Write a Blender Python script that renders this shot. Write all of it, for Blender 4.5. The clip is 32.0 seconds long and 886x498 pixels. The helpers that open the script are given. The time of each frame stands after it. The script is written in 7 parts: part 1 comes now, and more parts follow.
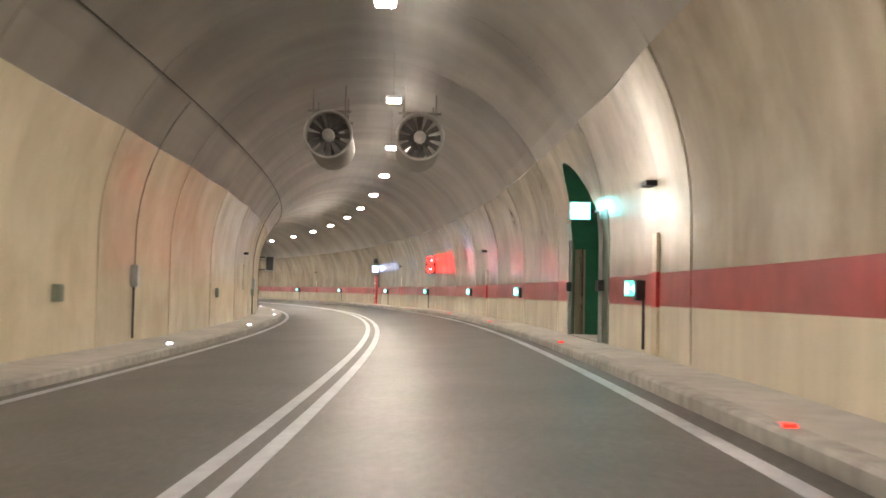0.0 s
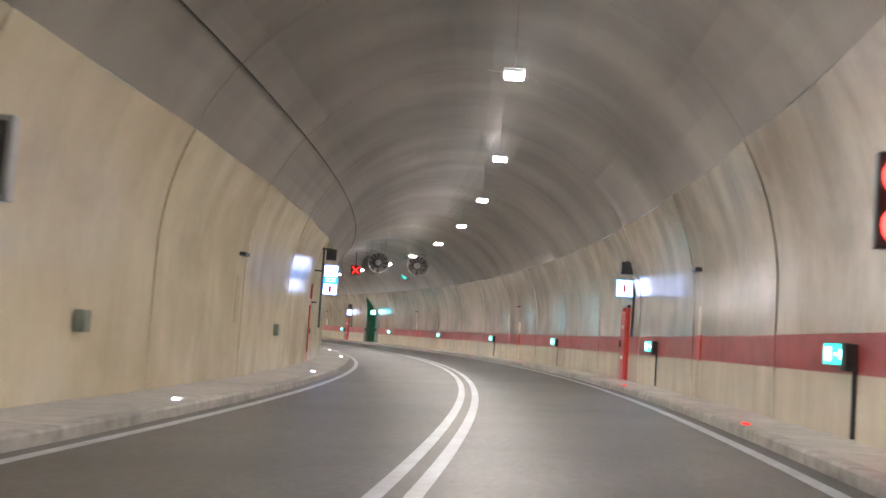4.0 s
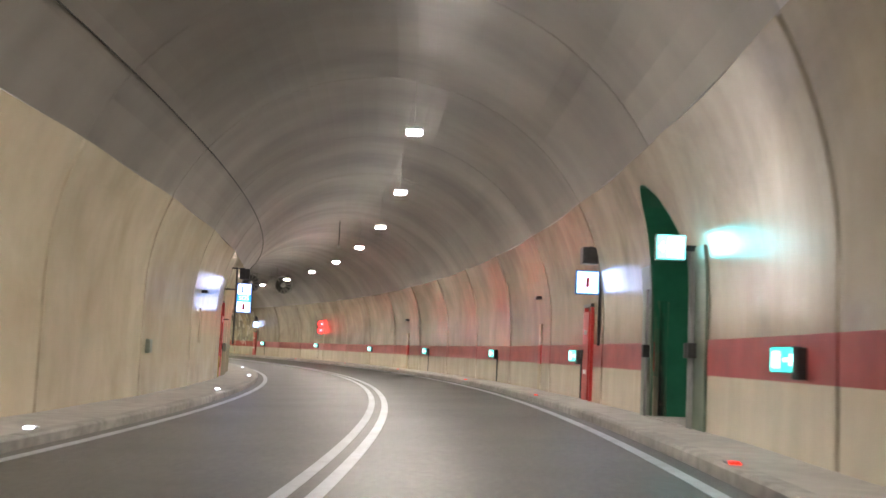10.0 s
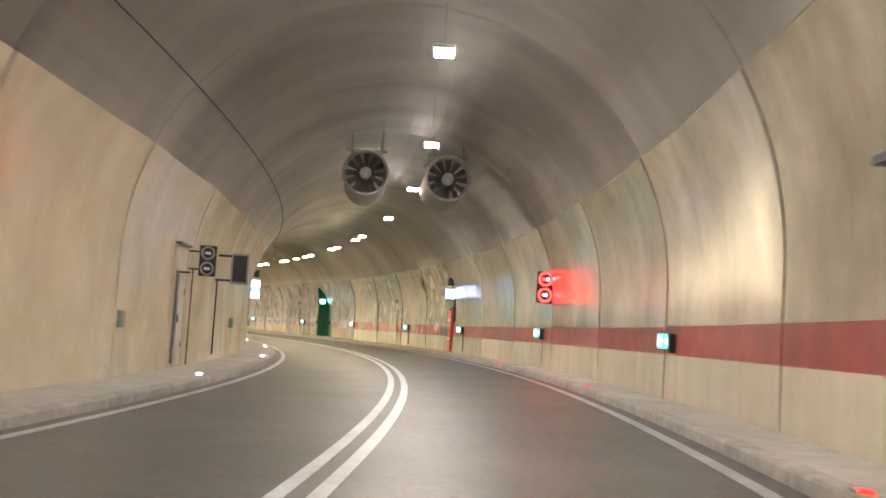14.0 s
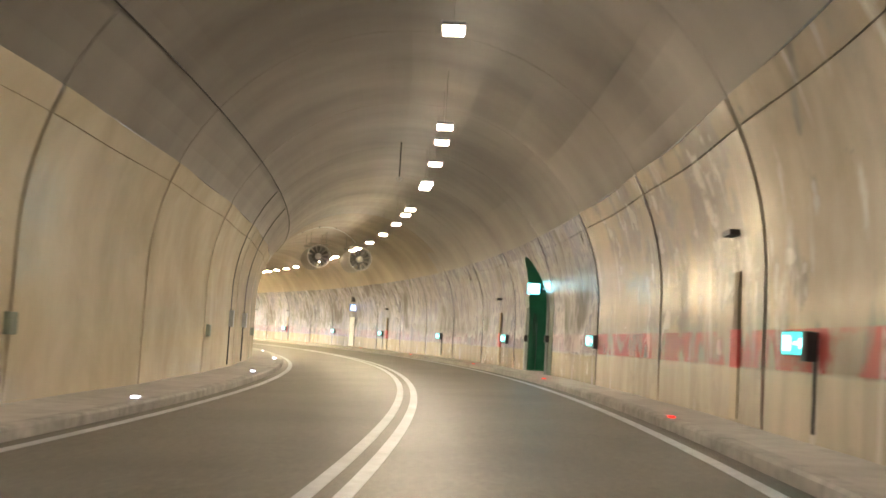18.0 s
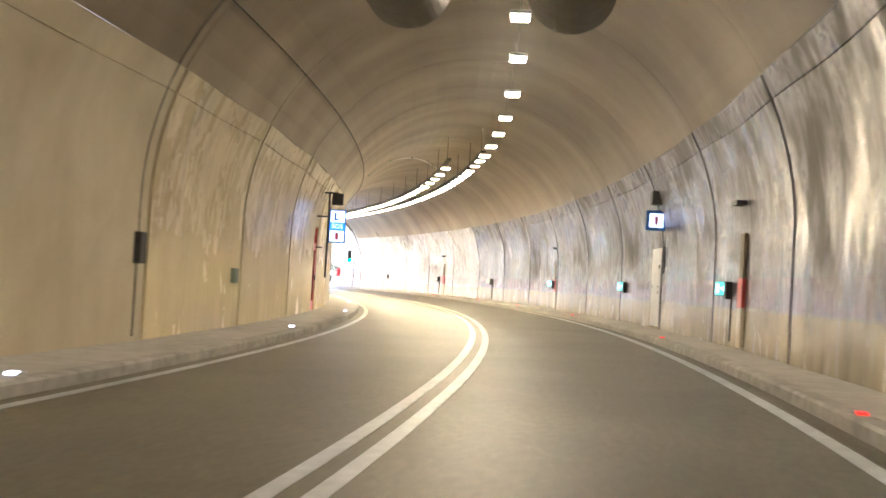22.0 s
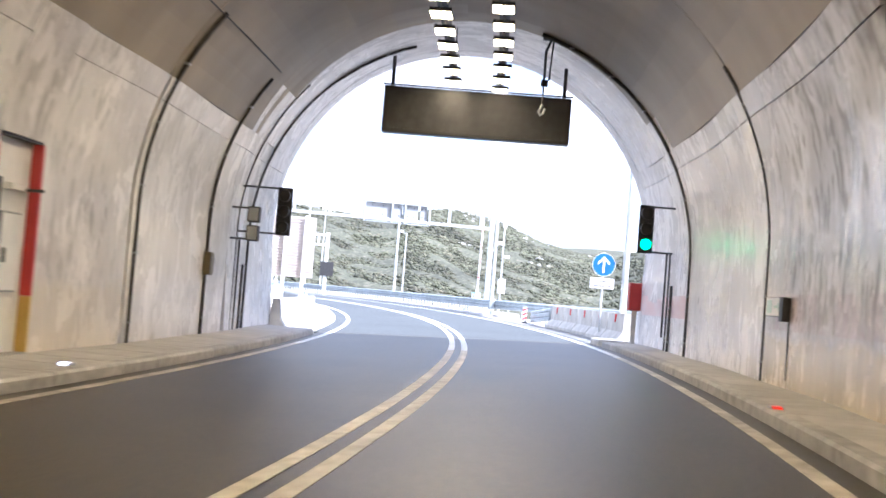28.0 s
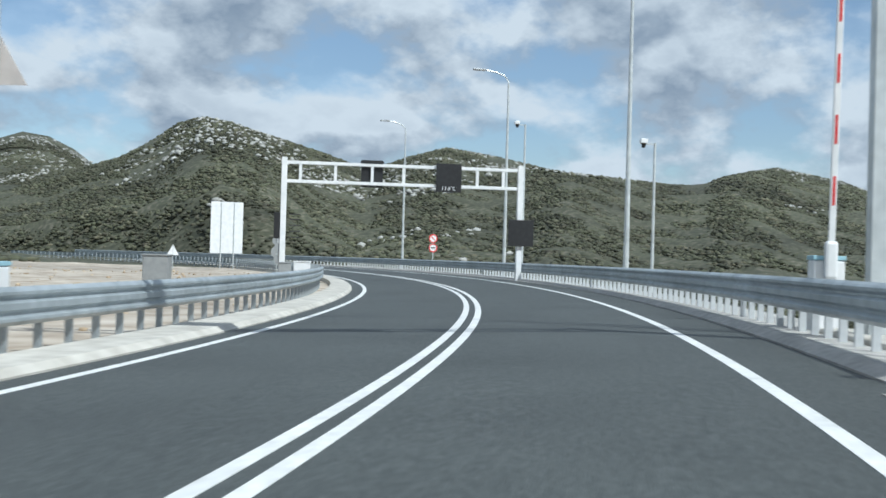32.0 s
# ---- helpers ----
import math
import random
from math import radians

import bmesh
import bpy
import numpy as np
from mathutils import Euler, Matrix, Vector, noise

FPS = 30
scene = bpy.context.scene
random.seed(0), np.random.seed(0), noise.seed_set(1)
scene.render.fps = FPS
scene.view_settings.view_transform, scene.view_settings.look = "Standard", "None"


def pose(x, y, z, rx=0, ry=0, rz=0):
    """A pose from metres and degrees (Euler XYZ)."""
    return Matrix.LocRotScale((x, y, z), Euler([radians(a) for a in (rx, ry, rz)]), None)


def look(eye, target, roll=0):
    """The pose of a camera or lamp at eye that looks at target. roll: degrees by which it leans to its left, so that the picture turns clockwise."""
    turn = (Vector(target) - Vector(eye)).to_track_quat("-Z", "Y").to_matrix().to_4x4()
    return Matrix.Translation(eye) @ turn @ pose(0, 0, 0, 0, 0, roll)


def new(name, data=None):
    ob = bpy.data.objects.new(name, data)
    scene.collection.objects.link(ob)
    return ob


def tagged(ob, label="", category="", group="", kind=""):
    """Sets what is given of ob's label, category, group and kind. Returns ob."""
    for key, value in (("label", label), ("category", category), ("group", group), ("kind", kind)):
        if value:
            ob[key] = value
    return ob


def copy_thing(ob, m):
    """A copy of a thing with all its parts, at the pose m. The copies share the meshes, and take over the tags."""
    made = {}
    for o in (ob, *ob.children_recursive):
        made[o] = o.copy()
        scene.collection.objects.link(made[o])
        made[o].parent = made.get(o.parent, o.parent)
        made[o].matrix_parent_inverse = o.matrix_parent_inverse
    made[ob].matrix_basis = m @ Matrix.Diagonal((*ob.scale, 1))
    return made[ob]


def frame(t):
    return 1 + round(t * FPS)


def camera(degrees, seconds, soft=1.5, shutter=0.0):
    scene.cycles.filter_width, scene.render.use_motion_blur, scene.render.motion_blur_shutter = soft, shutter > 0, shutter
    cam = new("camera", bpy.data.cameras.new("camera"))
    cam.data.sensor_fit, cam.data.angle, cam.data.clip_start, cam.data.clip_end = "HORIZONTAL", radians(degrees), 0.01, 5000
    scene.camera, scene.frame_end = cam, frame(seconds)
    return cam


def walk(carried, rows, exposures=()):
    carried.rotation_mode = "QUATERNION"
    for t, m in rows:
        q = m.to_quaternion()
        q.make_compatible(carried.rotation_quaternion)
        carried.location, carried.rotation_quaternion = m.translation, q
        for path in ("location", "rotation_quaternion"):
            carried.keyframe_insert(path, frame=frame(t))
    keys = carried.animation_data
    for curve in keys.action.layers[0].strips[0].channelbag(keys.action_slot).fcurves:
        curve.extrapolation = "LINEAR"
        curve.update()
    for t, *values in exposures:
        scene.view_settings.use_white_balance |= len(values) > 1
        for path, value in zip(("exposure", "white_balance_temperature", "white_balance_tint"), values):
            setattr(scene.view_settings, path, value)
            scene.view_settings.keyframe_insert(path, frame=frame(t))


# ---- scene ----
# A car drives through a left-hand bend of a road tunnel, leaves it by the portal and goes on between guard rails.
cam = camera(44.0, 32.0, soft=1.6, shutter=0.3)
PATH = [
    (0.0, 2.062, 48.757, 1.201, 2.325, -1.134, 0.431),
    (0.5, 1.956, 55.207, 1.197, 2.524, -0.491, 0.294),
    (1.0, 1.774, 61.593, 1.194, 2.714, -0.726, 0.613),
    (1.5, 1.678, 67.800, 1.195, 3.305, -1.178, 2.040),
    (2.0, 1.476, 74.077, 1.196, 3.854, -1.604, 3.835),
    (2.5, 1.137, 80.453, 1.197, 4.342, -2.126, 6.216),
    (3.0, 0.641, 86.754, 1.195, 4.573, -2.973, 9.118),
    (3.5, -0.052, 92.950, 1.191, 4.575, -3.276, 12.531),
    (4.0, -0.779, 99.135, 1.191, 4.590, -3.889, 14.393),
    (4.5, -1.544, 105.519, 1.195, 4.807, -3.302, 16.048),
    (6.5, -7.791, 133.848, 1.194, 4.131, -3.590, 19.907),
    (7.0, -9.584, 139.891, 1.196, 4.021, -3.685, 22.276),
    (7.5, -11.610, 145.874, 1.197, 4.069, -3.832, 25.009),
    (8.0, -13.804, 151.783, 1.198, 4.250, -3.676, 27.352),
    (8.5, -16.140, 157.618, 1.200, 4.595, -3.455, 29.206),
    (9.0, -18.809, 163.509, 1.200, 4.962, -2.759, 30.429),
    (9.5, -21.643, 169.460, 1.202, 5.280, -2.763, 31.630),
    (10.0, -24.714, 175.323, 1.204, 5.468, -2.666, 32.957),
    (10.5, -27.845, 180.676, 1.203, 5.703, -2.855, 34.844),
    (11.0, -31.275, 186.026, 1.199, 5.692, -3.068, 36.547),
    (11.5, -34.838, 191.249, 1.196, 5.440, -3.390, 39.117),
    (12.0, -38.621, 196.407, 1.193, 5.387, -3.706, 40.589),
    (12.5, -42.443, 201.422, 1.193, 5.013, -3.825, 42.417),
    (13.0, -46.344, 206.344, 1.196, 4.678, -3.530, 44.114),
    (13.5, -50.509, 211.195, 1.198, 4.417, -3.870, 47.023),
    (14.0, -54.769, 215.903, 1.201, 4.377, -3.726, 48.803),
    (14.5, -59.267, 220.534, 1.204, 4.349, -3.880, 50.925),
    (16.5, -78.907, 237.130, 1.202, 3.774, -3.445, 57.028),
    (17.0, -84.444, 240.894, 1.197, 3.936, -3.134, 59.007),
    (17.5, -90.042, 244.525, 1.195, 4.392, -3.613, 62.024),
    (18.0, -95.527, 248.002, 1.198, 4.736, -3.425, 64.473),
    (18.5, -101.058, 251.129, 1.197, 4.708, -3.458, 67.189),
    (19.0, -106.568, 253.986, 1.196, 4.485, -3.281, 69.542),
    (19.5, -112.383, 256.787, 1.195, 3.802, -3.378, 72.616),
    (20.0, -118.259, 259.449, 1.196, 2.917, -3.145, 75.843),
    (20.5, -124.149, 261.983, 1.201, 2.354, -3.134, 78.380),
    (21.0, -130.010, 264.304, 1.206, 1.867, -3.704, 80.605),
    (21.5, -136.000, 266.378, 1.209, 1.773, -3.580, 82.659),
    (22.0, -142.280, 268.202, 1.209, 1.705, -3.438, 84.622),
    (22.5, -148.678, 269.838, 1.210, 1.879, -3.565, 86.782),
    (23.0, -154.892, 271.217, 1.211, 2.030, -3.903, 89.224),
    (23.5, -161.107, 272.355, 1.212, 2.263, -4.407, 91.822),
    (24.0, -167.511, 273.271, 1.212, 2.326, -4.508, 94.271),
    (24.5, -173.887, 273.896, 1.211, 2.442, -4.982, 96.636),
    (25.0, -180.313, 274.251, 1.207, 2.322, -4.895, 98.593),
    (25.5, -186.586, 274.502, 1.209, 2.146, -5.061, 100.624),
    (27.5, -211.301, 273.274, 1.213, 2.496, -4.573, 106.938),
    (28.0, -217.399, 272.457, 1.215, 2.307, -4.617, 108.418),
    (28.5, -223.439, 271.378, 1.215, 2.237, -4.967, 110.006),
    (29.0, -229.227, 270.112, 1.214, 2.295, -4.519, 111.639),
    (29.5, -235.168, 268.654, 1.215, 2.472, -3.765, 113.406),
    (30.0, -241.087, 266.929, 1.218, 2.557, -3.704, 115.224),
    (30.5, -247.008, 265.016, 1.213, 2.306, -3.234, 117.264),
    (31.0, -253.027, 262.943, 1.213, 1.741, -2.464, 119.950),
    (31.5, -258.967, 260.547, 1.216, 1.073, -1.924, 122.622),
    (32.0, -264.762, 258.003, 1.219, 0.494, -1.550, 125.240),
]
EXPOSURES = [(0.0, 4.55, 7000, 10), (0.6, 4.5, 6800, 10), (1.0, 4.3, 6500, 10), (1.6, 4.5, 6700, 10), (4.0, 4.45, 6200, 10), (7.0, 4.7, 7000, 9), (8.0, 4.4, 6700, 10), (9.0, 4.65, 7000, 9), (10.0, 4.45, 6400, 10), (12.0, 4.62, 7100, 10), (13.0, 4.5, 6150, 10), (14.0, 4.7, 6600, 10), (17.0, 4.62, 6200, 16), (18.3, 4.35, 6000, 20), (19.0, 4.05, 5250, 25), (19.8, 4.28, 5400, 23), (20.5, 4.22, 5300, 22), (22.0, 3.88, 5600, 20), (23.0, 3.62, 5700, 19), (25.0, 2.94, 5350, 20), (25.5, 2.88, 5250, 20), (27.5, 2.6, 5300, 19), (28.0, 2.2, 5400, 20), (28.5, 1.8, 5600, 15), (29.0, 1.22, 5600, 11), (29.5, 0.55, 5800, 4), (31.0, 0.32, 5700, 3), (32.0, 0.2, 5650, 3)]
walk(cam, [(t, pose(x, y, z, 90 + p, r, w)) for t, x, y, z, p, r, w in PATH], EXPOSURES)

# ---------------------------------------------------------------- sky and sun
SUN_AZ, SUN_EL = Vector((0.2, 0.98)), radians(50)
world = bpy.data.worlds.new("sky")
scene.world = world
world.use_nodes = True
wn, wl = world.node_tree.nodes, world.node_tree.links
bg = wn["Background"]
sky = wn.new("ShaderNodeTexSky")
sky.sky_type, sky.sun_disc = "NISHITA", False
sky.sun_elevation, sky.sun_rotation = SUN_EL, math.atan2(SUN_AZ.x, SUN_AZ.y)
sky.air_density, sky.dust_density, sky.ozone_density = 1.0, 0.6, 1.2
tc = wn.new("ShaderNodeTexCoord")


def sky_math(op, a, c):
    q = wn.new("ShaderNodeMath")
    q.operation = op
    for k, v in enumerate((a, c)):
        if isinstance(v, (int, float)):
            q.inputs[k].default_value = v
        else:
            wl.new(v, q.inputs[k])
    return q.outputs[0]


def cloud_layer(lift, size, detail, seed):
    """Noise on a flat cloud deck; lift moves the look-up towards the zenith."""
    z = sky_math("ADD", sky_math("MAXIMUM", sp.outputs["Z"], 0.0), 0.5 + lift)
    cb = wn.new("ShaderNodeCombineXYZ")
    wl.new(sky_math("DIVIDE", sp.outputs["X"], z), cb.inputs[0])
    wl.new(sky_math("DIVIDE", sp.outputs["Y"], z), cb.inputs[1])
    cb.inputs[2].default_value = seed
    q = wn.new("ShaderNodeTexNoise")
    q.inputs["Scale"].default_value, q.inputs["Detail"].default_value, q.inputs["Roughness"].default_value = size, detail, 0.54
    q.inputs["Distortion"].default_value = 0.0
    wl.new(cb.outputs[0], q.inputs["Vector"])
    return q.outputs["Fac"]


def sky_range(v, a0, a1, b0, b1):
    q = wn.new("ShaderNodeMapRange")
    for key, val in zip(("From Min", "From Max", "To Min", "To Max"), (a0, a1, b0, b1)):
        q.inputs[key].default_value = val
    wl.new(v, q.inputs["Value"])
    return q.outputs["Result"]


sp = wn.new("ShaderNodeSeparateXYZ")
wl.new(tc.outputs["Generated"], sp.inputs[0])
dens = cloud_layer(0.0, 4.6, 12, 5.0)
above = cloud_layer(0.035, 4.6, 12, 5.0)
cover = sky_range(dens, 0.41, 0.52, 0.2, 1.0)
under = sky_range(sky_math("SUBTRACT", above, dens), -0.07, 0.07, 1.0, 0.0)   # lit tops, grey bases
shade = sky_math("ADD", sky_math("MULTIPLY", under, 0.6), sky_math("MULTIPLY", sky_range(dens, 0.50, 0.72, 1.0, 0.0), 0.4))
rp2 = wn.new("ShaderNodeValToRGB")
rp2.color_ramp.elements[0].color, rp2.color_ramp.elements[1].color = (2.4, 2.85, 3.5, 1), (6.5, 6.7, 6.9, 1)
rp2.color_ramp.elements[0].position, rp2.color_ramp.elements[1].position = 0.2, 0.9
wl.new(shade, rp2.inputs["Fac"])
mx = wn.new("ShaderNodeMix")
mx.data_type = "RGBA"
wl.new(cover, mx.inputs["Factor"])
wl.new(sky.outputs["Color"], mx.inputs["A"])
wl.new(rp2.outputs["Color"], mx.inputs["B"])
wl.new(mx.outputs["Result"], bg.inputs["Color"])
bg.inputs["Strength"].default_value = 0.092

sun = new("sun", bpy.data.lights.new("sun", "SUN"))
sun.data.energy, sun.data.angle, sun.data.color = 3.9, radians(0.53), (1.0, 0.95, 0.87)
to_sun = Vector((SUN_AZ.x, SUN_AZ.y, 0)).normalized() * math.cos(SUN_EL) + Vector((0, 0, math.sin(SUN_EL)))
sun.matrix_world = look(to_sun * 50, (0, 0, 0))

LAMP_POWER = 33.0          # radiance of the lamps' lenses deep in the tunnel
MID_POWER = 14.5           # where they stand in pairs
LATE_POWER = 21.0          # past the third pair of fans
EXIT_POWER = 18.0           # of the closely set ones towards the exit
END_POWER = 14.0            # and of the brightest, by the portal

# ---------------------------------------------------------------- the road's line
# Curvature in 1/km, every 20 m along the centre line.
KAPPA = [-2.475, -1.392, -0.309, 0.775, 1.858, 2.934, 3.906, 4.576, 4.935, 5.075, 5.09, 5.139, 5.257, 5.276, 5.208, 5.161, 5.221,
         5.406, 5.579, 5.663, 5.714, 5.722, 5.7, 5.663, 5.606, 5.599, 5.598, 5.597, 5.595, 5.594, 5.593, 5.592, 5.591]
DS = 0.5
SG = np.arange(-20, 660.25, DS)
KAP = np.interp(SG, np.arange(-20, 621, 20.0), KAPPA) * 1e-3
HD = np.concatenate([[0], np.cumsum((KAP[1:] + KAP[:-1]) / 2 * DS)])
HD -= np.interp(0, SG, HD)
CX = np.concatenate([[0], np.cumsum(-(np.sin(HD[1:]) + np.sin(HD[:-1])) / 2 * DS)])
CY = np.concatenate([[0], np.cumsum((np.cos(HD[1:]) + np.cos(HD[:-1])) / 2 * DS)])
CX -= np.interp(0, SG, CX)
CY -= np.interp(0, SG, CY)
BANK = 0.035               # cross fall of the road, outer side high
PORTAL = 435.3             # where the tunnel ends
UC, ZC, RT = -0.15, 2.2, 4.95   # the tunnel's section: centre and radius
TUNNEL0 = 20.0
RAKE_FOOT, RAKE = 436.4, 0.40   # the portal's raked end: its foot and lean


def place(s, u, z):
    h = float(np.interp(s, SG, HD))
    return Vector((float(np.interp(s, SG, CX)) + u * math.cos(h), float(np.interp(s, SG, CY)) + u * math.sin(h), z))


def at(s, u, z, turn=0.0):
    """Local frame on the line: x to the right, y ahead, z up."""
    h = math.degrees(float(np.interp(s, SG, HD)))
    p = place(s, u, z)
    return pose(p.x, p.y, p.z, 0, 0, h + turn)


def zr(u):
    return BANK * u


def wall_u(z, side):
    """The tunnel wall's u at height z."""
    half = RT if z < ZC else math.sqrt(max(RT * RT - (z - ZC) ** 2, 0.0))
    return UC + side * half


def steps(s0, s1, ds):
    n = max(1, round((s1 - s0) / ds))
    return [s0 + (s1 - s0) * i / n for i in range(n + 1)]


# ---------------------------------------------------------------- materials
def material(name, colors, scale=6.0, rough=0.6, metal=0.0, bump=0.0, bump_scale=None, stretch=(1, 1, 1), coords="Object",
             detail=5.0, big=0.0, big_scale=0.3, emit=None, power=0.0, spec=0.5, pieces=0.0, lo=0.3, hi=0.7):
    m = bpy.data.materials.new(name)
    m.use_nodes = True
    n, l = m.node_tree.nodes, m.node_tree.links
    b = n["Principled BSDF"]
    b.inputs["Roughness"].default_value, b.inputs["Metallic"].default_value = rough, metal
    b.inputs["Specular IOR Level"].default_value = spec
    t = n.new("ShaderNodeTexCoord")
    mpn = n.new("ShaderNodeMapping")
    mpn.inputs["Scale"].default_value = stretch
    l.new(t.outputs[coords], mpn.inputs["Vector"])
    tex = n.new("ShaderNodeTexNoise")
    tex.inputs["Scale"].default_value, tex.inputs["Detail"].default_value = scale, detail
    l.new(mpn.outputs["Vector"], tex.inputs["Vector"])
    ramp = n.new("ShaderNodeValToRGB")
    e = ramp.color_ramp.elements
    e[0].position, e[1].position = lo, hi
    e[0].color, e[1].color = (*colors[0], 1), (*colors[-1], 1)
    for i, c in enumerate(colors[1:-1]):
        k = e.new(lo + (hi - lo) * (i + 1) / (len(colors) - 1))
        k.color = (*c, 1)
    l.new(tex.outputs["Fac"], ramp.inputs["Fac"])
    out = ramp.outputs["Color"]
    if big > 0:
        t2 = n.new("ShaderNodeTexNoise")
        t2.inputs["Scale"].default_value, t2.inputs["Detail"].default_value = big_scale, 4
        l.new(mpn.outputs["Vector"], t2.inputs["Vector"])
        mr = n.new("ShaderNodeMapRange")
        mr.inputs["From Min"].default_value, mr.inputs["From Max"].default_value = 0.32, 0.68
        mr.inputs["To Min"].default_value, mr.inputs["To Max"].default_value = 1 - big, 1 + big
        l.new(t2.outputs["Fac"], mr.inputs["Value"])
        mul = n.new("ShaderNodeMix")
        mul.data_type, mul.blend_type = "RGBA", "MULTIPLY"
        mul.inputs["Factor"].default_value = 1
        l.new(out, mul.inputs["A"])
        l.new(mr.outputs["Result"], mul.inputs["B"])
        out = mul.outputs["Result"]
    if pieces > 0:
        oi = n.new("ShaderNodeObjectInfo")
        mr = n.new("ShaderNodeMapRange")
        mr.inputs["To Min"].default_value, mr.inputs["To Max"].default_value = 1 - pieces, 1 + pieces
        l.new(oi.outputs["Random"], mr.inputs["Value"])
        mul = n.new("ShaderNodeMix")
        mul.data_type, mul.blend_type = "RGBA", "MULTIPLY"
        mul.inputs["Factor"].default_value = 1
        l.new(out, mul.inputs["A"])
        l.new(mr.outputs["Result"], mul.inputs["B"])
        out = mul.outputs["Result"]
    l.new(out, b.inputs["Base Color"])
    if bump > 0:
        t3 = n.new("ShaderNodeTexNoise")
        t3.inputs["Scale"].default_value, t3.inputs["Detail"].default_value = bump_scale or scale * 4, 6
        l.new(mpn.outputs["Vector"], t3.inputs["Vector"])
        bn = n.new("ShaderNodeBump")
        bn.inputs["Strength"].default_value, bn.inputs["Distance"].default_value = bump, 0.02
        l.new(t3.outputs["Fac"], bn.inputs["Height"])
        l.new(bn.outputs["Normal"], b.inputs["Normal"])
    if emit:
        b.inputs["Emission Color"].default_value, b.inputs["Emission Strength"].default_value = (*emit, 1), power
    return m



def wall_paint(name, paint, under, wear=0.0, streak=0.2, mould=0.0, dado=None, edge=0.0, rough=0.2, pale=0.0, band=None,
               soft=0.05, mould_col=(0.075, 0.068, 0.060), smear=0.0, pale_col=(0.74, 0.72, 0.70)):
    """Painted tunnel lining: drips, worn patches that bare the concrete, mould dabs and a lighter lower band."""
    m = bpy.data.materials.new(name)
    m.use_nodes = True
    n, l = m.node_tree.nodes, m.node_tree.links
    b = n["Principled BSDF"]
    uvn = n.new("ShaderNodeUVMap")

    def tex(sx, sv, detail, shift=0.0, rg=0.55, dist=0.0):
        mpn = n.new("ShaderNodeMapping")
        mpn.inputs["Scale"].default_value = (sx, sv, 1)
        mpn.inputs["Location"].default_value = (shift, shift * 0.37, shift)
        l.new(uvn.outputs["UV"], mpn.inputs["Vector"])
        q = n.new("ShaderNodeTexNoise")
        q.inputs["Scale"].default_value, q.inputs["Detail"].default_value = 1.0, detail
        q.inputs["Roughness"].default_value, q.inputs["Distortion"].default_value = rg, dist
        l.new(mpn.outputs["Vector"], q.inputs["Vector"])
        return q.outputs["Fac"]

    def rng_(v, a0, a1, b0, b1):
        q = n.new("ShaderNodeMapRange")
        for key, val in zip(("From Min", "From Max", "To Min", "To Max"), (a0, a1, b0, b1)):
            q.inputs[key].default_value = val
        l.new(v, q.inputs["Value"])
        return q.outputs["Result"]

    def calc(op, a, c):
        q = n.new("ShaderNodeMath")
        q.operation = op
        for k, v in enumerate((a, c)):
            if isinstance(v, (int, float)):
                q.inputs[k].default_value = v
            else:
                l.new(v, q.inputs[k])
        return q.outputs[0]

    def mix(fac, a, c, mode="MIX"):
        q = n.new("ShaderNodeMix")
        q.data_type, q.blend_type = "RGBA", mode
        for key, v in (("Factor", fac), ("A", a), ("B", c)):
            if isinstance(v, tuple):
                q.inputs[key].default_value = (*v, 1)
            elif isinstance(v, (int, float)):
                q.inputs[key].default_value = v
            else:
                l.new(v, q.inputs[key])
        return q.outputs["Result"]

    tone = rng_(tex(0.5, 0.45, 7, 1.0, 0.6, 0.4), 0.34, 0.64, 0, 1)
    col = mix(tone, paint[0], paint[1])
    ccol = mix(rng_(tex(1.6, 1.1, 8, 9.0, 0.65), 0.3, 0.7, 0, 1), under[0], under[1])
    fac = None
    if wear > 0:
        w = calc("ADD", tex(1.0, 0.55, 9, 4.0, 0.62, 0.6), calc("MULTIPLY", calc("SUBTRACT", tex(0.22, 0.3, 3, 7.0), 0.5), 0.9))
        fac = rng_(w, 0.685 - soft / 2 - wear * 0.6, 0.685 + soft / 2 - wear * 0.6, 0, 1)
    if dado:
        sp = n.new("ShaderNodeSeparateXYZ")
        l.new(uvn.outputs["UV"], sp.inputs[0])
        wob = calc("ADD", sp.outputs["Y"], calc("MULTIPLY", calc("SUBTRACT", tex(0.9, 0.5, 8, 3.0, 0.6), 0.5), edge * 2))
        low = rng_(wob, dado[0] - 0.03 - edge * 0.15, dado[0] + 0.03 + edge * 0.15, 1, 0)
        col = mix(low, col, mix(tone, dado[1], tuple(c * 1.1 for c in dado[1])))
        if fac is not None:
            fac = calc("MULTIPLY", fac, calc("SUBTRACT", 1.0, calc("MULTIPLY", low, 0.85)))
    if fac is not None:
        col = mix(fac, col, ccol)
    if band:   # what is left of the red band
        hold = rng_(calc("ADD", tex(0.8, 0.6, 8, 17.0, 0.6, 0.5), calc("MULTIPLY", calc("SUBTRACT", tex(0.12, 0.1, 2, 19.0), 0.5), 0.8)), band[1], band[1] + 0.10, 0, band[2])
        inside = calc("MULTIPLY", rng_(sp.outputs["Y"], 1.045, 1.065, 0, 1), rng_(sp.outputs["Y"], 1.545, 1.565, 1, 0))
        col = mix(calc("MULTIPLY", hold, inside), col, band[0])
    # drips
    st = rng_(tex(1.5, 0.22, 6, 2.0, 0.6, 0.3), 0.30, 0.72, 1 - streak, 1 + streak * 0.6)
    col = mix(1.0, col, st, "MULTIPLY")
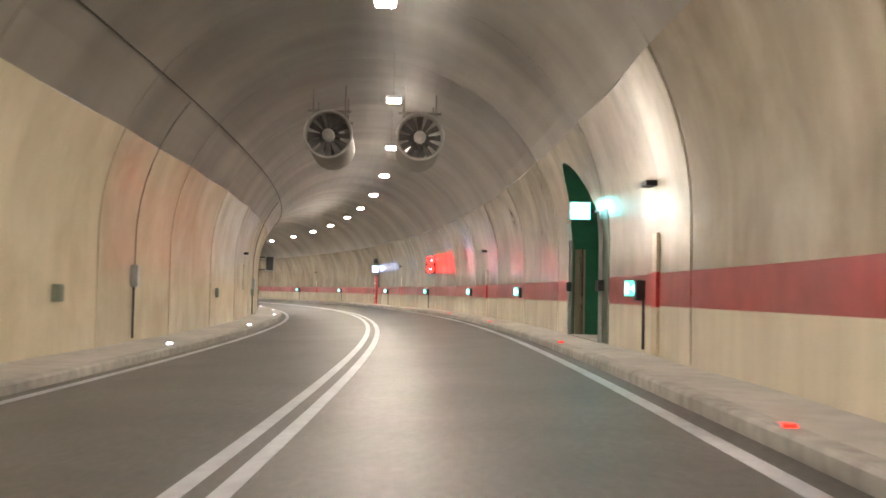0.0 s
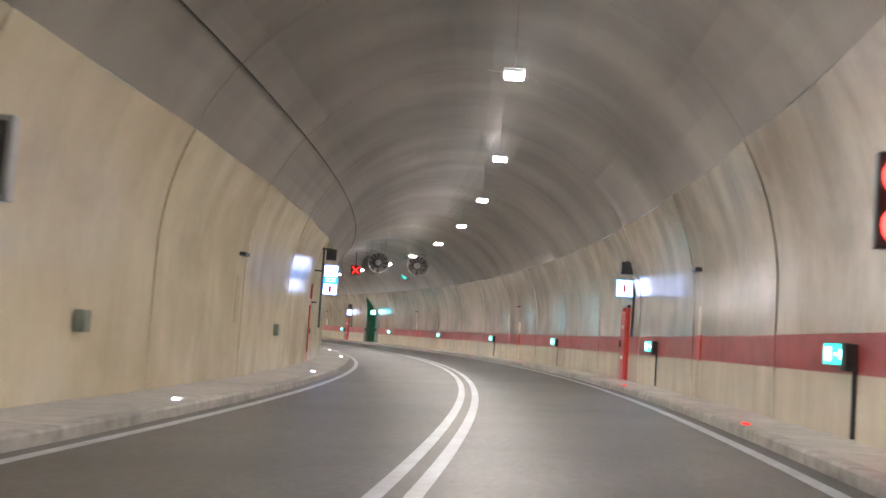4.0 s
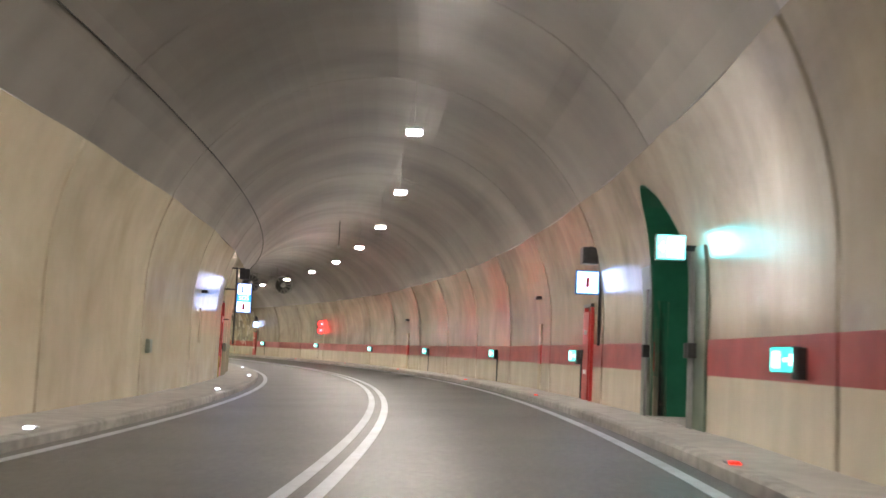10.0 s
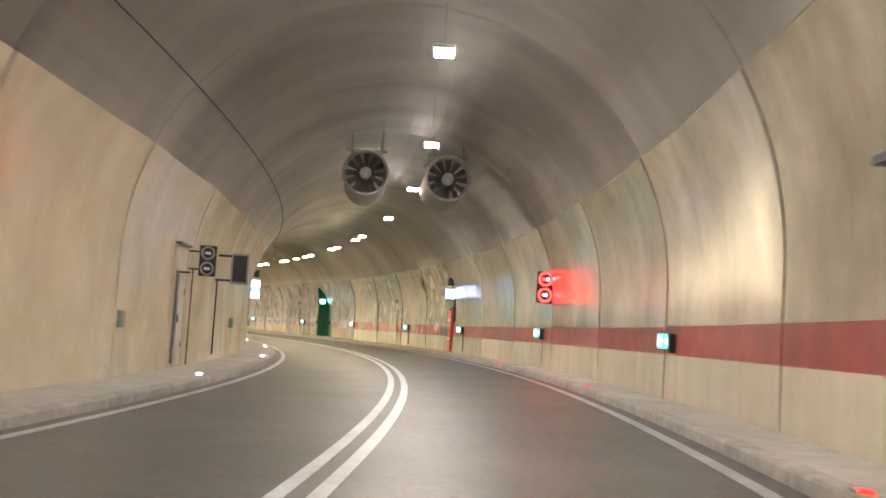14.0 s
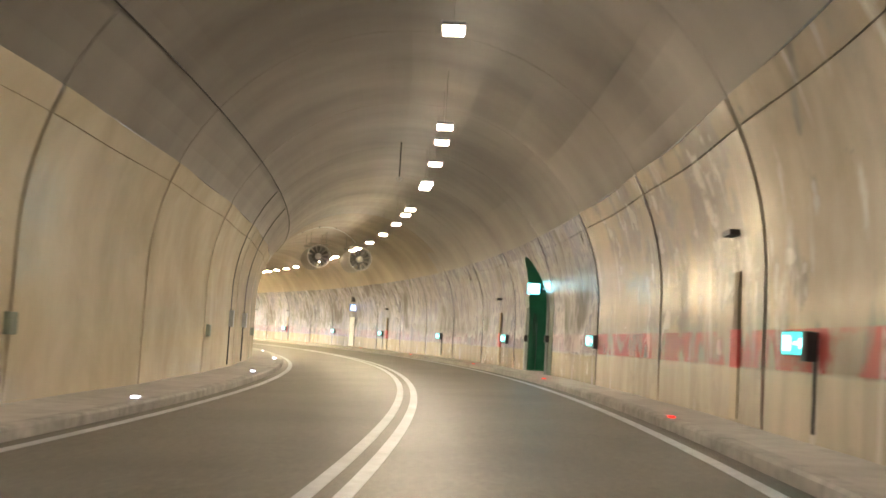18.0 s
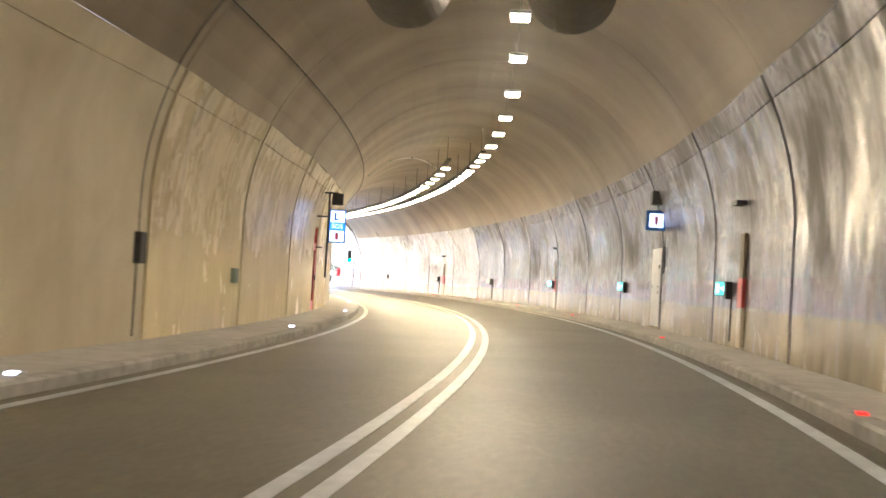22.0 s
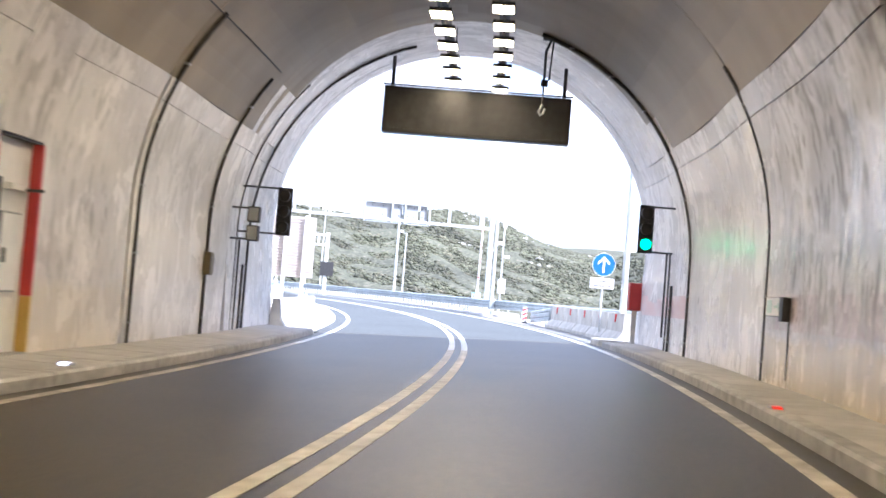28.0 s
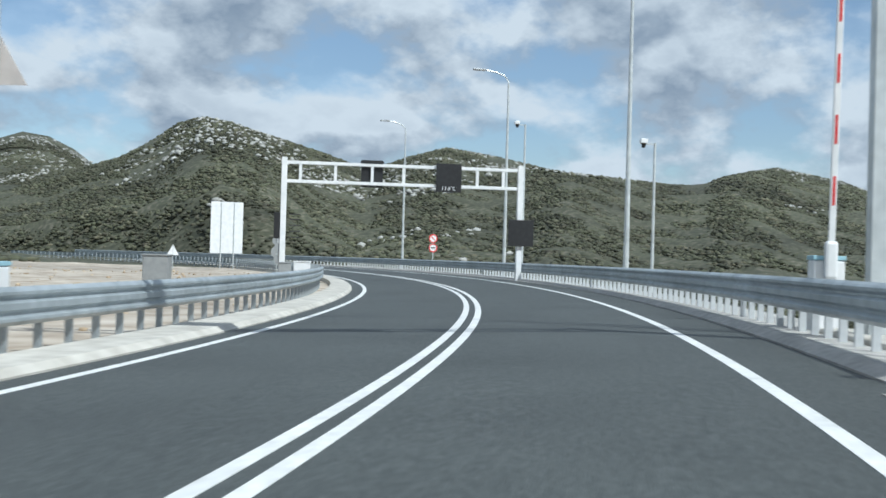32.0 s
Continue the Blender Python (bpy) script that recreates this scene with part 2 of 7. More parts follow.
    if pale > 0:
        col = mix(rng_(tex(2.1, 0.35, 7, 21.0, 0.62, 0.4), 0.58, 0.68, 0, pale), col, pale_col)
    matt = None
    if smear > 0:   # broad damp stains
        d = calc("ADD", tex(1.3, 0.5, 8, 52.0, 0.62, 0.5), calc("MULTIPLY", calc("SUBTRACT", tex(0.16, 0.3, 3, 57.0), 0.5), 0.7))
        md = calc("MULTIPLY", rng_(d, 0.46, 0.64, 0, smear), calc("SUBTRACT", 1.0, low))
        md = calc("MULTIPLY", md, rng_(sp.outputs["Y"], 1.3, 1.75, 0.1, 1))
        col = mix(md, col, mould_col)
        matt = md
    if mould > 0:
        d = calc("ADD", tex(5.5, 1.5, 6, 12.0, 0.6, 0.3), calc("MULTIPLY", calc("SUBTRACT", tex(0.3, 0.45, 4, 15.0), 0.5), 0.7))
        md = rng_(d, 0.50, 0.60, 0, mould)
        if dado:
            md = calc("MULTIPLY", md, calc("SUBTRACT", 1.0, calc("MULTIPLY", low, 0.8)))
        col = mix(md, col, mould_col)
        matt = md if matt is None else calc("MAXIMUM", matt, md)
    oi = n.new("ShaderNodeObjectInfo")
    col = mix(1.0, col, rng_(oi.outputs["Random"], 0, 1, 0.93, 1.07), "MULTIPLY")
    l.new(col, b.inputs["Base Color"])
    r = calc("ADD", rng_(tex(1.2, 0.8, 6, 31.0), 0.3, 0.7, rough - 0.03, rough + 0.07), calc("MULTIPLY", fac, 0.05) if fac is not None else 0.0)
    if matt is not None:
        r = calc("ADD", r, calc("MULTIPLY", matt, 0.3))
        l.new(rng_(matt, 0, 0.8, 0.5, 0.22), b.inputs["Specular IOR Level"])
    l.new(r, b.inputs["Roughness"])
    bn = n.new("ShaderNodeBump")
    bn.inputs["Strength"].default_value, bn.inputs["Distance"].default_value = 0.06, 0.02
    l.new(tex(3.5, 3.0, 5, 40.0), bn.inputs["Height"])
    l.new(bn.outputs["Normal"], b.inputs["Normal"])
    return m


def island_tint(m, lo, hi):
    """Makes every loose clump of a joined mesh a little lighter or darker."""
    n, l = m.node_tree.nodes, m.node_tree.links
    b = n["Principled BSDF"]
    geo, mr, mul = n.new("ShaderNodeNewGeometry"), n.new("ShaderNodeMapRange"), n.new("ShaderNodeMix")
    mr.inputs["To Min"].default_value, mr.inputs["To Max"].default_value = lo, hi
    l.new(geo.outputs["Random Per Island"], mr.inputs["Value"])
    mul.data_type, mul.blend_type = "RGBA", "MULTIPLY"
    mul.inputs["Factor"].default_value = 1
    l.new(b.inputs["Base Color"].links[0].from_socket, mul.inputs["A"])
    l.new(mr.outputs["Result"], mul.inputs["B"])
    l.new(mul.outputs["Result"], b.inputs["Base Color"])


def tint_along(m, spans):
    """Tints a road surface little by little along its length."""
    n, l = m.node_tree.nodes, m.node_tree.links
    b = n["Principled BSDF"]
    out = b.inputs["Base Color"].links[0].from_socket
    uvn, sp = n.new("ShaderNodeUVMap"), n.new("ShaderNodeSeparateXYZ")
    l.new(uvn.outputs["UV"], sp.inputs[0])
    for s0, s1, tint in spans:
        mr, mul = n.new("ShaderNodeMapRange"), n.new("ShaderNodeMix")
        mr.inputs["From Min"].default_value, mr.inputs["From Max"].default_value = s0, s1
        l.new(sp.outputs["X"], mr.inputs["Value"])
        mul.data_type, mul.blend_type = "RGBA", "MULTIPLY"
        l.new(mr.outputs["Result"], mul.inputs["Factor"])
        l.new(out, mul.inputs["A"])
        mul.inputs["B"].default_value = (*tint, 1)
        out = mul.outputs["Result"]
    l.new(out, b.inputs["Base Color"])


M = {}
M["asphalt"] = material("asphalt", [(0.036, 0.041, 0.039), (0.058, 0.064, 0.061), (0.088, 0.097, 0.093)], 16, 0.62, bump=0.4, bump_scale=60, big=0.16, big_scale=0.35, detail=8)
M["asphalt_tunnel"] = material("asphalt_tunnel", [(0.050, 0.050, 0.049), (0.074, 0.072, 0.068), (0.102, 0.099, 0.092)], 14, 0.46, spec=0.36, bump=0.14, bump_scale=50, stretch=(1, 1, 1), big=0.24, big_scale=0.4, detail=8)
M["paint_white"] = material("road_paint", [(0.62, 0.62, 0.60), (0.80, 0.80, 0.78)], 8, 0.5, bump=0.1, big=0.08, big_scale=1.2)
# The car's headlamp light is put into this paint as a cool tint.
M["paint_headlamp"] = material("road_paint_headlamp_tint", [(0.34, 0.365, 0.41), (0.47, 0.50, 0.55)], 7, 0.42, bump=0.1, big=0.15, big_scale=0.8)
# Yellow lamp light is mixed into this paint's colour along with dirt.
M["paint_dirt_lamplight"] = material("road_paint_dirt_lamplight", [(0.32, 0.285, 0.22), (0.44, 0.40, 0.325), (0.56, 0.52, 0.44)], 5, 0.55, bump=0.1, big=0.2, big_scale=0.7, detail=8)
# Yellow lamp light put into the asphalt; then darker and browner to the portal.
tint_along(M["asphalt_tunnel"], ((250.0, 345.0, (1.14, 1.06, 0.78)), (375.0, 418.0, (0.44, 0.395, 0.32))))
M["kerb"] = material("kerb_concrete", [(0.30, 0.29, 0.27), (0.46, 0.44, 0.41)], 5, 0.8, bump=0.2, bump_scale=40, big=0.15, big_scale=0.5, pieces=0.06)
M["walkway"] = material("walkway_concrete", [(0.38, 0.365, 0.34), (0.47, 0.45, 0.42)], 3.0, 0.75, bump=0.2, bump_scale=30, big=0.12, big_scale=0.4, pieces=0.06)
M["wall"] = wall_paint("wall_paint_cream", ((0.55, 0.475, 0.335), (0.68, 0.605, 0.455)), ((0.22, 0.205, 0.185), (0.40, 0.38, 0.35)), streak=0.07, rough=0.2)
# The outer wall's duller light is put into a darker cream,
# and headlamp glow is painted into its lighter lower band.
M["wall_dimmed"] = wall_paint("wall_paint_dimmed", ((0.285, 0.245, 0.184), (0.425, 0.375, 0.29)), ((0.22, 0.205, 0.185), (0.40, 0.38, 0.35)), streak=0.14, dado=(1.07, (0.61, 0.555, 0.44)), rough=0.19)
M["wall_mix"] = wall_paint("wall_paint_flaking", ((0.55, 0.46, 0.285), (0.70, 0.615, 0.41)), ((0.40, 0.335, 0.225), (0.58, 0.505, 0.375)), wear=0.10, streak=0.12, mould=0.25, dado=(1.7, (0.67, 0.57, 0.35)), edge=0.8, rough=0.21, soft=0.22, mould_col=(0.27, 0.215, 0.13), smear=0.35)
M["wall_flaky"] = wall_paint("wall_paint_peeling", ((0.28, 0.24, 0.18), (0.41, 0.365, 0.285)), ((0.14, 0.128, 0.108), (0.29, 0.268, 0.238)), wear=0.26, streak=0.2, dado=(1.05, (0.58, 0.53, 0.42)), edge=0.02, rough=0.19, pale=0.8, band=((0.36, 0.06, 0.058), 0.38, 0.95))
# Daylight's lavender sheen is put into this paint and its pale streaks.
M["wall_stained_daylit"] = wall_paint("wall_stained_daylight_tint", ((0.215, 0.212, 0.26), (0.39, 0.388, 0.46)), ((0.13, 0.125, 0.13), (0.25, 0.245, 0.27)), wear=0.16, streak=0.36, mould=0.65, dado=(1.02, (0.43, 0.375, 0.26)), edge=0.10, rough=0.2, pale=0.6, band=((0.36, 0.25, 0.29), 0.42, 0.75), soft=0.09, mould_col=(0.075, 0.066, 0.052), smear=0.85, pale_col=(0.70, 0.70, 0.82))
M["wall_mottled"] = wall_paint("wall_mottled_concrete", ((0.52, 0.50, 0.51), (0.74, 0.72, 0.735)), ((0.34, 0.318, 0.31), (0.58, 0.56, 0.555)), wear=0.16, streak=0.2, mould=0.65, dado=(0.95, (0.60, 0.53, 0.40)), edge=0.2, rough=0.22, band=((0.56, 0.46, 0.48), 0.42, 0.7), soft=0.1, mould_col=(0.11, 0.095, 0.075), smear=0.42)
M["wall_pale"] = wall_paint("wall_pale_concrete", ((0.60, 0.565, 0.55), (0.78, 0.745, 0.73)), ((0.44, 0.41, 0.395), (0.64, 0.61, 0.595)), wear=0.14, streak=0.15, mould=0.4, dado=(0.9, (0.64, 0.59, 0.52)), edge=0.4, rough=0.24)
M["wall_grey"] = wall_paint("wall_grey_concrete", ((0.70, 0.67, 0.655), (0.84, 0.815, 0.80)), ((0.50, 0.475, 0.46), (0.66, 0.64, 0.625)), wear=0.12, streak=0.1, mould=0.15, rough=0.24)
M["wall_exit"] = wall_paint("wall_worn_by_exit", ((0.52, 0.475, 0.43), (0.68, 0.64, 0.605)), ((0.40, 0.355, 0.30), (0.58, 0.545, 0.51)), wear=0.16, streak=0.2, mould=0.35, dado=(1.55, (0.63, 0.545, 0.385)), edge=0.9, rough=0.22, soft=0.18, mould_col=(0.22, 0.18, 0.12), smear=0.5)
M["duct_ochre"] = material("duct_ochre_brown", [(0.13, 0.095, 0.045), (0.20, 0.15, 0.075)], 2.5, 0.55, big=0.2, big_scale=0.8)
M["niche_yellow"] = material("niche_ochre_paint", [(0.46, 0.30, 0.06), (0.56, 0.38, 0.09)], 3, 0.5, big=0.15, big_scale=0.8)
M["ceiling"] = material("ceiling_concrete", [(0.20, 0.183, 0.158), (0.27, 0.246, 0.215), (0.33, 0.302, 0.266)], 0.55, 0.48, bump=0.05, bump_scale=4, stretch=(0.8, 0.35, 1), coords="UV", big=0.22, big_scale=0.25, detail=6)
# Yellow lamp light by the exit is painted into this vault colour.
M["ceiling_lamp_brown"] = material("ceiling_lamp_brown", [(0.19, 0.152, 0.098), (0.26, 0.212, 0.145), (0.33, 0.275, 0.195)], 0.55, 0.48, bump=0.05, bump_scale=4, stretch=(0.8, 0.35, 1), coords="UV", big=0.22, big_scale=0.25, detail=6)
M["joint"] = material("joint_dark", [(0.02, 0.019, 0.018), (0.04, 0.038, 0.035)], 4, 0.9)
M["stripe"] = material("stripe_red", [(0.30, 0.045, 0.045), (0.40, 0.07, 0.065)], 2, 0.4, coords="UV", big=0.12, big_scale=0.5, pieces=0.04)
M["stripe_faint"] = material("stripe_faint_pink", [(0.66, 0.60, 0.58), (0.62, 0.47, 0.45), (0.58, 0.38, 0.36)], 1.1, 0.45, stretch=(0.8, 1.2, 1), coords="UV", detail=6)
M["green_paint"] = material("green_steel", [(0.015, 0.13, 0.07), (0.025, 0.17, 0.095)], 3, 0.35, big=0.12, big_scale=0.8)
M["green_rim"] = material("dull_green_panel", [(0.085, 0.13, 0.095), (0.15, 0.19, 0.145)], 2.2, 0.4, big=0.2, big_scale=0.7)
M["red_paint"] = material("red_enamel", [(0.42, 0.03, 0.028), (0.52, 0.045, 0.04)], 3, 0.38)
M["dark_metal"] = material("dark_grey_metal", [(0.03, 0.03, 0.032), (0.05, 0.05, 0.052)], 5, 0.5, metal=0.3)
M["black"] = material("black_housing", [(0.012, 0.012, 0.013), (0.022, 0.022, 0.023)], 6, 0.5)
M["grey_metal"] = material("grey_painted_metal", [(0.28, 0.29, 0.29), (0.36, 0.37, 0.37)], 4, 0.45, metal=0.2)
M["green_grey"] = material("grey_green_plastic", [(0.16, 0.20, 0.16), (0.22, 0.25, 0.20)], 4, 0.6)
M["galv"] = material("galvanised_steel", [(0.50, 0.53, 0.53), (0.64, 0.67, 0.67)], 3.5, 0.42, metal=0.3, bump=0.03, big=0.12, big_scale=0.7)
M["galv_dark"] = material("weathered_zinc", [(0.34, 0.38, 0.40), (0.48, 0.52, 0.54)], 3.0, 0.45, metal=0.45, big=0.15, big_scale=0.5)
M["post_white"] = material("pale_zinc_post", [(0.55, 0.57, 0.58), (0.70, 0.72, 0.73)], 4, 0.5, metal=0.3)
M["white_paint"] = material("white_enamel", [(0.70, 0.71, 0.71), (0.82, 0.82, 0.82)], 3, 0.4)
M["red_sign"] = material("red_sheeting", [(0.55, 0.03, 0.03), (0.66, 0.05, 0.045)], 3, 0.45)
M["blue_sign"] = material("blue_sheeting", [(0.015, 0.12, 0.42), (0.02, 0.15, 0.50)], 3, 0.4)
M["concrete_new"] = material("pale_concrete", [(0.40, 0.375, 0.33), (0.56, 0.535, 0.48)], 2.5, 0.75, bump=0.15, bump_scale=20, big=0.12, big_scale=0.6, pieces=0.05)
M["fan_steel"] = material("fan_steel", [(0.09, 0.086, 0.08), (0.14, 0.135, 0.13)], 4, 0.6, metal=0.1, big=0.15, big_scale=1.0)
M["fan_rim"] = material("fan_rim_steel", [(0.34, 0.33, 0.30), (0.46, 0.45, 0.42)], 4, 0.34, metal=0.5)
M["fan_dark"] = material("fan_inner", [(0.05, 0.05, 0.05), (0.08, 0.08, 0.08)], 4, 0.6)
M["fan_hanger"] = material("fan_hanger_grey", [(0.22, 0.205, 0.18), (0.28, 0.26, 0.23)], 4, 0.6)
M["alu_pale"] = material("pale_aluminium", [(0.50, 0.455, 0.425), (0.64, 0.585, 0.55)], 3, 0.5, metal=0.1, big=0.1, big_scale=0.8)
M["cable"] = material("black_cable", [(0.03, 0.028, 0.027), (0.05, 0.048, 0.045)], 9, 0.6)
M["lens"] = material("lamp_lens", [(0.9, 0.9, 0.85), (0.95, 0.95, 0.9)], 2, 0.3, emit=(1.0, 0.89, 0.80), power=LAMP_POWER)
M["lens_mid"] = material("lamp_lens_mid", [(0.9, 0.9, 0.85), (0.95, 0.95, 0.9)], 2, 0.3, emit=(1.0, 0.82, 0.54), power=MID_POWER)
M["lens_late"] = material("lamp_lens_late", [(0.9, 0.9, 0.85), (0.95, 0.95, 0.9)], 2, 0.3, emit=(1.0, 0.80, 0.46), power=LATE_POWER)
M["lens_exit"] = material("lamp_lens_exit", [(0.9, 0.9, 0.85), (0.95, 0.95, 0.9)], 2, 0.3, emit=(1.0, 0.78, 0.40), power=EXIT_POWER)
M["lens_end"] = material("lamp_lens_end_exit", [(0.9, 0.9, 0.85), (0.95, 0.95, 0.9)], 2, 0.3, emit=(1.0, 0.77, 0.40), power=END_POWER)
M["led_red"] = material("led_red", [(0.8, 0.05, 0.02), (0.9, 0.06, 0.03)], 2, 0.3, emit=(1.0, 0.02, 0.012), power=0.13)
M["led_red_soft"] = material("sign_red_light", [(0.8, 0.05, 0.02), (0.9, 0.06, 0.03)], 2, 0.3, emit=(1.0, 0.012, 0.010), power=1.1)
M["led_white"] = material("led_white", [(0.9, 0.9, 0.95), (0.95, 0.95, 1)], 2, 0.3, emit=(0.80, 0.86, 1.0), power=1.2)
M["led_green"] = material("led_green", [(0.05, 0.8, 0.5), (0.06, 0.9, 0.6)], 2, 0.3, emit=(0.0, 1.0, 0.30), power=2.4)
M["led_arrow"] = material("led_arrow_green", [(0.05, 0.5, 0.4), (0.06, 0.55, 0.42)], 2, 0.3, emit=(0.0, 0.9, 0.55), power=0.12)
M["sign_white"] = material("lit_sign_white", [(0.9, 0.92, 0.95), (0.95, 0.97, 1)], 2, 0.3, emit=(0.60, 0.74, 1.0), power=0.2)
M["sign_blue"] = material("lit_sign_blue", [(0.03, 0.18, 0.6), (0.04, 0.2, 0.65)], 2, 0.3, emit=(0.03, 0.30, 1.0), power=0.12)
M["sign_edge"] = material("lit_sign_edge", [(0.35, 0.6, 0.85), (0.4, 0.65, 0.9)], 2, 0.3, emit=(0.25, 0.55, 1.0), power=0.22)
M["sign_cyan"] = material("lit_sign_green", [(0.05, 0.6, 0.45), (0.06, 0.65, 0.5)], 2, 0.3, emit=(0.04, 0.80, 0.62), power=0.11)
M["sign_exit"] = material("lit_exit_sign", [(0.05, 0.6, 0.45), (0.06, 0.65, 0.5)], 2, 0.3, emit=(0.06, 0.80, 0.80), power=0.7)
M["sign_bright"] = material("lit_exit_sign_white", [(0.9, 0.92, 0.95), (0.95, 0.97, 1)], 2, 0.3, emit=(0.45, 0.85, 1.0), power=1.0)
# Daylight washing out the sign's green is put into this pale copy.
M["sign_washed"] = material("daylight_washed_green", [(0.42, 0.58, 0.52), (0.5, 0.66, 0.6)], 3, 0.4)
M["sign_pale"] = material("pale_green_symbol", [(0.6, 0.9, 0.85), (0.65, 0.95, 0.9)], 2, 0.3, emit=(0.25, 0.95, 0.82), power=0.55)
M["sign_help"] = material("lit_help_sign", [(0.9, 0.92, 0.95), (0.95, 0.97, 1)], 2, 0.3, emit=(0.50, 0.58, 1.0), power=0.45)
M["ground"] = material("stony_ground", [(0.25, 0.20, 0.15), (0.42, 0.36, 0.29), (0.52, 0.47, 0.40)], 0.7, 0.9, bump=0.5, bump_scale=3, big=0.2, big_scale=0.05, detail=8)
M["hillside"] = material("scrub_hillside", [(0.036, 0.040, 0.023), (0.068, 0.070, 0.042), (0.16, 0.145, 0.11)], 0.8, 0.95, bump=0.8, bump_scale=2.5, big=0.3, big_scale=0.03, detail=10, lo=0.36, hi=0.72)
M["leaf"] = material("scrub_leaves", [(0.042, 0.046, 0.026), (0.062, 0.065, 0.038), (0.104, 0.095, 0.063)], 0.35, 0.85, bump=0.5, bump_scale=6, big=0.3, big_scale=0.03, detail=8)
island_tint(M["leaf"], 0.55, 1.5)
M["rock_pale"] = material("weathered_limestone", [(0.30, 0.295, 0.275), (0.50, 0.495, 0.465)], 0.8, 0.9, bump=0.5, bump_scale=3, detail=8)
M["rock_block"] = material("limestone_block", [(0.34, 0.28, 0.20), (0.50, 0.43, 0.34), (0.64, 0.58, 0.49)], 1.6, 0.9, bump=0.5, bump_scale=6, big=0.2, big_scale=0.5, detail=8)
M["rock"] = material("limestone", [(0.24, 0.175, 0.115), (0.40, 0.31, 0.21), (0.56, 0.48, 0.37)], 0.9, 0.9, bump=0.6, bump_scale=4, big=0.25, big_scale=0.3, detail=9)


# ---------------------------------------------------------------- mesh helpers
def link(name, bm, mat, parent=None, label="", smooth=False):
    me = bpy.data.meshes.new(name)
    bm.to_mesh(me)
    bm.free()
    if smooth:
        me.shade_smooth()
    me.materials.append(mat)
    ob = new(name, me)
    if parent is not None:
        ob.parent = parent
    if label:
        ob["label"] = label
    return ob


def part(name, bm, mat, parent, label="", smooth=False):
    return link(name, bm, mat, parent, label, smooth)


def thing(name, m, label, category, group=""):
    ob = new(name)
    ob.matrix_basis = m
    ob.empty_display_size = 0.2
    return tagged(ob, label, category, group)


def box(x0, x1, y0, y1, z0, z1, bevel=0.0, bm=None):
    bm = bm or bmesh.new()
    r = bmesh.ops.create_cube(bm, size=1, matrix=Matrix.Translation(((x0 + x1) / 2, (y0 + y1) / 2, (z0 + z1) / 2)) @ Matrix.Diagonal((x1 - x0, y1 - y0, z1 - z0, 1)))
    if bevel > 0:
        es = {e for v in r["verts"] for e in v.link_edges}
        bmesh.ops.bevel(bm, geom=list(es), offset=bevel, segments=2, affect="EDGES", profile=0.5)
    return bm


def tube(a, b, r0, r1=None, n=10, bm=None):
    bm = bm or bmesh.new()
    a, b = Vector(a), Vector(b)
    d = b - a
    m = Matrix.Translation((a + b) / 2) @ d.to_track_quat("Z", "Y").to_matrix().to_4x4()
    bmesh.ops.create_cone(bm, cap_ends=True, segments=n, radius1=r0, radius2=r0 if r1 is None else r1, depth=d.length, matrix=m)
    return bm


def bent_tube(points, r, n=8, bm=None):
    """One closed pipe through several points."""
    bm = bm or bmesh.new()
    ps = [Vector(p) for p in points]
    rows = []
    for i, p in enumerate(ps):
        d = (ps[min(i + 1, len(ps) - 1)] - ps[max(i - 1, 0)]).normalized()
        q = d.to_track_quat("Z", "Y")
        rows.append([bm.verts.new(p + q @ Vector((r * math.cos(2 * math.pi * k / n), r * math.sin(2 * math.pi * k / n), 0))) for k in range(n)])
    for a, b in zip(rows, rows[1:]):
        off = min(range(n), key=lambda o: (a[0].co - b[o].co).length)
        for k in range(n):
            bm.faces.new((a[k], a[(k + 1) % n], b[(k + 1 + off) % n], b[(k + off) % n]))
    bm.faces.new(rows[0][::-1])
    bm.faces.new(rows[-1])
    bmesh.ops.recalc_face_normals(bm, faces=bm.faces)
    return bm


def disc(c, r, depth, n=24, bm=None):
    """A short cylinder that faces along y."""
    bm = bm or bmesh.new()
    bmesh.ops.create_cone(bm, cap_ends=True, segments=n, radius1=r, radius2=r, depth=depth, matrix=Matrix.Translation(c) @ pose(0, 0, 0, 90))
    return bm


def ring(c, r0, r1, y0, y1, n=32, bm=None):
    """A ring about the y axis."""
    bm = bm or bmesh.new()
    vs = []
    for i in range(n):
        a = 2 * math.pi * i / n
        ca, sa = math.cos(a), math.sin(a)
        vs.append([bm.verts.new((c[0] + r * ca, c[1] + y, c[2] + r * sa)) for r, y in ((r0, y0), (r1, y0), (r1, y1), (r0, y1))])
    for i in range(n):
        p, q = vs[i], vs[(i + 1) % n]
        for j in range(4):
            bm.faces.new((p[j], p[(j + 1) % 4], q[(j + 1) % 4], q[j]))
    bmesh.ops.recalc_face_normals(bm, faces=bm.faces)
    return bm


def prism(points, y0, y1, bm=None):
    """A flat outline in x, z pulled from y0 to y1."""
    bm = bm or bmesh.new()
    a = [bm.verts.new((x, y0, z)) for x, z in points]
    b = [bm.verts.new((x, y1, z)) for x, z in points]
    fs = [bm.faces.new(a), bm.faces.new(b[::-1])]
    for i in range(len(points)):
        j = (i + 1) % len(points)
        fs.append(bm.faces.new((a[j], a[i], b[i], b[j])))
    bmesh.ops.recalc_face_normals(bm, faces=fs)
    return bm


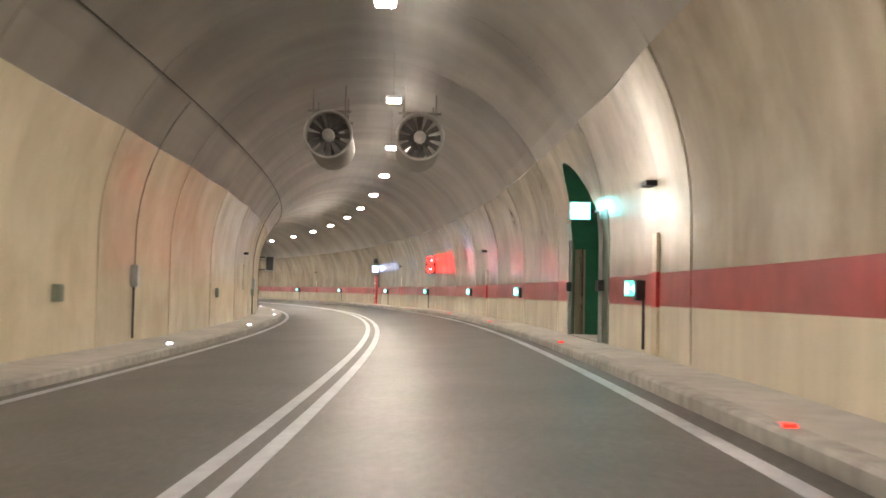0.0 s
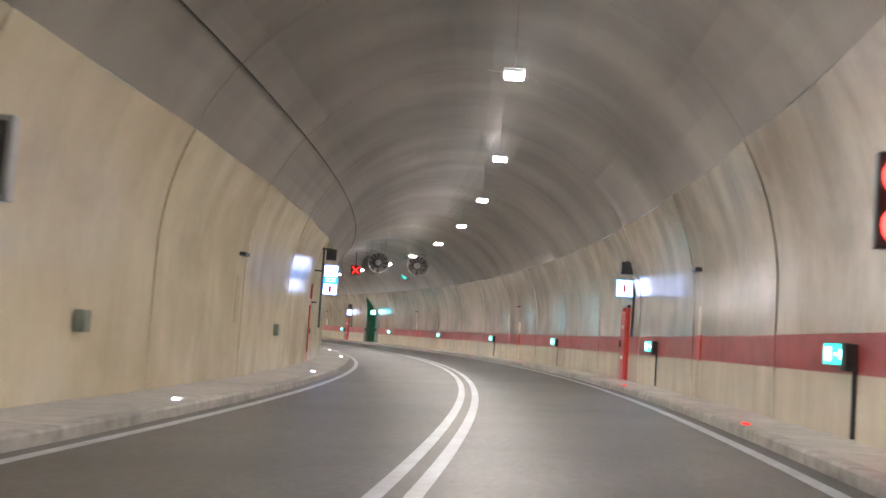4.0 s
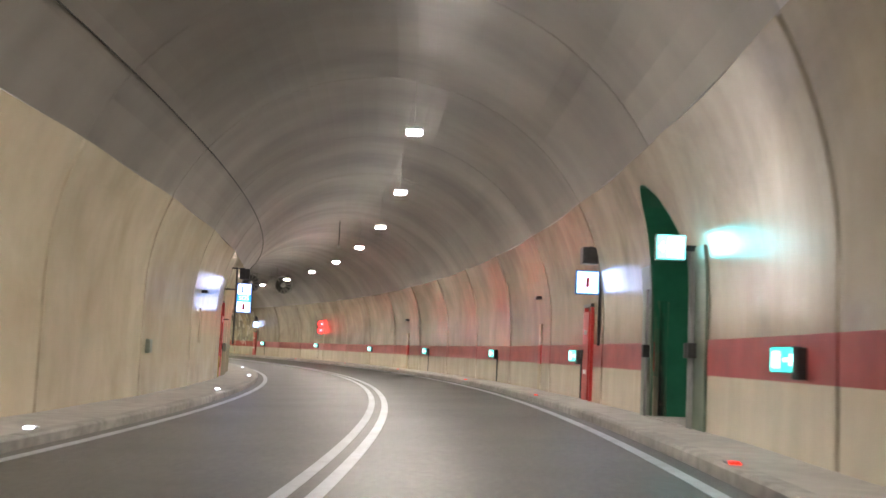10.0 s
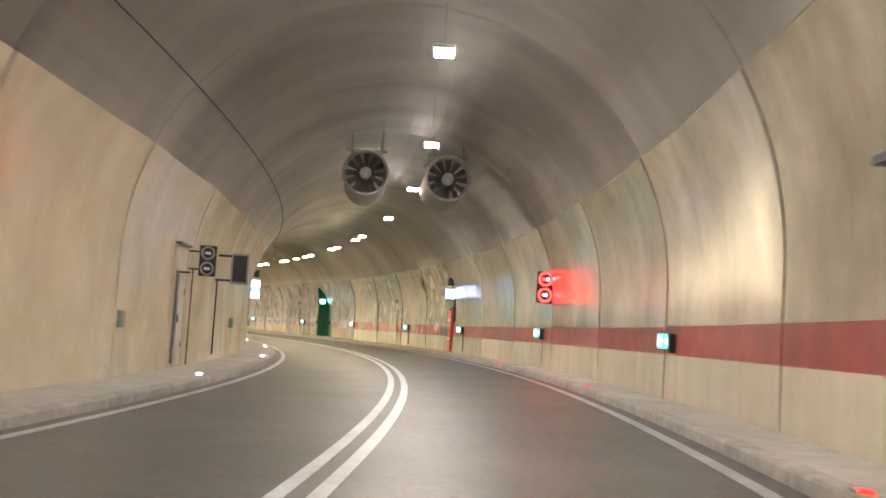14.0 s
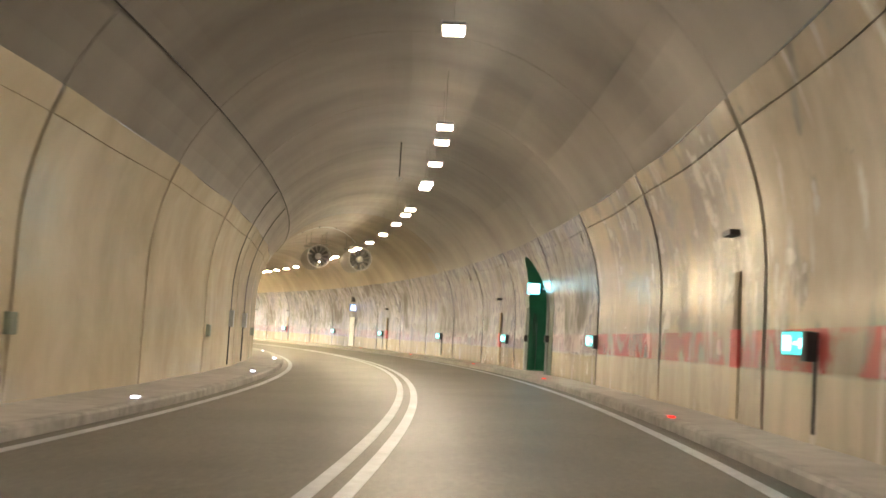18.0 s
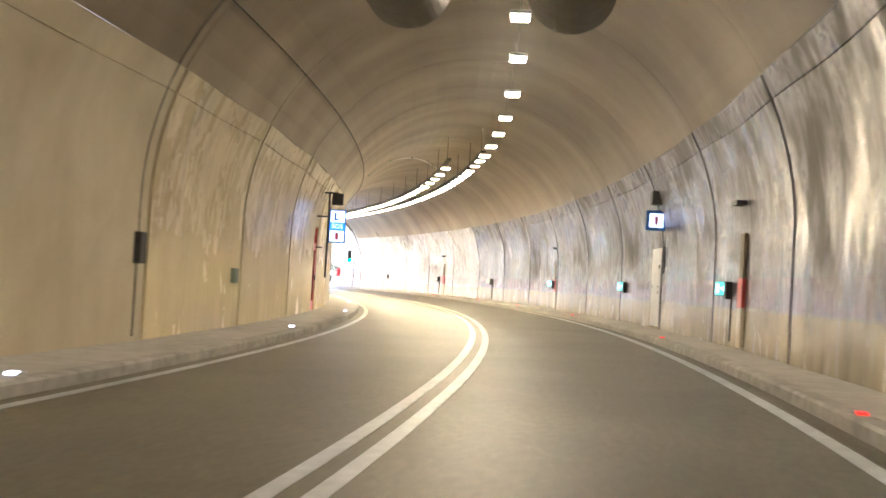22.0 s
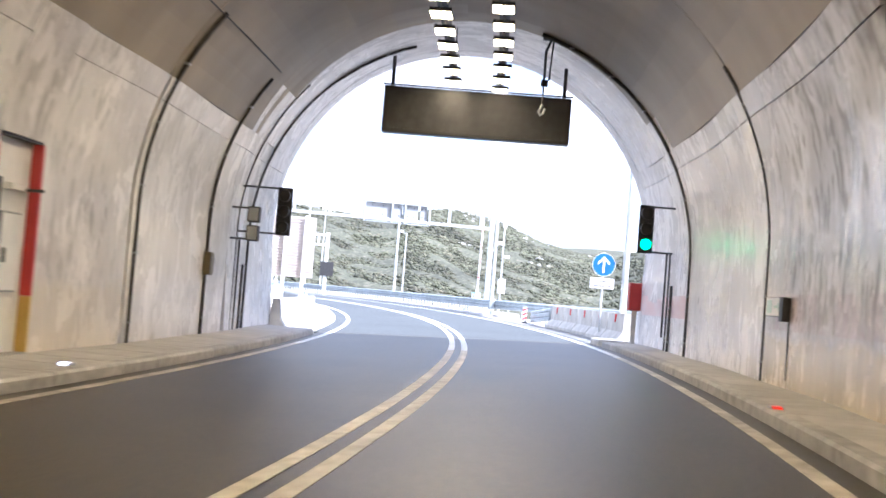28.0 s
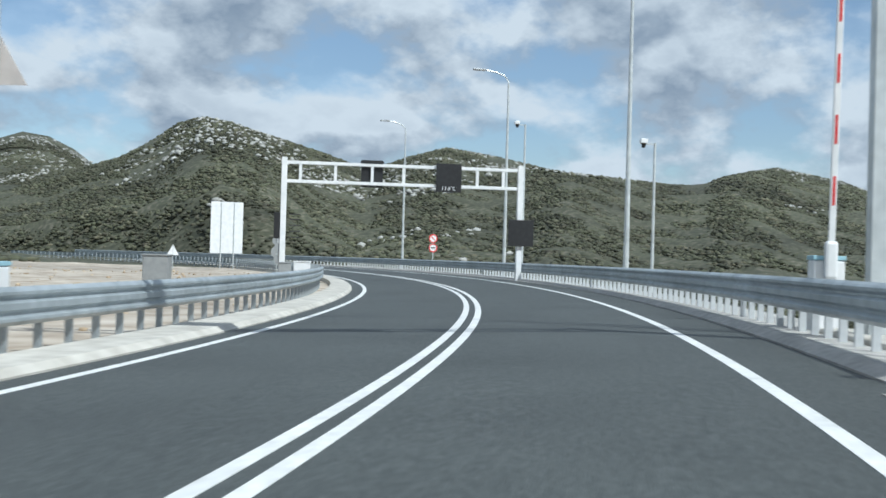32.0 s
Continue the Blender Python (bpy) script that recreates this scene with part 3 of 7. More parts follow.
def sweep_data(profile, s0, s1, ds, closed=True, shift=None, v0=0.0, rake=None):
    """Vertices, faces and UVs of a section (u, z) drawn along the road."""
    ss = steps(s0, s1, ds)
    n = len(profile)
    arc = [v0]
    for (u0, z0), (u1, z1) in zip(profile, profile[1:]):
        arc.append(arc[-1] + math.hypot(u1 - u0, z1 - z0))
    vs, fs, uv = [], [], []
    for s in ss:
        du = shift(s) if shift else 0.0
        for (u, z) in profile:
            q = s
            if rake is not None and s > 425.0:   # the portal's end leans back
                q = 425.0 + (s - 425.0) * (RAKE_FOOT - RAKE * z - rake - 425.0) / (s1 - 425.0)
            vs.append(place(q, u + du, z))
    m = n if closed else n - 1
    for i in range(len(ss) - 1):
        for j in range(m):
            k = (j + 1) % n
            fs.append((i * n + j, i * n + k, (i + 1) * n + k, (i + 1) * n + j))
            ka = arc[k] if k else arc[-1] + 0.2
            uv += [(ss[i], arc[j]), (ss[i], ka), (ss[i + 1], ka), (ss[i + 1], arc[j])]
    if closed:
        fs.append(tuple(range(n)))
        fs.append(tuple((len(ss) - 1) * n + j for j in range(n))[::-1])
        uv += [(ss[0], arc[j]) for j in range(n)] + [(ss[-1], arc[j]) for j in range(n)][::-1]
    return vs, fs, uv


def sweep(name, profile, s0, s1, mat, ds=1.5, parent=None, closed=True, smooth=False, label="", shift=None, v0=0.0, rake=None):
    vs, fs, uv = sweep_data(profile, s0, s1, ds, closed, shift, v0, rake)
    me = bpy.data.meshes.new(name)
    me.from_pydata(vs, [], fs)
    lay = me.uv_layers.new(name="UVMap")
    lay.data.foreach_set("uv", np.array(uv, dtype=np.float32).ravel())
    bm = bmesh.new()
    bm.from_mesh(me)
    bmesh.ops.recalc_face_normals(bm, faces=bm.faces)
    bm.to_mesh(me)
    bm.free()
    if smooth:
        me.shade_smooth()
    me.materials.append(mat)
    ob = new(name, me)
    if parent is not None:
        ob.parent = parent
    if label:
        ob["label"] = label
    return ob


def structure(ob, label, category):
    return tagged(ob, label, category, kind="structure")


# ---------------------------------------------------------------- road and kerbs
END = 640.0
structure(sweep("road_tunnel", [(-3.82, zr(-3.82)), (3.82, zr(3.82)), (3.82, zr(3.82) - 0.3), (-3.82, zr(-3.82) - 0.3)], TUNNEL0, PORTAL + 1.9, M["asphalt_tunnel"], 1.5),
          "dark smooth asphalt road inside the tunnel, lamp yellow painted in, darker and browner towards the portal", "road")
structure(sweep("road", [(-4.0, zr(-4.0)), (4.6, zr(4.6)), (4.6, zr(4.6) - 0.3), (-4.0, zr(-4.0) - 0.3)], PORTAL + 1.9, END, M["asphalt"], 1.5),
          "new dark asphalt road curving away in sunlight", "road")


def stripe_line(u0, u1, name, label):
    h = 0.005
    for s0, s1, mat, cond in ((TUNNEL0, 372.0, "paint_headlamp", ""), (372.0, PORTAL - 5.0, "paint_dirt_lamplight", ", yellowed by dirt and painted-in lamp light by the portal"), (PORTAL - 5.0, END, "paint_white", " in sunlight")):
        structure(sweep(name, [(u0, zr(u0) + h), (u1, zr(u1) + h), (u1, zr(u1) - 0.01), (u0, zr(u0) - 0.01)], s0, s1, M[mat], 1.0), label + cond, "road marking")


stripe_line(-0.215, -0.075, "centre_line", "solid white centre line, one of a pair")
stripe_line(0.075, 0.215, "centre_line", "solid white centre line, one of a pair")
stripe_line(3.42, 3.57, "edge_line", "solid white line along the road edge")
stripe_line(-3.57, -3.42, "edge_line", "solid white line along the road edge")

for side, name in ((1, "walkway_outer"), (-1, "walkway_inner")):
    k0, k1, w = side * 3.80, side * 4.02, (wall_u(0.3, 1) + 0.05 if side > 0 else wall_u(0.3, -1) - 0.05)
    root = structure(new(name), "raised concrete emergency walkway with cover slabs along the tunnel wall", "walkway")
    s = TUNNEL0
    i = 0
    while s < PORTAL - 0.1:
        ln = 2.0 if s > 330 else 6.0
        e = min(s + ln, PORTAL)
        zt = zr(k0) + 0.15
        sweep("kerb_stone", [(k0, zr(k0) - 0.2), (k0, zt - 0.03), (k0 + side * 0.03, zt), (k1, zt), (k1, zt - 0.3)], s + 0.006, e - 0.006, M["kerb"], 3.0, root)
        s = e
    s = TUNNEL0
    while s < PORTAL - 0.1:
        ln = 1.0 if s > 370 else 6.0
        e = min(s + ln, PORTAL)
        sweep("cover_slab", [(k1 + side * 0.008, zt - 0.25), (k1 + side * 0.008, zt - 0.004), (w, zt - 0.004 + 0.012), (w, zt - 0.25)], s + (0.014 if s > 370 else 0.007), e - (0.014 if s > 370 else 0.007), M["walkway"], 3.0, root)
        s = e

# ---------------------------------------------------------------- the lining
JOINTS = [83.22 + 6.62 * k for k in range(-9, 41)] + [348.02 + 6.14 * k for k in range(1, 8)] + [397.5, 404.05, 410.6, 416.9, 423.2, 429.7]
EXITS = [(70.55, 74.3), (195.1, 197.85), (315.6, 318.9)]   # emergency exit niches in the outer wall
NICHES = [(136.1, 137.3), (218.5, 219.7), (289.5, 290.7), (366.0, 367.2), (418.75, 419.95)]   # call niches in the inner wall
NICHE_TOP = 2.72
Z_CEIL = {1: 4.60, -1: 4.28}
Z_SEAM = {1: 4.22, -1: 3.90}


def arc_points(z0, z1, side, dz=0.3):
    n = max(1, round((z1 - z0) / dz))
    return [(wall_u(z0 + (z1 - z0) * i / n, side), z0 + (z1 - z0) * i / n) for i in range(n + 1)]


def wall_profile(side, z0, z1, seam=True):
    inner = []
    zs = Z_SEAM[side]
    if seam:
        inner += arc_points(z0, zs - 0.012, side)
        inner += [(wall_u(zs - 0.01, side) + side * 0.02, zs - 0.01), (wall_u(zs + 0.01, side) + side * 0.02, zs + 0.01)]
        inner += arc_points(zs + 0.012, z1, side)
    else:
        inner += arc_points(z0, z1, side)
    outer = [(u + side * 0.25, z) for u, z in arc_points(z0, z1, side, 0.6)[::-1]]
    return inner + outer


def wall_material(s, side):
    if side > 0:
        return M["wall_dimmed"] if s < 283 else M["wall_flaky"] if s < 309 else M["wall_stained_daylit"] if s < 397 else M["wall_mottled"] if s < 423 else M["wall_grey"]
    return M["wall"] if s < 346 else M["wall_mix"] if s < 391.1 else M["wall_exit"] if s < 410 else M["wall_pale"] if s < 423 else M["wall_grey"]


GAP = 0.058


def backing(side):
    a = arc_points(0.02, Z_CEIL[side], side, 0.5)
    return [(u + side * 0.11, z) for u, z in a] + [(u + side * 0.22, z) for u, z in a[::-1]]


for side, name, lab in ((1, "wall_outer", "cream-painted concrete tunnel lining on the outside of the bend, light painted in, stained near the exit"),
                        (-1, "wall_inner", "cream-painted concrete tunnel lining on the inside of the bend")):
    root = structure(new(name), lab, "wall")
    cuts = [TUNNEL0] + JOINTS + [PORTAL]
    for a, b in zip(cuts, cuts[1:]):
        g = GAP if a < 270 else GAP * 1.25
        spans = [(a + g, b - g)]
        for e0, e1 in (EXITS if side > 0 else NICHES):
            spans = [q for p, r in spans for q in ([(p, r)] if r <= e0 or p >= e1 else [(p, e0), (e1, r)]) if q[1] - q[0] > 0.05]
        for p, q in spans:
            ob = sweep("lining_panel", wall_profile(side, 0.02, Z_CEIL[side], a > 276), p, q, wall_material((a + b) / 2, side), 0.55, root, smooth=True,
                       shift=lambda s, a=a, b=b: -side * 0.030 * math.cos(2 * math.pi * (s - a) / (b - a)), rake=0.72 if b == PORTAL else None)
            ob.data.set_sharp_from_angle(angle=radians(20))
    # dark backing seen in the joints
    sweep("joint_backing", backing(side),
          TUNNEL0, EXITS[0][0], M["joint"], 3.0, root)
    ends = [e for x in (EXITS if side > 0 else [EXITS[0]] + NICHES) for e in x][1:] + [PORTAL - 0.3]
    if side < 0:
        ends[0] = EXITS[0][0]
    for p, q in [(ends[i], ends[i + 1]) for i in range(0, len(ends), 2)]:
        sweep("joint_backing", backing(side),
              p, q, M["joint"], 3.0, root, rake=1.1 if q == ends[-1] else None)

# ceiling: one mesh, rings between joints with a fine step at every joint
a0 = math.atan2(Z_CEIL[1] - ZC, wall_u(Z_CEIL[1], 1) - UC)
a1 = math.atan2(Z_CEIL[-1] - ZC, wall_u(Z_CEIL[-1], -1) - UC)
cv, cf, cu = [], [], []
cuts = [TUNNEL0] + JOINTS + [PORTAL]
for a, b in zip(cuts, cuts[1:]):
    arc = [a0 + (a1 - a0) * i / 28 for i in range(29)]
    prof = [(UC + RT * math.cos(t), ZC + RT * math.sin(t)) for t in arc] + [(UC + (RT + 0.25) * math.cos(t), ZC + (RT + 0.25) * math.sin(t)) for t in arc[::-1]]
    v, f, uv = sweep_data(prof, a + 0.014, b - 0.014, 1.7, rake=0.72 if b == PORTAL else None)
    o = len(cv)
    cv += v
    cf += [tuple(i + o for i in q) for q in f]
    cu += uv
arc = [a0 + (a1 - a0) * i / 28 for i in range(29)]
prof = [(UC + (RT + 0.04) * math.cos(t), ZC + (RT + 0.04) * math.sin(t)) for t in arc] + [(UC + (RT + 0.6) * math.cos(t), ZC + (RT + 0.6) * math.sin(t)) for t in arc[::-1]]
v, f, uv = sweep_data(prof, TUNNEL0, PORTAL - 0.02, 3.0, rake=0.8)
o = len(cv)
cv += v
cf += [tuple(i + o for i in q) for q in f]
cu += uv
me = bpy.data.meshes.new("ceiling")
me.from_pydata(cv, [], cf)
me.uv_layers.new(name="UVMap").data.foreach_set("uv", np.array(cu, dtype=np.float32).ravel())
bm = bmesh.new()
bm.from_mesh(me)
bmesh.ops.recalc_face_normals(bm, faces=bm.faces)
bm.to_mesh(me)
bm.free()
me.materials.append(M["ceiling"])
me.materials.append(M["wall_grey"])
me.materials.append(M["ceiling_lamp_brown"])
pe = place(429.7, 0, 0)
he = place(430.7, 0, 0) - pe
ps = place(JOINTS[47], 0, 0)   # from this joint on lamp light is put into the vault's brown
hs = place(JOINTS[47] + 1, 0, 0) - ps
for f in me.polygons:
    if (f.center - pe).dot(he) > 0:
        f.material_index = 1
    elif (f.center - ps).dot(hs) > 0 and f.center.x < ps.x:
        f.material_index = 2
structure(new("ceiling", me), "dark unpainted concrete tunnel vault with ring joints", "ceiling")

# unseen plug added to close the tunnel behind the camera's start
bmw = prism([(UC + (RT + 0.6) * math.cos(t), ZC + (RT + 0.6) * math.sin(t)) for t in [math.pi * i / 24 for i in range(25)]] + [(UC - RT - 0.6, -1), (UC + RT + 0.6, -1)], -0.3, 0)
ob = link("wall_far_end", bmw, M["ceiling"])
ob.matrix_basis = at(TUNNEL0, 0, 0)
structure(ob, "unseen dark plug added to close the tunnel behind the start", "wall")

# red stripe along the outer wall
root = structure(new("wall_stripe"), "painted red band and cream dado along the outer tunnel wall, worn away near the exit", "painted stripe")
for a, b in zip(cuts, cuts[1:]):
    spans = [(a + 0.03, b - 0.03)]
    for e0, e1 in EXITS:
        spans = [q for p, r in spans for q in ([(p, r)] if r <= e0 or p >= e1 else [(p, e0), (e1, r)]) if q[1] - q[0] > 0.1]
    if b < 285 or a > 428:
        for p, q in spans:
            uw = wall_u(1.3, 1)
            sweep("stripe_piece", [(uw - 0.003, 1.075), (uw - 0.003, 1.575), (uw + 0.02, 1.575), (uw + 0.02, 1.075)], p, q, M["stripe"] if a < 285 else M["stripe_faint"], 0.55, root,
                  shift=lambda s, a=a, b=b: -0.030 * math.cos(2 * math.pi * (s - a) / (b - a)))

# ---------------------------------------------------------------- emergency exit niches
ARCH_Q = [0, 0.06, 0.16, 0.33, 0.5, 0.68, 0.8, 0.9, 0.97, 1]   # the leaning arch, from its near to its far jamb
ARCH_Z = [2.3, 2.7, 3.06, 3.53, 3.93, 4.19, 4.22, 3.95, 3.4, 2.3]


def exit_niche(s0, s1):
    m = at((s0 + s1) / 2, 0, 0)
    root = structure(new("exit_niche"), "arched emergency exit recess painted dark green with steel doors", "emergency exit")
    sc, back = (s0 + s1) / 2, wall_u(1, 1) + 1.9
    n = 32
    zt = Z_CEIL[1]
    cols = []
    for i in range(n + 1):
        s = s0 + (s1 - s0) * i / n
        cols.append((s, float(np.interp(i / n, ARCH_Q, ARCH_Z))))
    vs, fs, uv = [], [], []
    for s, z0 in cols:
        for k in range(9):
            z = z0 + (zt - z0) * k / 8
            vs.append(place(s, wall_u(z, 1), z))
            uv.append((s, z))
    for i in range(n):
        for k in range(8):
            fs.append((i * 9 + k, i * 9 + k + 1, (i + 1) * 9 + k + 1, (i + 1) * 9 + k))
    me = bpy.data.meshes.new("arch_lining")
    me.from_pydata(vs, [], fs)
    lay = me.uv_layers.new(name="UVMap")
    for lp in me.loops:
        lay.data[lp.index].uv = uv[lp.vertex_index]
    me.materials.append(wall_material(sc, 1))
    ob = new("arch_lining", me)
    ob.parent = root
    # soffit and jambs
    vs, fs = [], []
    edge = [(s0, 0.1)] + [(s0, cols[0][1])] + cols[1:-1] + [(s1, cols[-1][1]), (s1, 0.1)]
    for s, z in edge:
        vs += [place(s, wall_u(z, 1) - 0.004, z), place(s, back + 0.1, z)]
    for i in range(len(edge) - 1):
        fs.append((2 * i, 2 * i + 1, 2 * i + 3, 2 * i + 2))
    me = bpy.data.meshes.new("reveal")
    me.from_pydata(vs, [], fs)
    me.materials.append(M["green_paint"])
    ob = new("reveal", me)
    ob.parent = root
    # painted panels on the wall's face beside the opening, with pipes and a small box
    rim = arc_points(0.16, 2.92, 1)
    for a, b in ((s0 - 0.85, s0 - 0.004), (s1 + 0.004, s1 + 0.7)):
        sweep("painted_panel", [(u - 0.045, z) for u, z in rim] + [(u + 0.02, z) for u, z in rim[::-1]], a, b, M["green_rim"], 0.2, root, label="dull grey-green panel beside the recess")
    for sp_, r_, z1_ in ((s0 - 0.12, 0.03, 2.9), (s0 - 0.30, 0.022, 2.6), (s1 + 0.14, 0.025, 2.5)):
        zz = [0.17 + (z1_ - 0.17) * i / 8 for i in range(9)]
        part("conduit", bent_tube([place(sp_, wall_u(z, 1) - 0.085, z) for z in zz], r_, 8), M["grey_metal"], root, "grey steel conduit")
        bmb = box(-0.06, 0.06, -0.07, 0.07, -0.11, 0.11, 0.01)
        bmesh.ops.transform(bmb, matrix=at(sp_, wall_u(1.4, 1) - 0.10, 1.42), verts=bmb.verts)
        part("switch_box", bmb, M["dark_metal"], root)
    sweep("back_wall", [(back, 0.1), (back, 4.5), (back + 0.12, 4.5), (back + 0.12, 0.1)], s0 - 0.1, s1 + 0.1, M["green_paint"], 1.0, root)
    sweep("niche_floor", [(4.7, zr(4.7) + 0.1), (4.7, zr(4.0) + 0.17), (back + 0.1, zr(4.0) + 0.17), (back + 0.1, zr(4.7) + 0.1)], s0, s1, M["walkway"], 2.0, root)
    for k in (0, 1):
        d0 = s0 + 0.75 + k * (s1 - s0 - 1.5) / 2
        d1 = d0 + (s1 - s0 - 1.5) / 2 - 0.02
        sweep("door_leaf", [(back - 0.06, 0.34), (back - 0.06, 2.5), (back - 0.004, 2.5), (back - 0.004, 0.34)], d0, d1, M["green_paint"], 1.0, root, label="dark green steel door leaf")
        dm = d0 + (0.18 if k else (d1 - d0 - 0.18))
        sweep("push_bar", [(back - 0.12, 1.28), (back - 0.12, 1.33), (back - 0.065, 1.33), (back - 0.065, 1.28)], d0 + 0.15, d1 - 0.15, M["grey_metal"], 1.0, root, label="grey push bar")


for e in EXITS:
    exit_niche(*e)


def exit_sign(s, u, z, reach):
    t = thing("exit_sign", at(s, u, z), "lit green and white emergency exit sign box on a wall bracket", "exit sign", "exit signs at the niches")
    part("housing", box(-0.22, 0.22, -0.06, 0.06, -0.19, 0.19, 0.012), M["grey_metal"], t)
    part("face", box(-0.20, 0.20, -0.068, -0.058, -0.17, 0.17), M["sign_exit"], t, "glowing green face")
    bm = box(-0.05, 0.17, -0.074, -0.066, -0.145, 0.145)
    part("pictogram", bm, M["sign_bright"], t, "white doorway shape")
    bm = box(-0.13, -0.06, -0.074, -0.066, -0.025, 0.025)
    prism([(-0.12, -0.08), (-0.185, 0.0), (-0.12, 0.08)], -0.074, -0.066, bm)
    part("arrow", bm, M["sign_bright"], t, "white arrow")
    part("bracket", box(0.22, 0.42, -0.03, 0.03, -0.04, 0.04), M["dark_metal"], t)
    if reach > 0:
        part("arm", box(0.30, 0.36, -reach, -0.031, -0.03, 0.03), M["dark_metal"], t)


for s, u, z, reach in ((71.37, 4.44, 2.97, 0.95), (194.78, 4.35, 2.91, 0.0), (317.05, 4.50, 3.08, 1.55)):
    exit_sign(s, u, z, reach)


# ---------------------------------------------------------------- lamps along the vault
def tunnel_lamp(lens):
    t = thing("tunnel_lamp", Matrix(), "flat rectangular tunnel luminaire glowing warm white under the vault", "tunnel lamp", "lamps along the vault")
    hs = part("housing", box(-0.19, 0.19, -0.25, 0.25, 0.0, 0.07, 0.015), M["grey_metal"], t)
    low = lens.name.endswith("exit")
    w, ln, dp = (0.15, 0.20, 0.012) if low else (0.155, 0.20, 0.03)
    if "end" in lens.name:
        hs.data.materials[0] = M["dark_metal"]
        for x in (-0.092, 0.092):
            part("lens", box(x - 0.08, x + 0.08, -0.2, 0.2, -dp, 0.004), lens, hs, "glowing lens")
    else:
        part("lens", box(-w, w, -ln, ln, -dp, 0.004), lens, hs, "glowing lens")
    h = 0.2 if low else 1.24
    q = 0.010 if low else 0.003
    part("hanger", box(-q, q, -0.2 - q, -0.2 + q, 0.09, h), M["fan_hanger"], t)
    part("hanger", box(-q, q, 0.2 - q, 0.2 + q, 0.09, h), M["fan_hanger"], t)
    return t


ROW_A = [30.0, 39.1, 48.1, 57.1, 66.2, 75.2, 84.0, 92.6, 101.5, 110.2, 118.1, 127.1, 135.8, 144.8, 154.3, 164.5, 173.7, 183.2, 192.6, 201.8,
         210.8, 220.1, 229.0, 238.1, 247.1, 256.2, 265.1, 275.2, 285.4, 288.0, 295.0, 297.0, 304.6, 306.5, 309.8, 313.6, 314.6, 320.6, 322.6, 326.2, 331.3, 336.2, 340.5, 342.3, 348.4, 350.3, 353.8, 358.0, 361.9, 365.2, 368.4, 371.2, 373.0, 375.0, 377.0]
ROW_A += [378.3 + 1.42 * k for k in range(24)] + [412.3 + 1.17 * k for k in range(17)]
ROW_B = [376.6, 379.4, 381.7, 383.9, 386.2] + [388.0 + 1.66 * k for k in range(15)] + [412.9 + 1.17 * k for k in range(16)]
for lens, keep in ((M["lens"], lambda s: s < 282), (M["lens_mid"], lambda s: 282 <= s < 328), (M["lens_late"], lambda s: 328 <= s < 372), (M["lens_exit"], lambda s: 372 <= s < 405), (M["lens_end"], lambda s: s >= 405)):
    lamp = None
    for row, u in ((ROW_A, 0.48), (ROW_B, -0.57)):
        for s in filter(keep, row):
            if lamp is None:
                lamp = tunnel_lamp(lens)
                lamp.matrix_basis = at(s, u, 5.87)
            else:
                copy_thing(lamp, at(s, u, 5.87))

# cable trays that carry the lamps
for u, s0, s1 in ((0.48, 371.8, 431.6), (-0.57, 375.0, 431.6)):
    ob = sweep("cable_tray", [(u - 0.09, 6.07), (u + 0.09, 6.07), (u + 0.09, 6.13), (u - 0.09, 6.13)], s0, s1, M["dark_metal"], 2.0)
    tagged(ob, "long dark steel cable tray hung under the vault above the lamps", "cable tray")
    s = s0 + 1.0
    while s < s1:
        zc = ZC + math.sqrt(RT ** 2 - (u - UC) ** 2)
        h = link("tray_hanger", tube(place(s, u, 6.13), place(s, u, zc + 0.02), 0.012, n=6), M["dark_metal"], ob)
        s += 4.55
cab = sweep("cable", [(-3.92 + 0.014 * math.cos(a), 5.36 + 0.014 * math.sin(a)) for a in [2 * math.pi * i / 6 for i in range(6)]], TUNNEL0, 428.0, M["cable"], 1.5)
tagged(cab, "thin black cable running along the vault on the inner side", "cable")


def cross_conduit(s, u0, u1, drop=0.0):
    """A thin pale conduit across the vault."""
    n = 14
    pts = [(u0 + (u1 - u0) * i / n, ZC + math.sqrt(RT ** 2 - (u0 + (u1 - u0) * i / n - UC) ** 2) - 0.03 - drop * (i / n) ** 3) for i in range(n + 1)]
    t = thing("conduit", at(s, 0, 0), "thin pale conduit clipped across the vault", "conduit", "conduits across the vault")
    part("pipe", bent_tube([(u, 0.6 * i / n, z) for i, (u, z) in enumerate(pts)], 0.014, 6), M["galv"], t)
    for u, z in pts[1:-1:4]:
        part("clip", box(u - 0.02, u + 0.02, 0.6 * (u - u0) / (u1 - u0) - 0.015, 0.6 * (u - u0) / (u1 - u0) + 0.015, z - 0.02, z + 0.06), M["dark_metal"], t)


for s, u0, u1, dr in ((340.2, -2.84, 0.41, 0.9), (379.8, -3.9, -0.6, 0.9), (418.0, -3.6, 0.9, 0.9)):
    cross_conduit(s, u0, u1, dr)


def sensor_rod(s, u, z0):
    t = thing("sensor_rod", at(s, u, 0), "thin dark rod with a small ring hung from the vault", "sensor", "sensor rods")
    zt = ZC + math.sqrt(RT ** 2 - (u - UC) ** 2)
    part("rod", tube((0, 0, z0 + 0.08), (0, 0, zt + 0.02), 0.02, n=8), M["dark_metal"], t)
    part("ring", ring((0, 0, z0), 0.045, 0.08, -0.03, 0.03, 16), M["grey_metal"], t, "small pale ring")


for s, u, z in ((187.4, -0.42, 5.97), (229.9, -0.38, 5.94), (314.0, -0.36, 6.0)):
    sensor_rod(s, u, z)


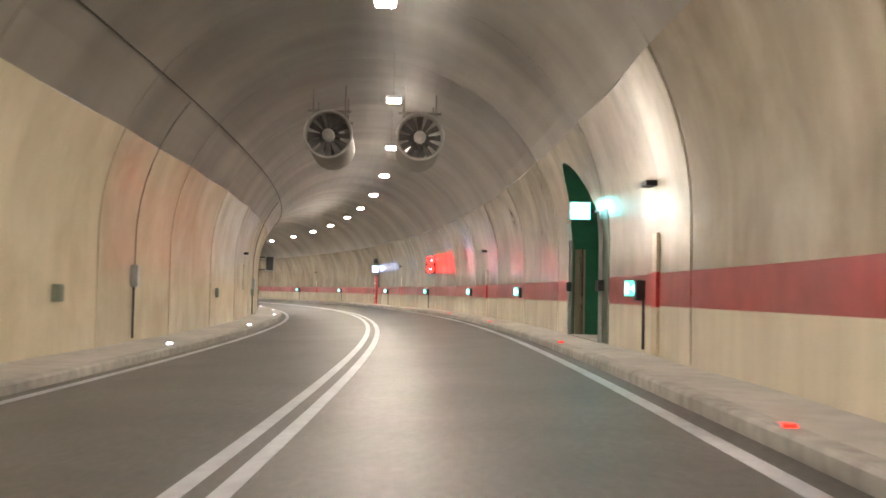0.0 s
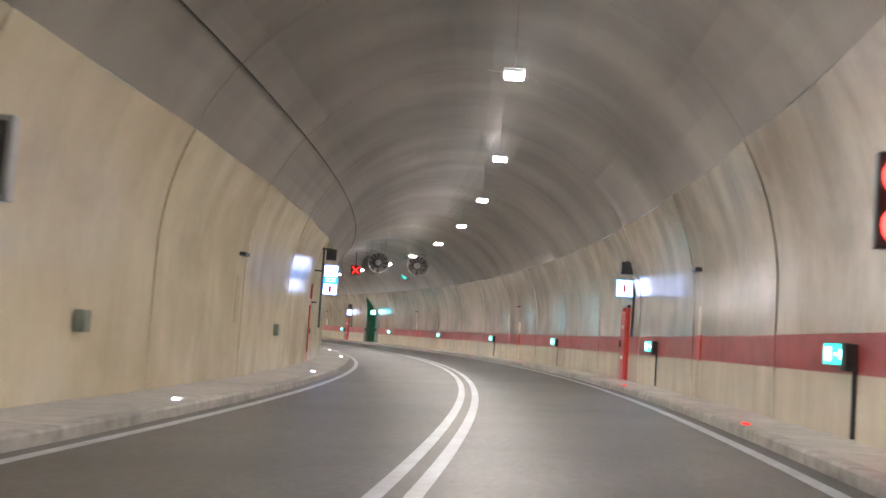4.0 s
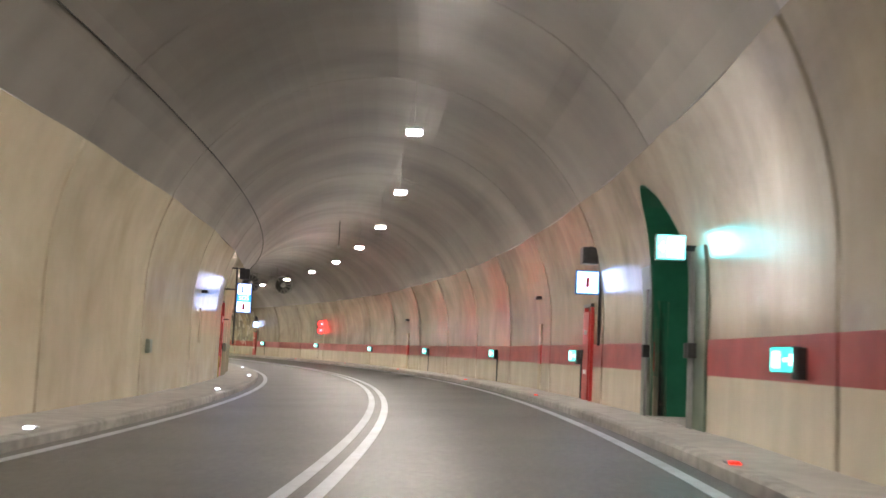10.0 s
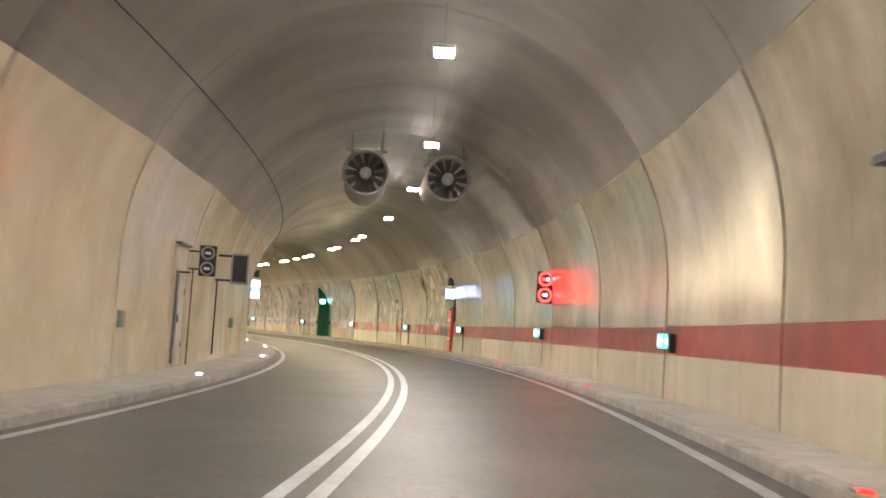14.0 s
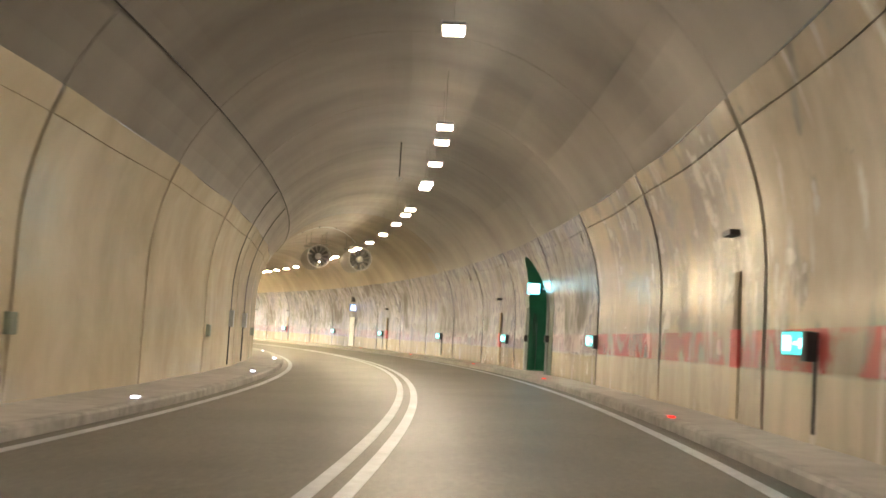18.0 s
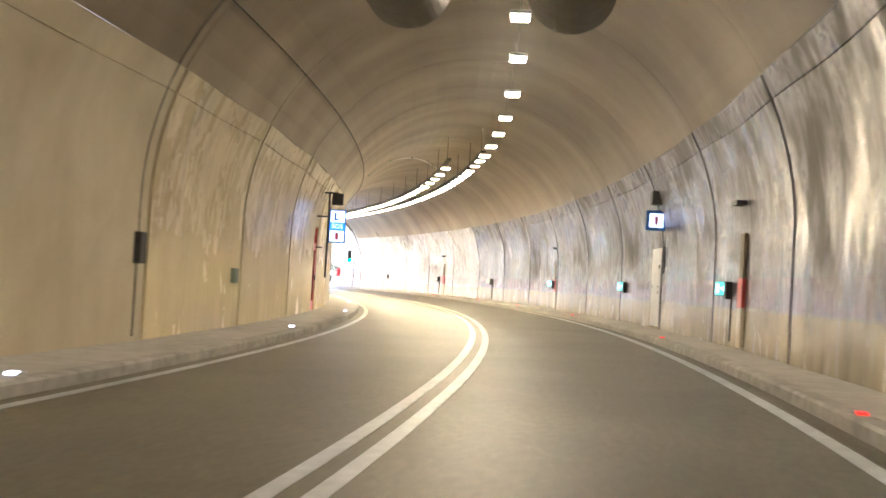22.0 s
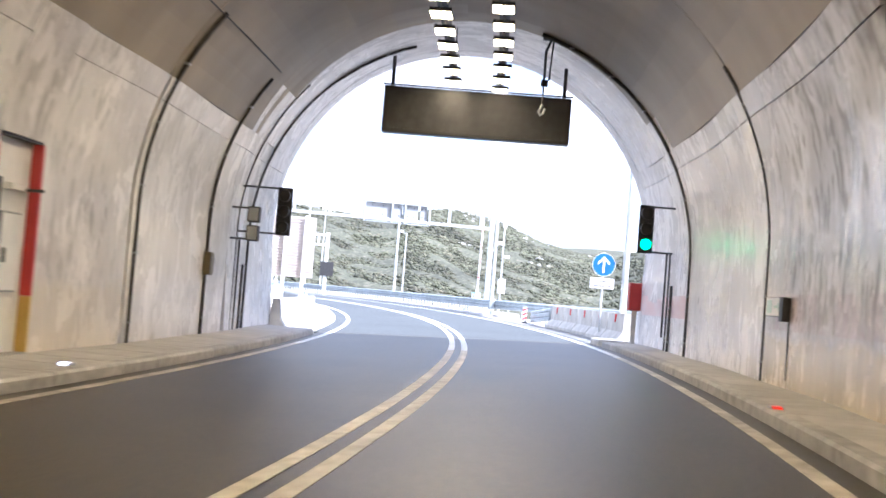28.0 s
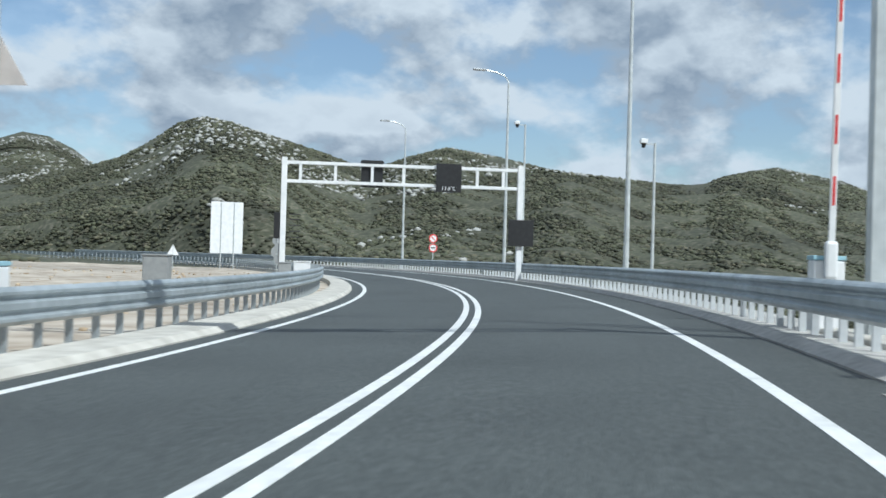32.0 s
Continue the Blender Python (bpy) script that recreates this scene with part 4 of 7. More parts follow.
# ---------------------------------------------------------------- jet fans
def jet_fan():
    t = thing("jet_fan", Matrix(), "large cylindrical grey jet fan with bright bell-mouth hung from the vault", "jet fan", "paired jet fans")
    bm = ring((0, 0, 0), 0.605, 0.655, 0.0, 3.2, 40)
    part("casing", bm, M["fan_hanger"], t, "dull grey casing")
    prof = [(0.60, 0.09), (0.615, 0.02), (0.645, -0.035), (0.678, -0.025), (0.684, 0.03), (0.66, 0.06)]
    bm = bmesh.new()
    rs = []
    for i in range(40):
        a = 2 * math.pi * i / 40
        rs.append([bm.verts.new((r * math.cos(a), y, r * math.sin(a))) for r, y in prof])
    for i in range(40):
        p, q = rs[i], rs[(i + 1) % 40]
        for j in range(len(prof)):
            k = (j + 1) % len(prof)
            bm.faces.new((p[j], p[k], q[k], q[j]))
    bmesh.ops.recalc_face_normals(bm, faces=bm.faces)
    part("bell_mouth", bm, M["fan_rim"], t, "bright rounded steel rim", smooth=True)
    hub = disc((0, 0.35, 0), 0.17, 0.5, 20)
    bmesh.ops.create_uvsphere(hub, u_segments=16, v_segments=8, radius=0.17, matrix=Matrix.Translation((0, 0.1, 0)) @ Matrix.Diagonal((1, 0.5, 1, 1)))
    part("hub", hub, M["fan_rim"], t, "pale steel hub", smooth=False)
    for i in range(12):
        a = 2 * math.pi * i / 12
        bm = bmesh.new()
        pts = []
        for r, w, tw in ((0.16, 0.055, 0.9), (0.38, 0.085, 0.6), (0.585, 0.10, 0.4)):
            for sg in (-1, 1):
                for th in (-0.008, 0.008):
                    x, y = sg * w * math.cos(tw), 0.32 + sg * w * math.sin(tw) + th
                    pts.append(bm.verts.new((r * math.cos(a) - x * math.sin(a), y, r * math.sin(a) + x * math.cos(a))))
        for j in (0, 4):
            b0, b1 = pts[j:j + 4], pts[j + 4:j + 8]
            for p, q in ((0, 1), (1, 3), (3, 2), (2, 0)):
                bm.faces.new((b0[p], b0[q], b1[q], b1[p]))
        bmesh.ops.recalc_face_normals(bm, faces=bm.faces)
        part("blade", bm, M["fan_steel"], t)
    part("silencer_core", disc((0, 1.9, 0), 0.30, 2.2, 20), M["fan_dark"], t)
    for y in (0.5, 2.6):
        for x in (-0.45, 0.45):
            part("hanger", box(x - 0.014, x + 0.014, y - 0.02, y + 0.02, 0.45, 1.45), M["fan_hanger"], t)
        part("cross_beam", box(-0.6, 0.6, y - 0.04, y + 0.04, 0.68, 0.74), M["fan_hanger"], t)
    return t


fan = None
for s, us, z in ((79.0, (-1.33, 1.22), 5.55), (167.2, (-1.18, 1.28), 5.52), (261.0, (-1.17, 1.26), 5.74), (344.1, (-1.16, 1.24), 5.55)):
    for u in us:
        if fan is None:
            fan = jet_fan()
            fan.matrix_basis = at(s, u, z)
        else:
            copy_thing(fan, at(s, u, z))


# ---------------------------------------------------------------- lane signals
def lane_signal(s, u, z, kind):
    lab = "dark grey lane signal showing a red cross" if kind == "cross" else "dark grey lane signal showing a green downward arrow"
    t = thing("lane_signal", at(s, u, z), lab, "lane signal", "lane signals")
    part("housing", box(-0.33, 0.33, 0.0, 0.14, -0.33, 0.33, 0.015), M["dark_metal"], t)
    part("hanger", box(-0.03, 0.03, 0.05, 0.09, 0.33, 1.2), M["dark_metal"], t)
    if kind == "cross":
        for a in (45, -45):
            bm = box(-0.33, 0.33, -0.016, 0.002, -0.045, 0.045)
            bmesh.ops.rotate(bm, verts=bm.verts, cent=(0, 0, 0), matrix=Matrix.Rotation(radians(a), 3, "Y"))
            if a < 0:
                bmesh.ops.translate(bm, verts=bm.verts, vec=(0, -0.004, 0))
            part("cross_bar", bm, M["led_red"], t, "row of red light points")
    else:
        part("arrow_shaft", box(-0.055, 0.055, -0.016, 0.002, -0.06, 0.28), M["led_arrow"], t)
        part("arrow_head", prism([(-0.27, 0.0), (-0.19, 0.06), (0.0, -0.14), (0.19, 0.06), (0.27, 0.0), (0.0, -0.30)], -0.020, 0.002), M["led_arrow"], t)


lane_signal(174.0, -1.70, 5.30, "cross")
lane_signal(174.3, 1.78, 5.28, "arrow")


# ---------------------------------------------------------------- escape way signs on the outer wall
def escape_sign(lit=True):
    t = thing("escape_sign", Matrix(), "small lit green escape route sign on the tunnel wall" if lit else "small escape route sign on the wall, daylight's wash painted in as pale colours", "escape sign", "escape route signs")
    part("housing", box(-0.05, 0.07, -0.31, 0.31, -0.14, 0.14, 0.01), M["dark_metal"], t)
    fc = part("face", box(-0.058, -0.048, -0.295, 0.295, -0.128, 0.128), M["sign_cyan"] if lit else M["white_paint"], t, "glowing green face" if lit else "pale face")
    part("pictogram", box(-0.064, -0.056, 0.05, 0.24, -0.09, 0.09), M["sign_pale"] if lit else M["sign_washed"], fc, "pale shape")
    bm = box(-0.064, -0.056, -0.22, -0.06, -0.02, 0.02)
    box(-0.064, -0.056, -0.28, -0.22, -0.06, 0.06, 0, bm)
    part("arrow", bm, M["sign_pale"] if lit else M["sign_washed"], fc, "pale arrow")
    part("wall_box", box(-0.08, 0.09, -0.46, -0.315, -0.20, 0.13, 0.01), M["dark_metal"], t)
    part("conduit", box(0.03, 0.07, -0.44, -0.40, -1.0, -0.20), M["dark_metal"], t, "thin dark conduit down the wall")
    return t


ESC = [67.1, 84.3, 98.0, 112.95, 127.65, 144.9, 160.4, 175.4, 190.5, 205.3, 218.6, 233.8, 248.4, 263.8, 279.85, 293.5, 308.7, 323.2, 338.0, 353.0, 366.0, 379.8, 394.4, 408.2, 422.2]
for lit, row in ((True, [s for s in ESC if s < 390]), (False, [s for s in ESC if s >= 390])):
    sign_ = escape_sign(lit)
    sign_.matrix_basis = at(row[0], 4.71, 1.35 if lit else 1.40, 6)
    for s in row[1:]:
        copy_thing(sign_, at(s, 4.71, 1.31 if s < 260 else 1.40, 6))


# ---------------------------------------------------------------- kerb lights
def kerb_light(mat, lab, group):
    t = thing("kerb_light", Matrix(), lab, "kerb light", group)
    part("body", box(-0.07, 0.07, -0.10, 0.10, 0.0, 0.03, 0.008), M["grey_metal"], t)
    part("lens", box(-0.055, 0.055, -0.106, -0.098, 0.004, 0.028), mat, t, "glowing lens")
    part("top_lens", box(-0.055, 0.055, -0.09, -0.02, 0.029, 0.034), mat, t, "glowing lens")
    return t


red = kerb_light(M["led_red"], "small red kerb marker light on the walkway edge", "red kerb lights")
white = kerb_light(M["led_white"], "small white kerb marker light on the walkway edge", "white kerb lights")
LR = [56.8, 70.3, 85.4, 99.0, 114.4, 126.8, 148.6, 161.8, 174.5, 189.6, 206.2, 219.8, 237.0, 252.0, 267.0, 281.9, 296.7, 311.3, 325.5, 341.3, 355.2, 370.7, 383.5, 393.7, 406.0, 418.4]
LL = [57.5, 72.3, 86.0, 102.7, 115.0, 129.0, 148.5, 163.3, 178.0, 193.0, 208.0, 222.6, 238.0, 252.2, 267.0, 282.6, 298.0, 311.6, 327.0, 342.0, 355.5, 369.1, 382.2, 392.5, 406.0, 419.0]
for ob, ss, u in ((red, LR, 3.93), (white, LL, -4.13)):
    zk = zr(u / abs(u) * 3.8) + 0.146
    for i, s in enumerate(ss):
        if i == 0:
            ob.matrix_basis = at(s, u, zk)
        else:
            copy_thing(ob, at(s, u, zk))


# ---------------------------------------------------------------- signs on the walls
def letters(text, size, mat, parent, x, y, z, name="lettering"):
    cu = bpy.data.curves.new(name, "FONT")
    cu.body, cu.size, cu.extrude, cu.align_x, cu.align_y = text, size, 0.003, "CENTER", "CENTER"
    tmp = bpy.data.objects.new(name, cu)
    scene.collection.objects.link(tmp)
    me = bpy.data.meshes.new_from_object(tmp.evaluated_get(bpy.context.evaluated_depsgraph_get()))
    bpy.data.objects.remove(tmp)
    me.materials.clear()
    me.materials.append(mat)
    ob = new(name, me)
    ob.parent = parent
    ob.matrix_basis = pose(x, y, z, 90, 0, 0)
    return ob


def led_sign(s, u, z, lit):
    lab = "black two-disc variable traffic sign with glowing red rings" if lit else "black two-disc variable traffic sign, facing dark"
    k0 = 0.84 if lit else 0.62
    t = thing("variable_sign", at(s, u, z) @ Matrix.Diagonal((k0, k0, k0, 1)), lab, "traffic sign", "variable signs")
    part("housing", box(-0.31, 0.31, 0, 0.16, -0.57, 0.57, 0.015), M["black"], t)
    for k in (-0.29, 0.29):
        part("ring", ring((0, 0, k), 0.19, 0.26, -0.016, 0.002, 28), M["led_red_soft"] if lit else M["grey_metal"], t, "ring of red light" if lit else "pale ring")
        if lit and k < 0:
            letters("60", 0.20, M["sign_white"], t, 0, -0.012, k, "number")
        elif lit:
            part("symbol", box(-0.13, -0.01, -0.014, 0.002, k - 0.06, k + 0.05), M["led_red_soft"], t, "red car shape")
            part("symbol", box(0.02, 0.13, -0.014, 0.002, k - 0.06, k + 0.05), M["sign_white"], t, "white car shape")
        else:
            part("symbol", box(-0.11, 0.11, -0.014, 0.002, k - 0.05, k + 0.05), M["white_paint"], t)
    sd = 1 if u > 0 else -1
    part("bracket", box(min(0, sd * 0.7), max(0, sd * 0.7), 0.05, 0.11, 0.30, 0.36), M["dark_metal"], t)
    part("bracket", box(min(0, sd * 0.7), max(0, sd * 0.7), 0.05, 0.11, -0.36, -0.30), M["dark_metal"], t)
    part("conduit", box(sd * 0.52 - 0.02, sd * 0.52 + 0.02, 0.06, 0.10, -2.4 / k0, -0.3), M["dark_metal"], t)


led_sign(110.0, 4.47, 2.82, True)
led_sign(262.1, 4.53, 2.79, True)
led_sign(254.5, -4.55, 2.50, False)


def back_panel(s, u, z, w, h):
    t = thing("wall_sign", at(s, u, z), "plain dark grey back of a wall-mounted traffic sign box", "traffic sign", "sign backs")
    part("housing", box(-w / 2, w / 2, 0, 0.14, -h / 2, h / 2, 0.012), M["grey_metal"], t)
    part("rear_cover", box(-w / 2 + 0.06, w / 2 - 0.06, -0.012, 0.002, -h / 2 + 0.06, h / 2 - 0.06), M["dark_metal"], t)
    for zz in (-h * 0.4, h * 0.4):
        part("bracket", box(-0.75, -w / 2 + 0.02, 0.04, 0.10, zz - 0.03, zz + 0.03), M["dark_metal"], t)
    part("conduit", box(-0.62, -0.58, 0.05, 0.09, -2.4, -h * 0.4), M["dark_metal"], t)


back_panel(109.2, -4.47, 2.64, 0.50, 0.85)
back_panel(259.8, -4.45, 2.60, 0.50, 0.85)
back_panel(407.6, -4.42, 2.55, 0.52, 0.72)


def help_point(s, side, u, z, tall, door, lit, sd):
    """A lit help sign over a call point, with a loudspeaker above."""
    lab = "tall lit white and blue emergency call sign with loudspeaker above" if tall else "lit white hydrant sign box with loudspeaker above"
    t = thing("help_sign", at(s, u, z), lab, "emergency sign", "emergency call signs")
    h = 0.52 if tall else 0.26
    part("housing", box(-0.26, 0.26, -0.06, 0.07, -h, h, 0.012), M["blue_sign"], t)
    if tall:
        part("phone_face", box(-0.22, 0.22, -0.068, -0.058, 0.12, 0.48), M[lit], t, "glowing white telephone panel")
        sb = part("sos_band", box(-0.24, 0.24, -0.068, -0.058, -0.12, 0.10), M["sign_blue"], t, "blue band")
        letters("SOS", 0.20, M["sign_white"], sb, 0, -0.072, -0.01)
        part("lower_face", box(-0.22, 0.22, -0.068, -0.058, -0.48, -0.14), M[lit], t, "glowing white extinguisher panel")
        part("symbol", box(-0.05, 0.05, -0.074, -0.066, -0.42, -0.20, 0.0), M["red_sign"], t, "red extinguisher shape")
        bm = box(-0.10, -0.04, -0.074, -0.066, 0.18, 0.42)
        box(-0.04, 0.05, -0.074, -0.066, 0.18, 0.23, 0, bm)
        part("symbol", bm, M["blue_sign"], t, "dark receiver shape")
    else:
        part("border", box(-0.235, 0.235, -0.066, -0.058, -0.235, 0.235), M["blue_sign"] if lit == "sign_white" else M["sign_edge"], t, "blue border")
        fw = 0.18 if lit == "sign_white" else 0.205
        part("face", box(-fw, fw, -0.072, -0.064, -fw, fw), M[lit], t, "glowing white panel")
        part("symbol", box(-0.04, 0.04, -0.078, -0.070, -0.11, 0.11), M["red_sign"], t, "red extinguisher shape")
    part("mast", box(side * 0.29 - 0.03, side * 0.29 + 0.03, -0.02, 0.04, -h - 1.1, h + 0.55), M["dark_metal"], t)
    part("bracket", box(min(0, side * 0.75), max(0, side * 0.75), -0.02, 0.03, h * 0.5, h * 0.5 + 0.05), M["dark_metal"], t)
    sp = thing("loudspeaker", at(s, u + side * 0.02, z + h + 0.32), "black box loudspeaker on a bracket above a sign", "loudspeaker", "loudspeakers")
    part("cabinet", box(-0.17, 0.17, -0.22, 0.14, -0.18, 0.18, 0.015), M["black"], sp)
    part("grille", box(-0.14, 0.14, -0.232, -0.215, -0.15, 0.15), M["dark_metal"], sp)
    part("bracket", box(min(0, side * 0.7), max(0, side * 0.7), 0.0, 0.05, 0.17, 0.22), M["dark_metal"], sp)
    if door == "white":
        ud = wall_u(1.2, side)
        d = thing("hydrant_cupboard", at(sd + 0.15, ud, 0.0), "flush white steel hydrant cupboard door in the stained tunnel wall", "cupboard door")
        lf = part("door_leaf", box(-0.045, 0.04, -0.66, 0.66, 0.36, 2.45, 0.012), M["white_paint"], d)
        part("slot", box(-0.05, 0.04, -0.80, -0.67, 0.40, 2.36), M["black"], d, "black slot beside the door")
        part("edge_plate", box(-0.03, 0.04, -0.98, -0.81, 0.36, 1.7), M["white_paint"], d)
        part("reveal", box(-0.02, 0.04, 0.67, 0.86, 0.36, 3.0), M["duct_ochre"], d, "ochre reveal beside the door")
        for y, zz, q in ((-0.45, 1.95, 0.05), (-0.35, 1.42, 0.025), (-0.35, 1.27, 0.025), (0.5, 1.42, 0.025)):
            part("lock", box(-0.06, -0.044, y - q, y + q, zz - q, zz + q), M["black"], lf, "black lock")
    elif door:
        ud = wall_u(1.2, side)
        mat = M["red_paint"]
        d = thing("call_niche", at(sd + 0.25, ud - side * 0.06, 0.0), "red steel door of an emergency call niche in the tunnel wall", "niche door", "call niche doors")
        lf = part("door_leaf", box(-0.06, 0.06, -0.34, 0.34, 0.32, 2.32, 0.01), mat, d)
        part("frame", box(-0.03, 0.085, -0.42, -0.345, 0.30, 2.42), M["red_paint"] if side < 0 else mat, d)
        part("frame", box(-0.03, 0.085, 0.345, 0.42, 0.30, 2.42), M["red_paint"] if side < 0 else mat, d)
        part("lintel", box(-0.04, 0.085, -0.42, 0.42, 2.425, 2.50), M["dark_metal"], d)
        part("handle", box(-side * 0.09 - 0.02, -side * 0.09 + 0.02, 0.20, 0.26, 1.25, 1.45), M["dark_metal"], lf)
        for zz in (0.9, 1.8):
            part("label_plate", box(-side * 0.066 - 0.005, -side * 0.066 + 0.005, -0.16, 0.16, zz, zz + 0.10), M["white_paint"], lf)


for s, u, z, sd, door, lit in ((130.5, 4.44, 2.93, 131.4, "red", "sign_help"), (202.52, 4.42, 2.90, 203.6, "red", "sign_help"), (281.5, 4.45, 3.10, 282.1, "red", "sign_help"), (360.02, 4.48, 3.13, 360.9, "white", "sign_white")):
    help_point(s, 1, u, z, False, door, lit, sd)
for s, u, z, lit in ((136.0, -4.42, 2.84, "sign_help"), (218.0, -4.35, 2.83, "sign_help"), (290.2, -4.50, 2.90, "sign_help"), (365.79, -4.36, 2.74, "sign_white")):
    help_point(s, -1, u, z, True, "", lit, s)


# ---------------------------------------------------------------- wall niches, boxes and conduits
def duct_cover(s, side, zt=2.96):
    ud = wall_u(1.3, side)
    t = thing("duct_cover", at(s, ud, 0), "narrow upright cable duct cover with a dark hood", "cable duct", "cable duct covers")
    x0, x1 = sorted((-side * 0.035, side * 0.02))
    if side > 0:
        part("lower_plate", box(x0, x1, -0.20, 0.20, 0.33, 1.05), M["wall"], t, "cream painted plate")
        part("red_plate", box(x0 - 0.012, x1, -0.20, 0.20, 1.055, 1.595), M["red_paint"], t, "red painted plate")
        part("upper_plate", box(x0, x1, -0.16, 0.16, 1.60, 2.20 if s < 290 else 2.42), M["wall"] if s < 290 else M["duct_ochre"], t, "cream painted plate" if s < 290 else "brown upper slot cover")
    elif s > 300:
        part("plate", box(x0, x1, -0.20, 0.20, 0.12, 2.62), M["duct_ochre"], t, "ochre painted plate")
    else:
        part("plate", box(x0, x1, -0.18, 0.18, 1.2, 2.2), M["wall"], t, "cream painted plate")
    x0, x1 = sorted((-side * 0.06, side * 0.12))
    ux = wall_u(zt, side) - ud
    part("hood", box(ux + min(-side * 0.16, side * 0.05), ux + max(-side * 0.16, side * 0.05), -0.22, 0.22, zt - 0.03, zt + 0.05), M["dark_metal"], t, "dark hood")


for s in (65.7, 93.4, 122.3, 153.8, 182.4, 210.6, 238.7, 296.5, 324.6, 351.7, 379.2, 406.6):
    duct_cover(s, 1)
for s in (62.0, 94.0, 122.4, 182.5, 211.0, 239.0, 380.0):
    duct_cover(s, -1, 2.66)


def junction_box(s, z, w=0.24, cond=True, mat="green_grey"):
    ud = wall_u(z, -1)
    t = thing("junction_box", at(s, ud, z), "small grey-green electrical junction box on the tunnel wall", "junction box", "junction boxes")
    part("case", box(-0.02, 0.11, -w / 2, w / 2, -0.15, 0.15, 0.012), M[mat], t)
    part("lid", box(0.108, 0.122, -w / 2 + 0.02, w / 2 - 0.02, -0.13, 0.13), M[mat], t)
    if cond:
        part("conduit", box(0.0, 0.035, -0.02, 0.02, -z + 0.1, -0.15), M["dark_metal"], t)


for s in (67.6, 84.7, 99.4, 113.4, 127.8, 158.0, 189.5, 203.0, 220.3, 234.9, 249.0, 264.5, 281.0, 295.0, 308.8, 324.2, 353.5, 381.1):
    junction_box(s, 1.08, 0.26, False)


def riser(s, zb):
    """A wall cabinet with a conduit that climbs to the vault."""
    ud = wall_u(zb, -1)
    t = thing("riser_cabinet", at(s, ud, 0), "slim grey wall cabinet with a dark conduit climbing to the vault", "wall cabinet", "riser cabinets")
    part("case", box(-0.02, 0.13, -0.14, 0.14, zb - 0.24, zb + 0.24, 0.012), M["grey_metal"] if s < 340 else M["dark_metal"], t)
    part("lower_conduit", box(0.0, 0.04, -0.02, 0.02, 0.1, zb - 0.24), M["dark_metal"], t)
    bm = bmesh.new()
    pts = [(wall_u(z, -1) + 0.03 - ud, z) for z in [zb + 0.24 + (5.3 - zb - 0.24) * i / 8 for i in range(9)]]
    bent_tube([(x, 0, z) for x, z in pts], 0.013, 6, bm)
    part("upper_conduit", bm, M["fan_steel"], t)


for s in (72.9, 99.9, 158.6, 186.4, 313.5, 318.2, 347.6, 388.0):
    riser(s, 1.45)


def service_niche(s):
    """A pale panelled service door on the inner wall under a thin hood."""
    ud = wall_u(1.2, -1)
    t = thing("service_door", at(s, ud, 0), "pale grey steel service door in a cream surround with a thin dark hood", "service door", "service doors")
    part("surround", box(-0.02, 0.05, -0.64, 0.64, 0.10, 2.78, 0.012), M["door_cream"], t, "cream painted surround")
    dr = part("door", box(0.052, 0.085, -0.30, 0.46, 0.14, 2.12, 0.008), M["door_pale"], t)
    part("handle", box(0.086, 0.12, -0.24, -0.20, 1.05, 1.22), M["dark_metal"], dr)
    part("hinge", box(0.086, 0.10, 0.40, 0.45, 0.5, 0.62), M["dark_metal"], dr)
    part("hinge", box(0.086, 0.10, 0.40, 0.45, 1.7, 1.82), M["dark_metal"], dr)
    part("shadow_gap", box(0.051, 0.058, -0.42, -0.31, 0.14, 2.2), M["dark_metal"], t, "dark gap beside the door")
    part("post", tube((0.10, -0.38, 0.12), (0.10, -0.38, 2.2), 0.025, n=8), M["grey_metal"], t)
    part("arm", box(0.05, 0.34, -0.40, -0.36, 2.15, 2.19), M["dark_metal"], t)
    part("hood", box(-0.02, 0.16, -0.66, 0.66, 2.785, 2.83), M["dark_metal"], t)


M["door_cream"] = material("cream_surround", [(0.50, 0.44, 0.33), (0.60, 0.53, 0.41)], 2.0, 0.4, big=0.12, big_scale=0.8)
M["door_pale"] = material("pale_door_enamel", [(0.40, 0.385, 0.35), (0.50, 0.485, 0.45)], 2.5, 0.35, big=0.12, big_scale=0.9)
for s in (175.5, 254.0, 338.6):
    service_niche(s)


# ---------------------------------------------------------------- at the portal
def message_board():
    t = thing("message_board", at(431.0, 0, 4.76), "wide black variable message board hung under the vault, facing dark", "message board")
    part("housing", box(-2.12, 2.12, 0, 0.35, 0, 1.05, 0.02), M["black"], t)
    part("display", box(-2.02, 2.02, -0.012, 0.002, 0.08, 0.97), M["dark_metal"], t)
    for x in (-1.95, 1.95):
        part("hanger", box(x - 0.04, x + 0.04, 0.1, 0.2, 1.05, 1.75), M["dark_metal"], t)
    part("visor", box(-2.14, 2.14, -0.10, 0.0, 1.055, 1.08), M["black"], t)


message_board()


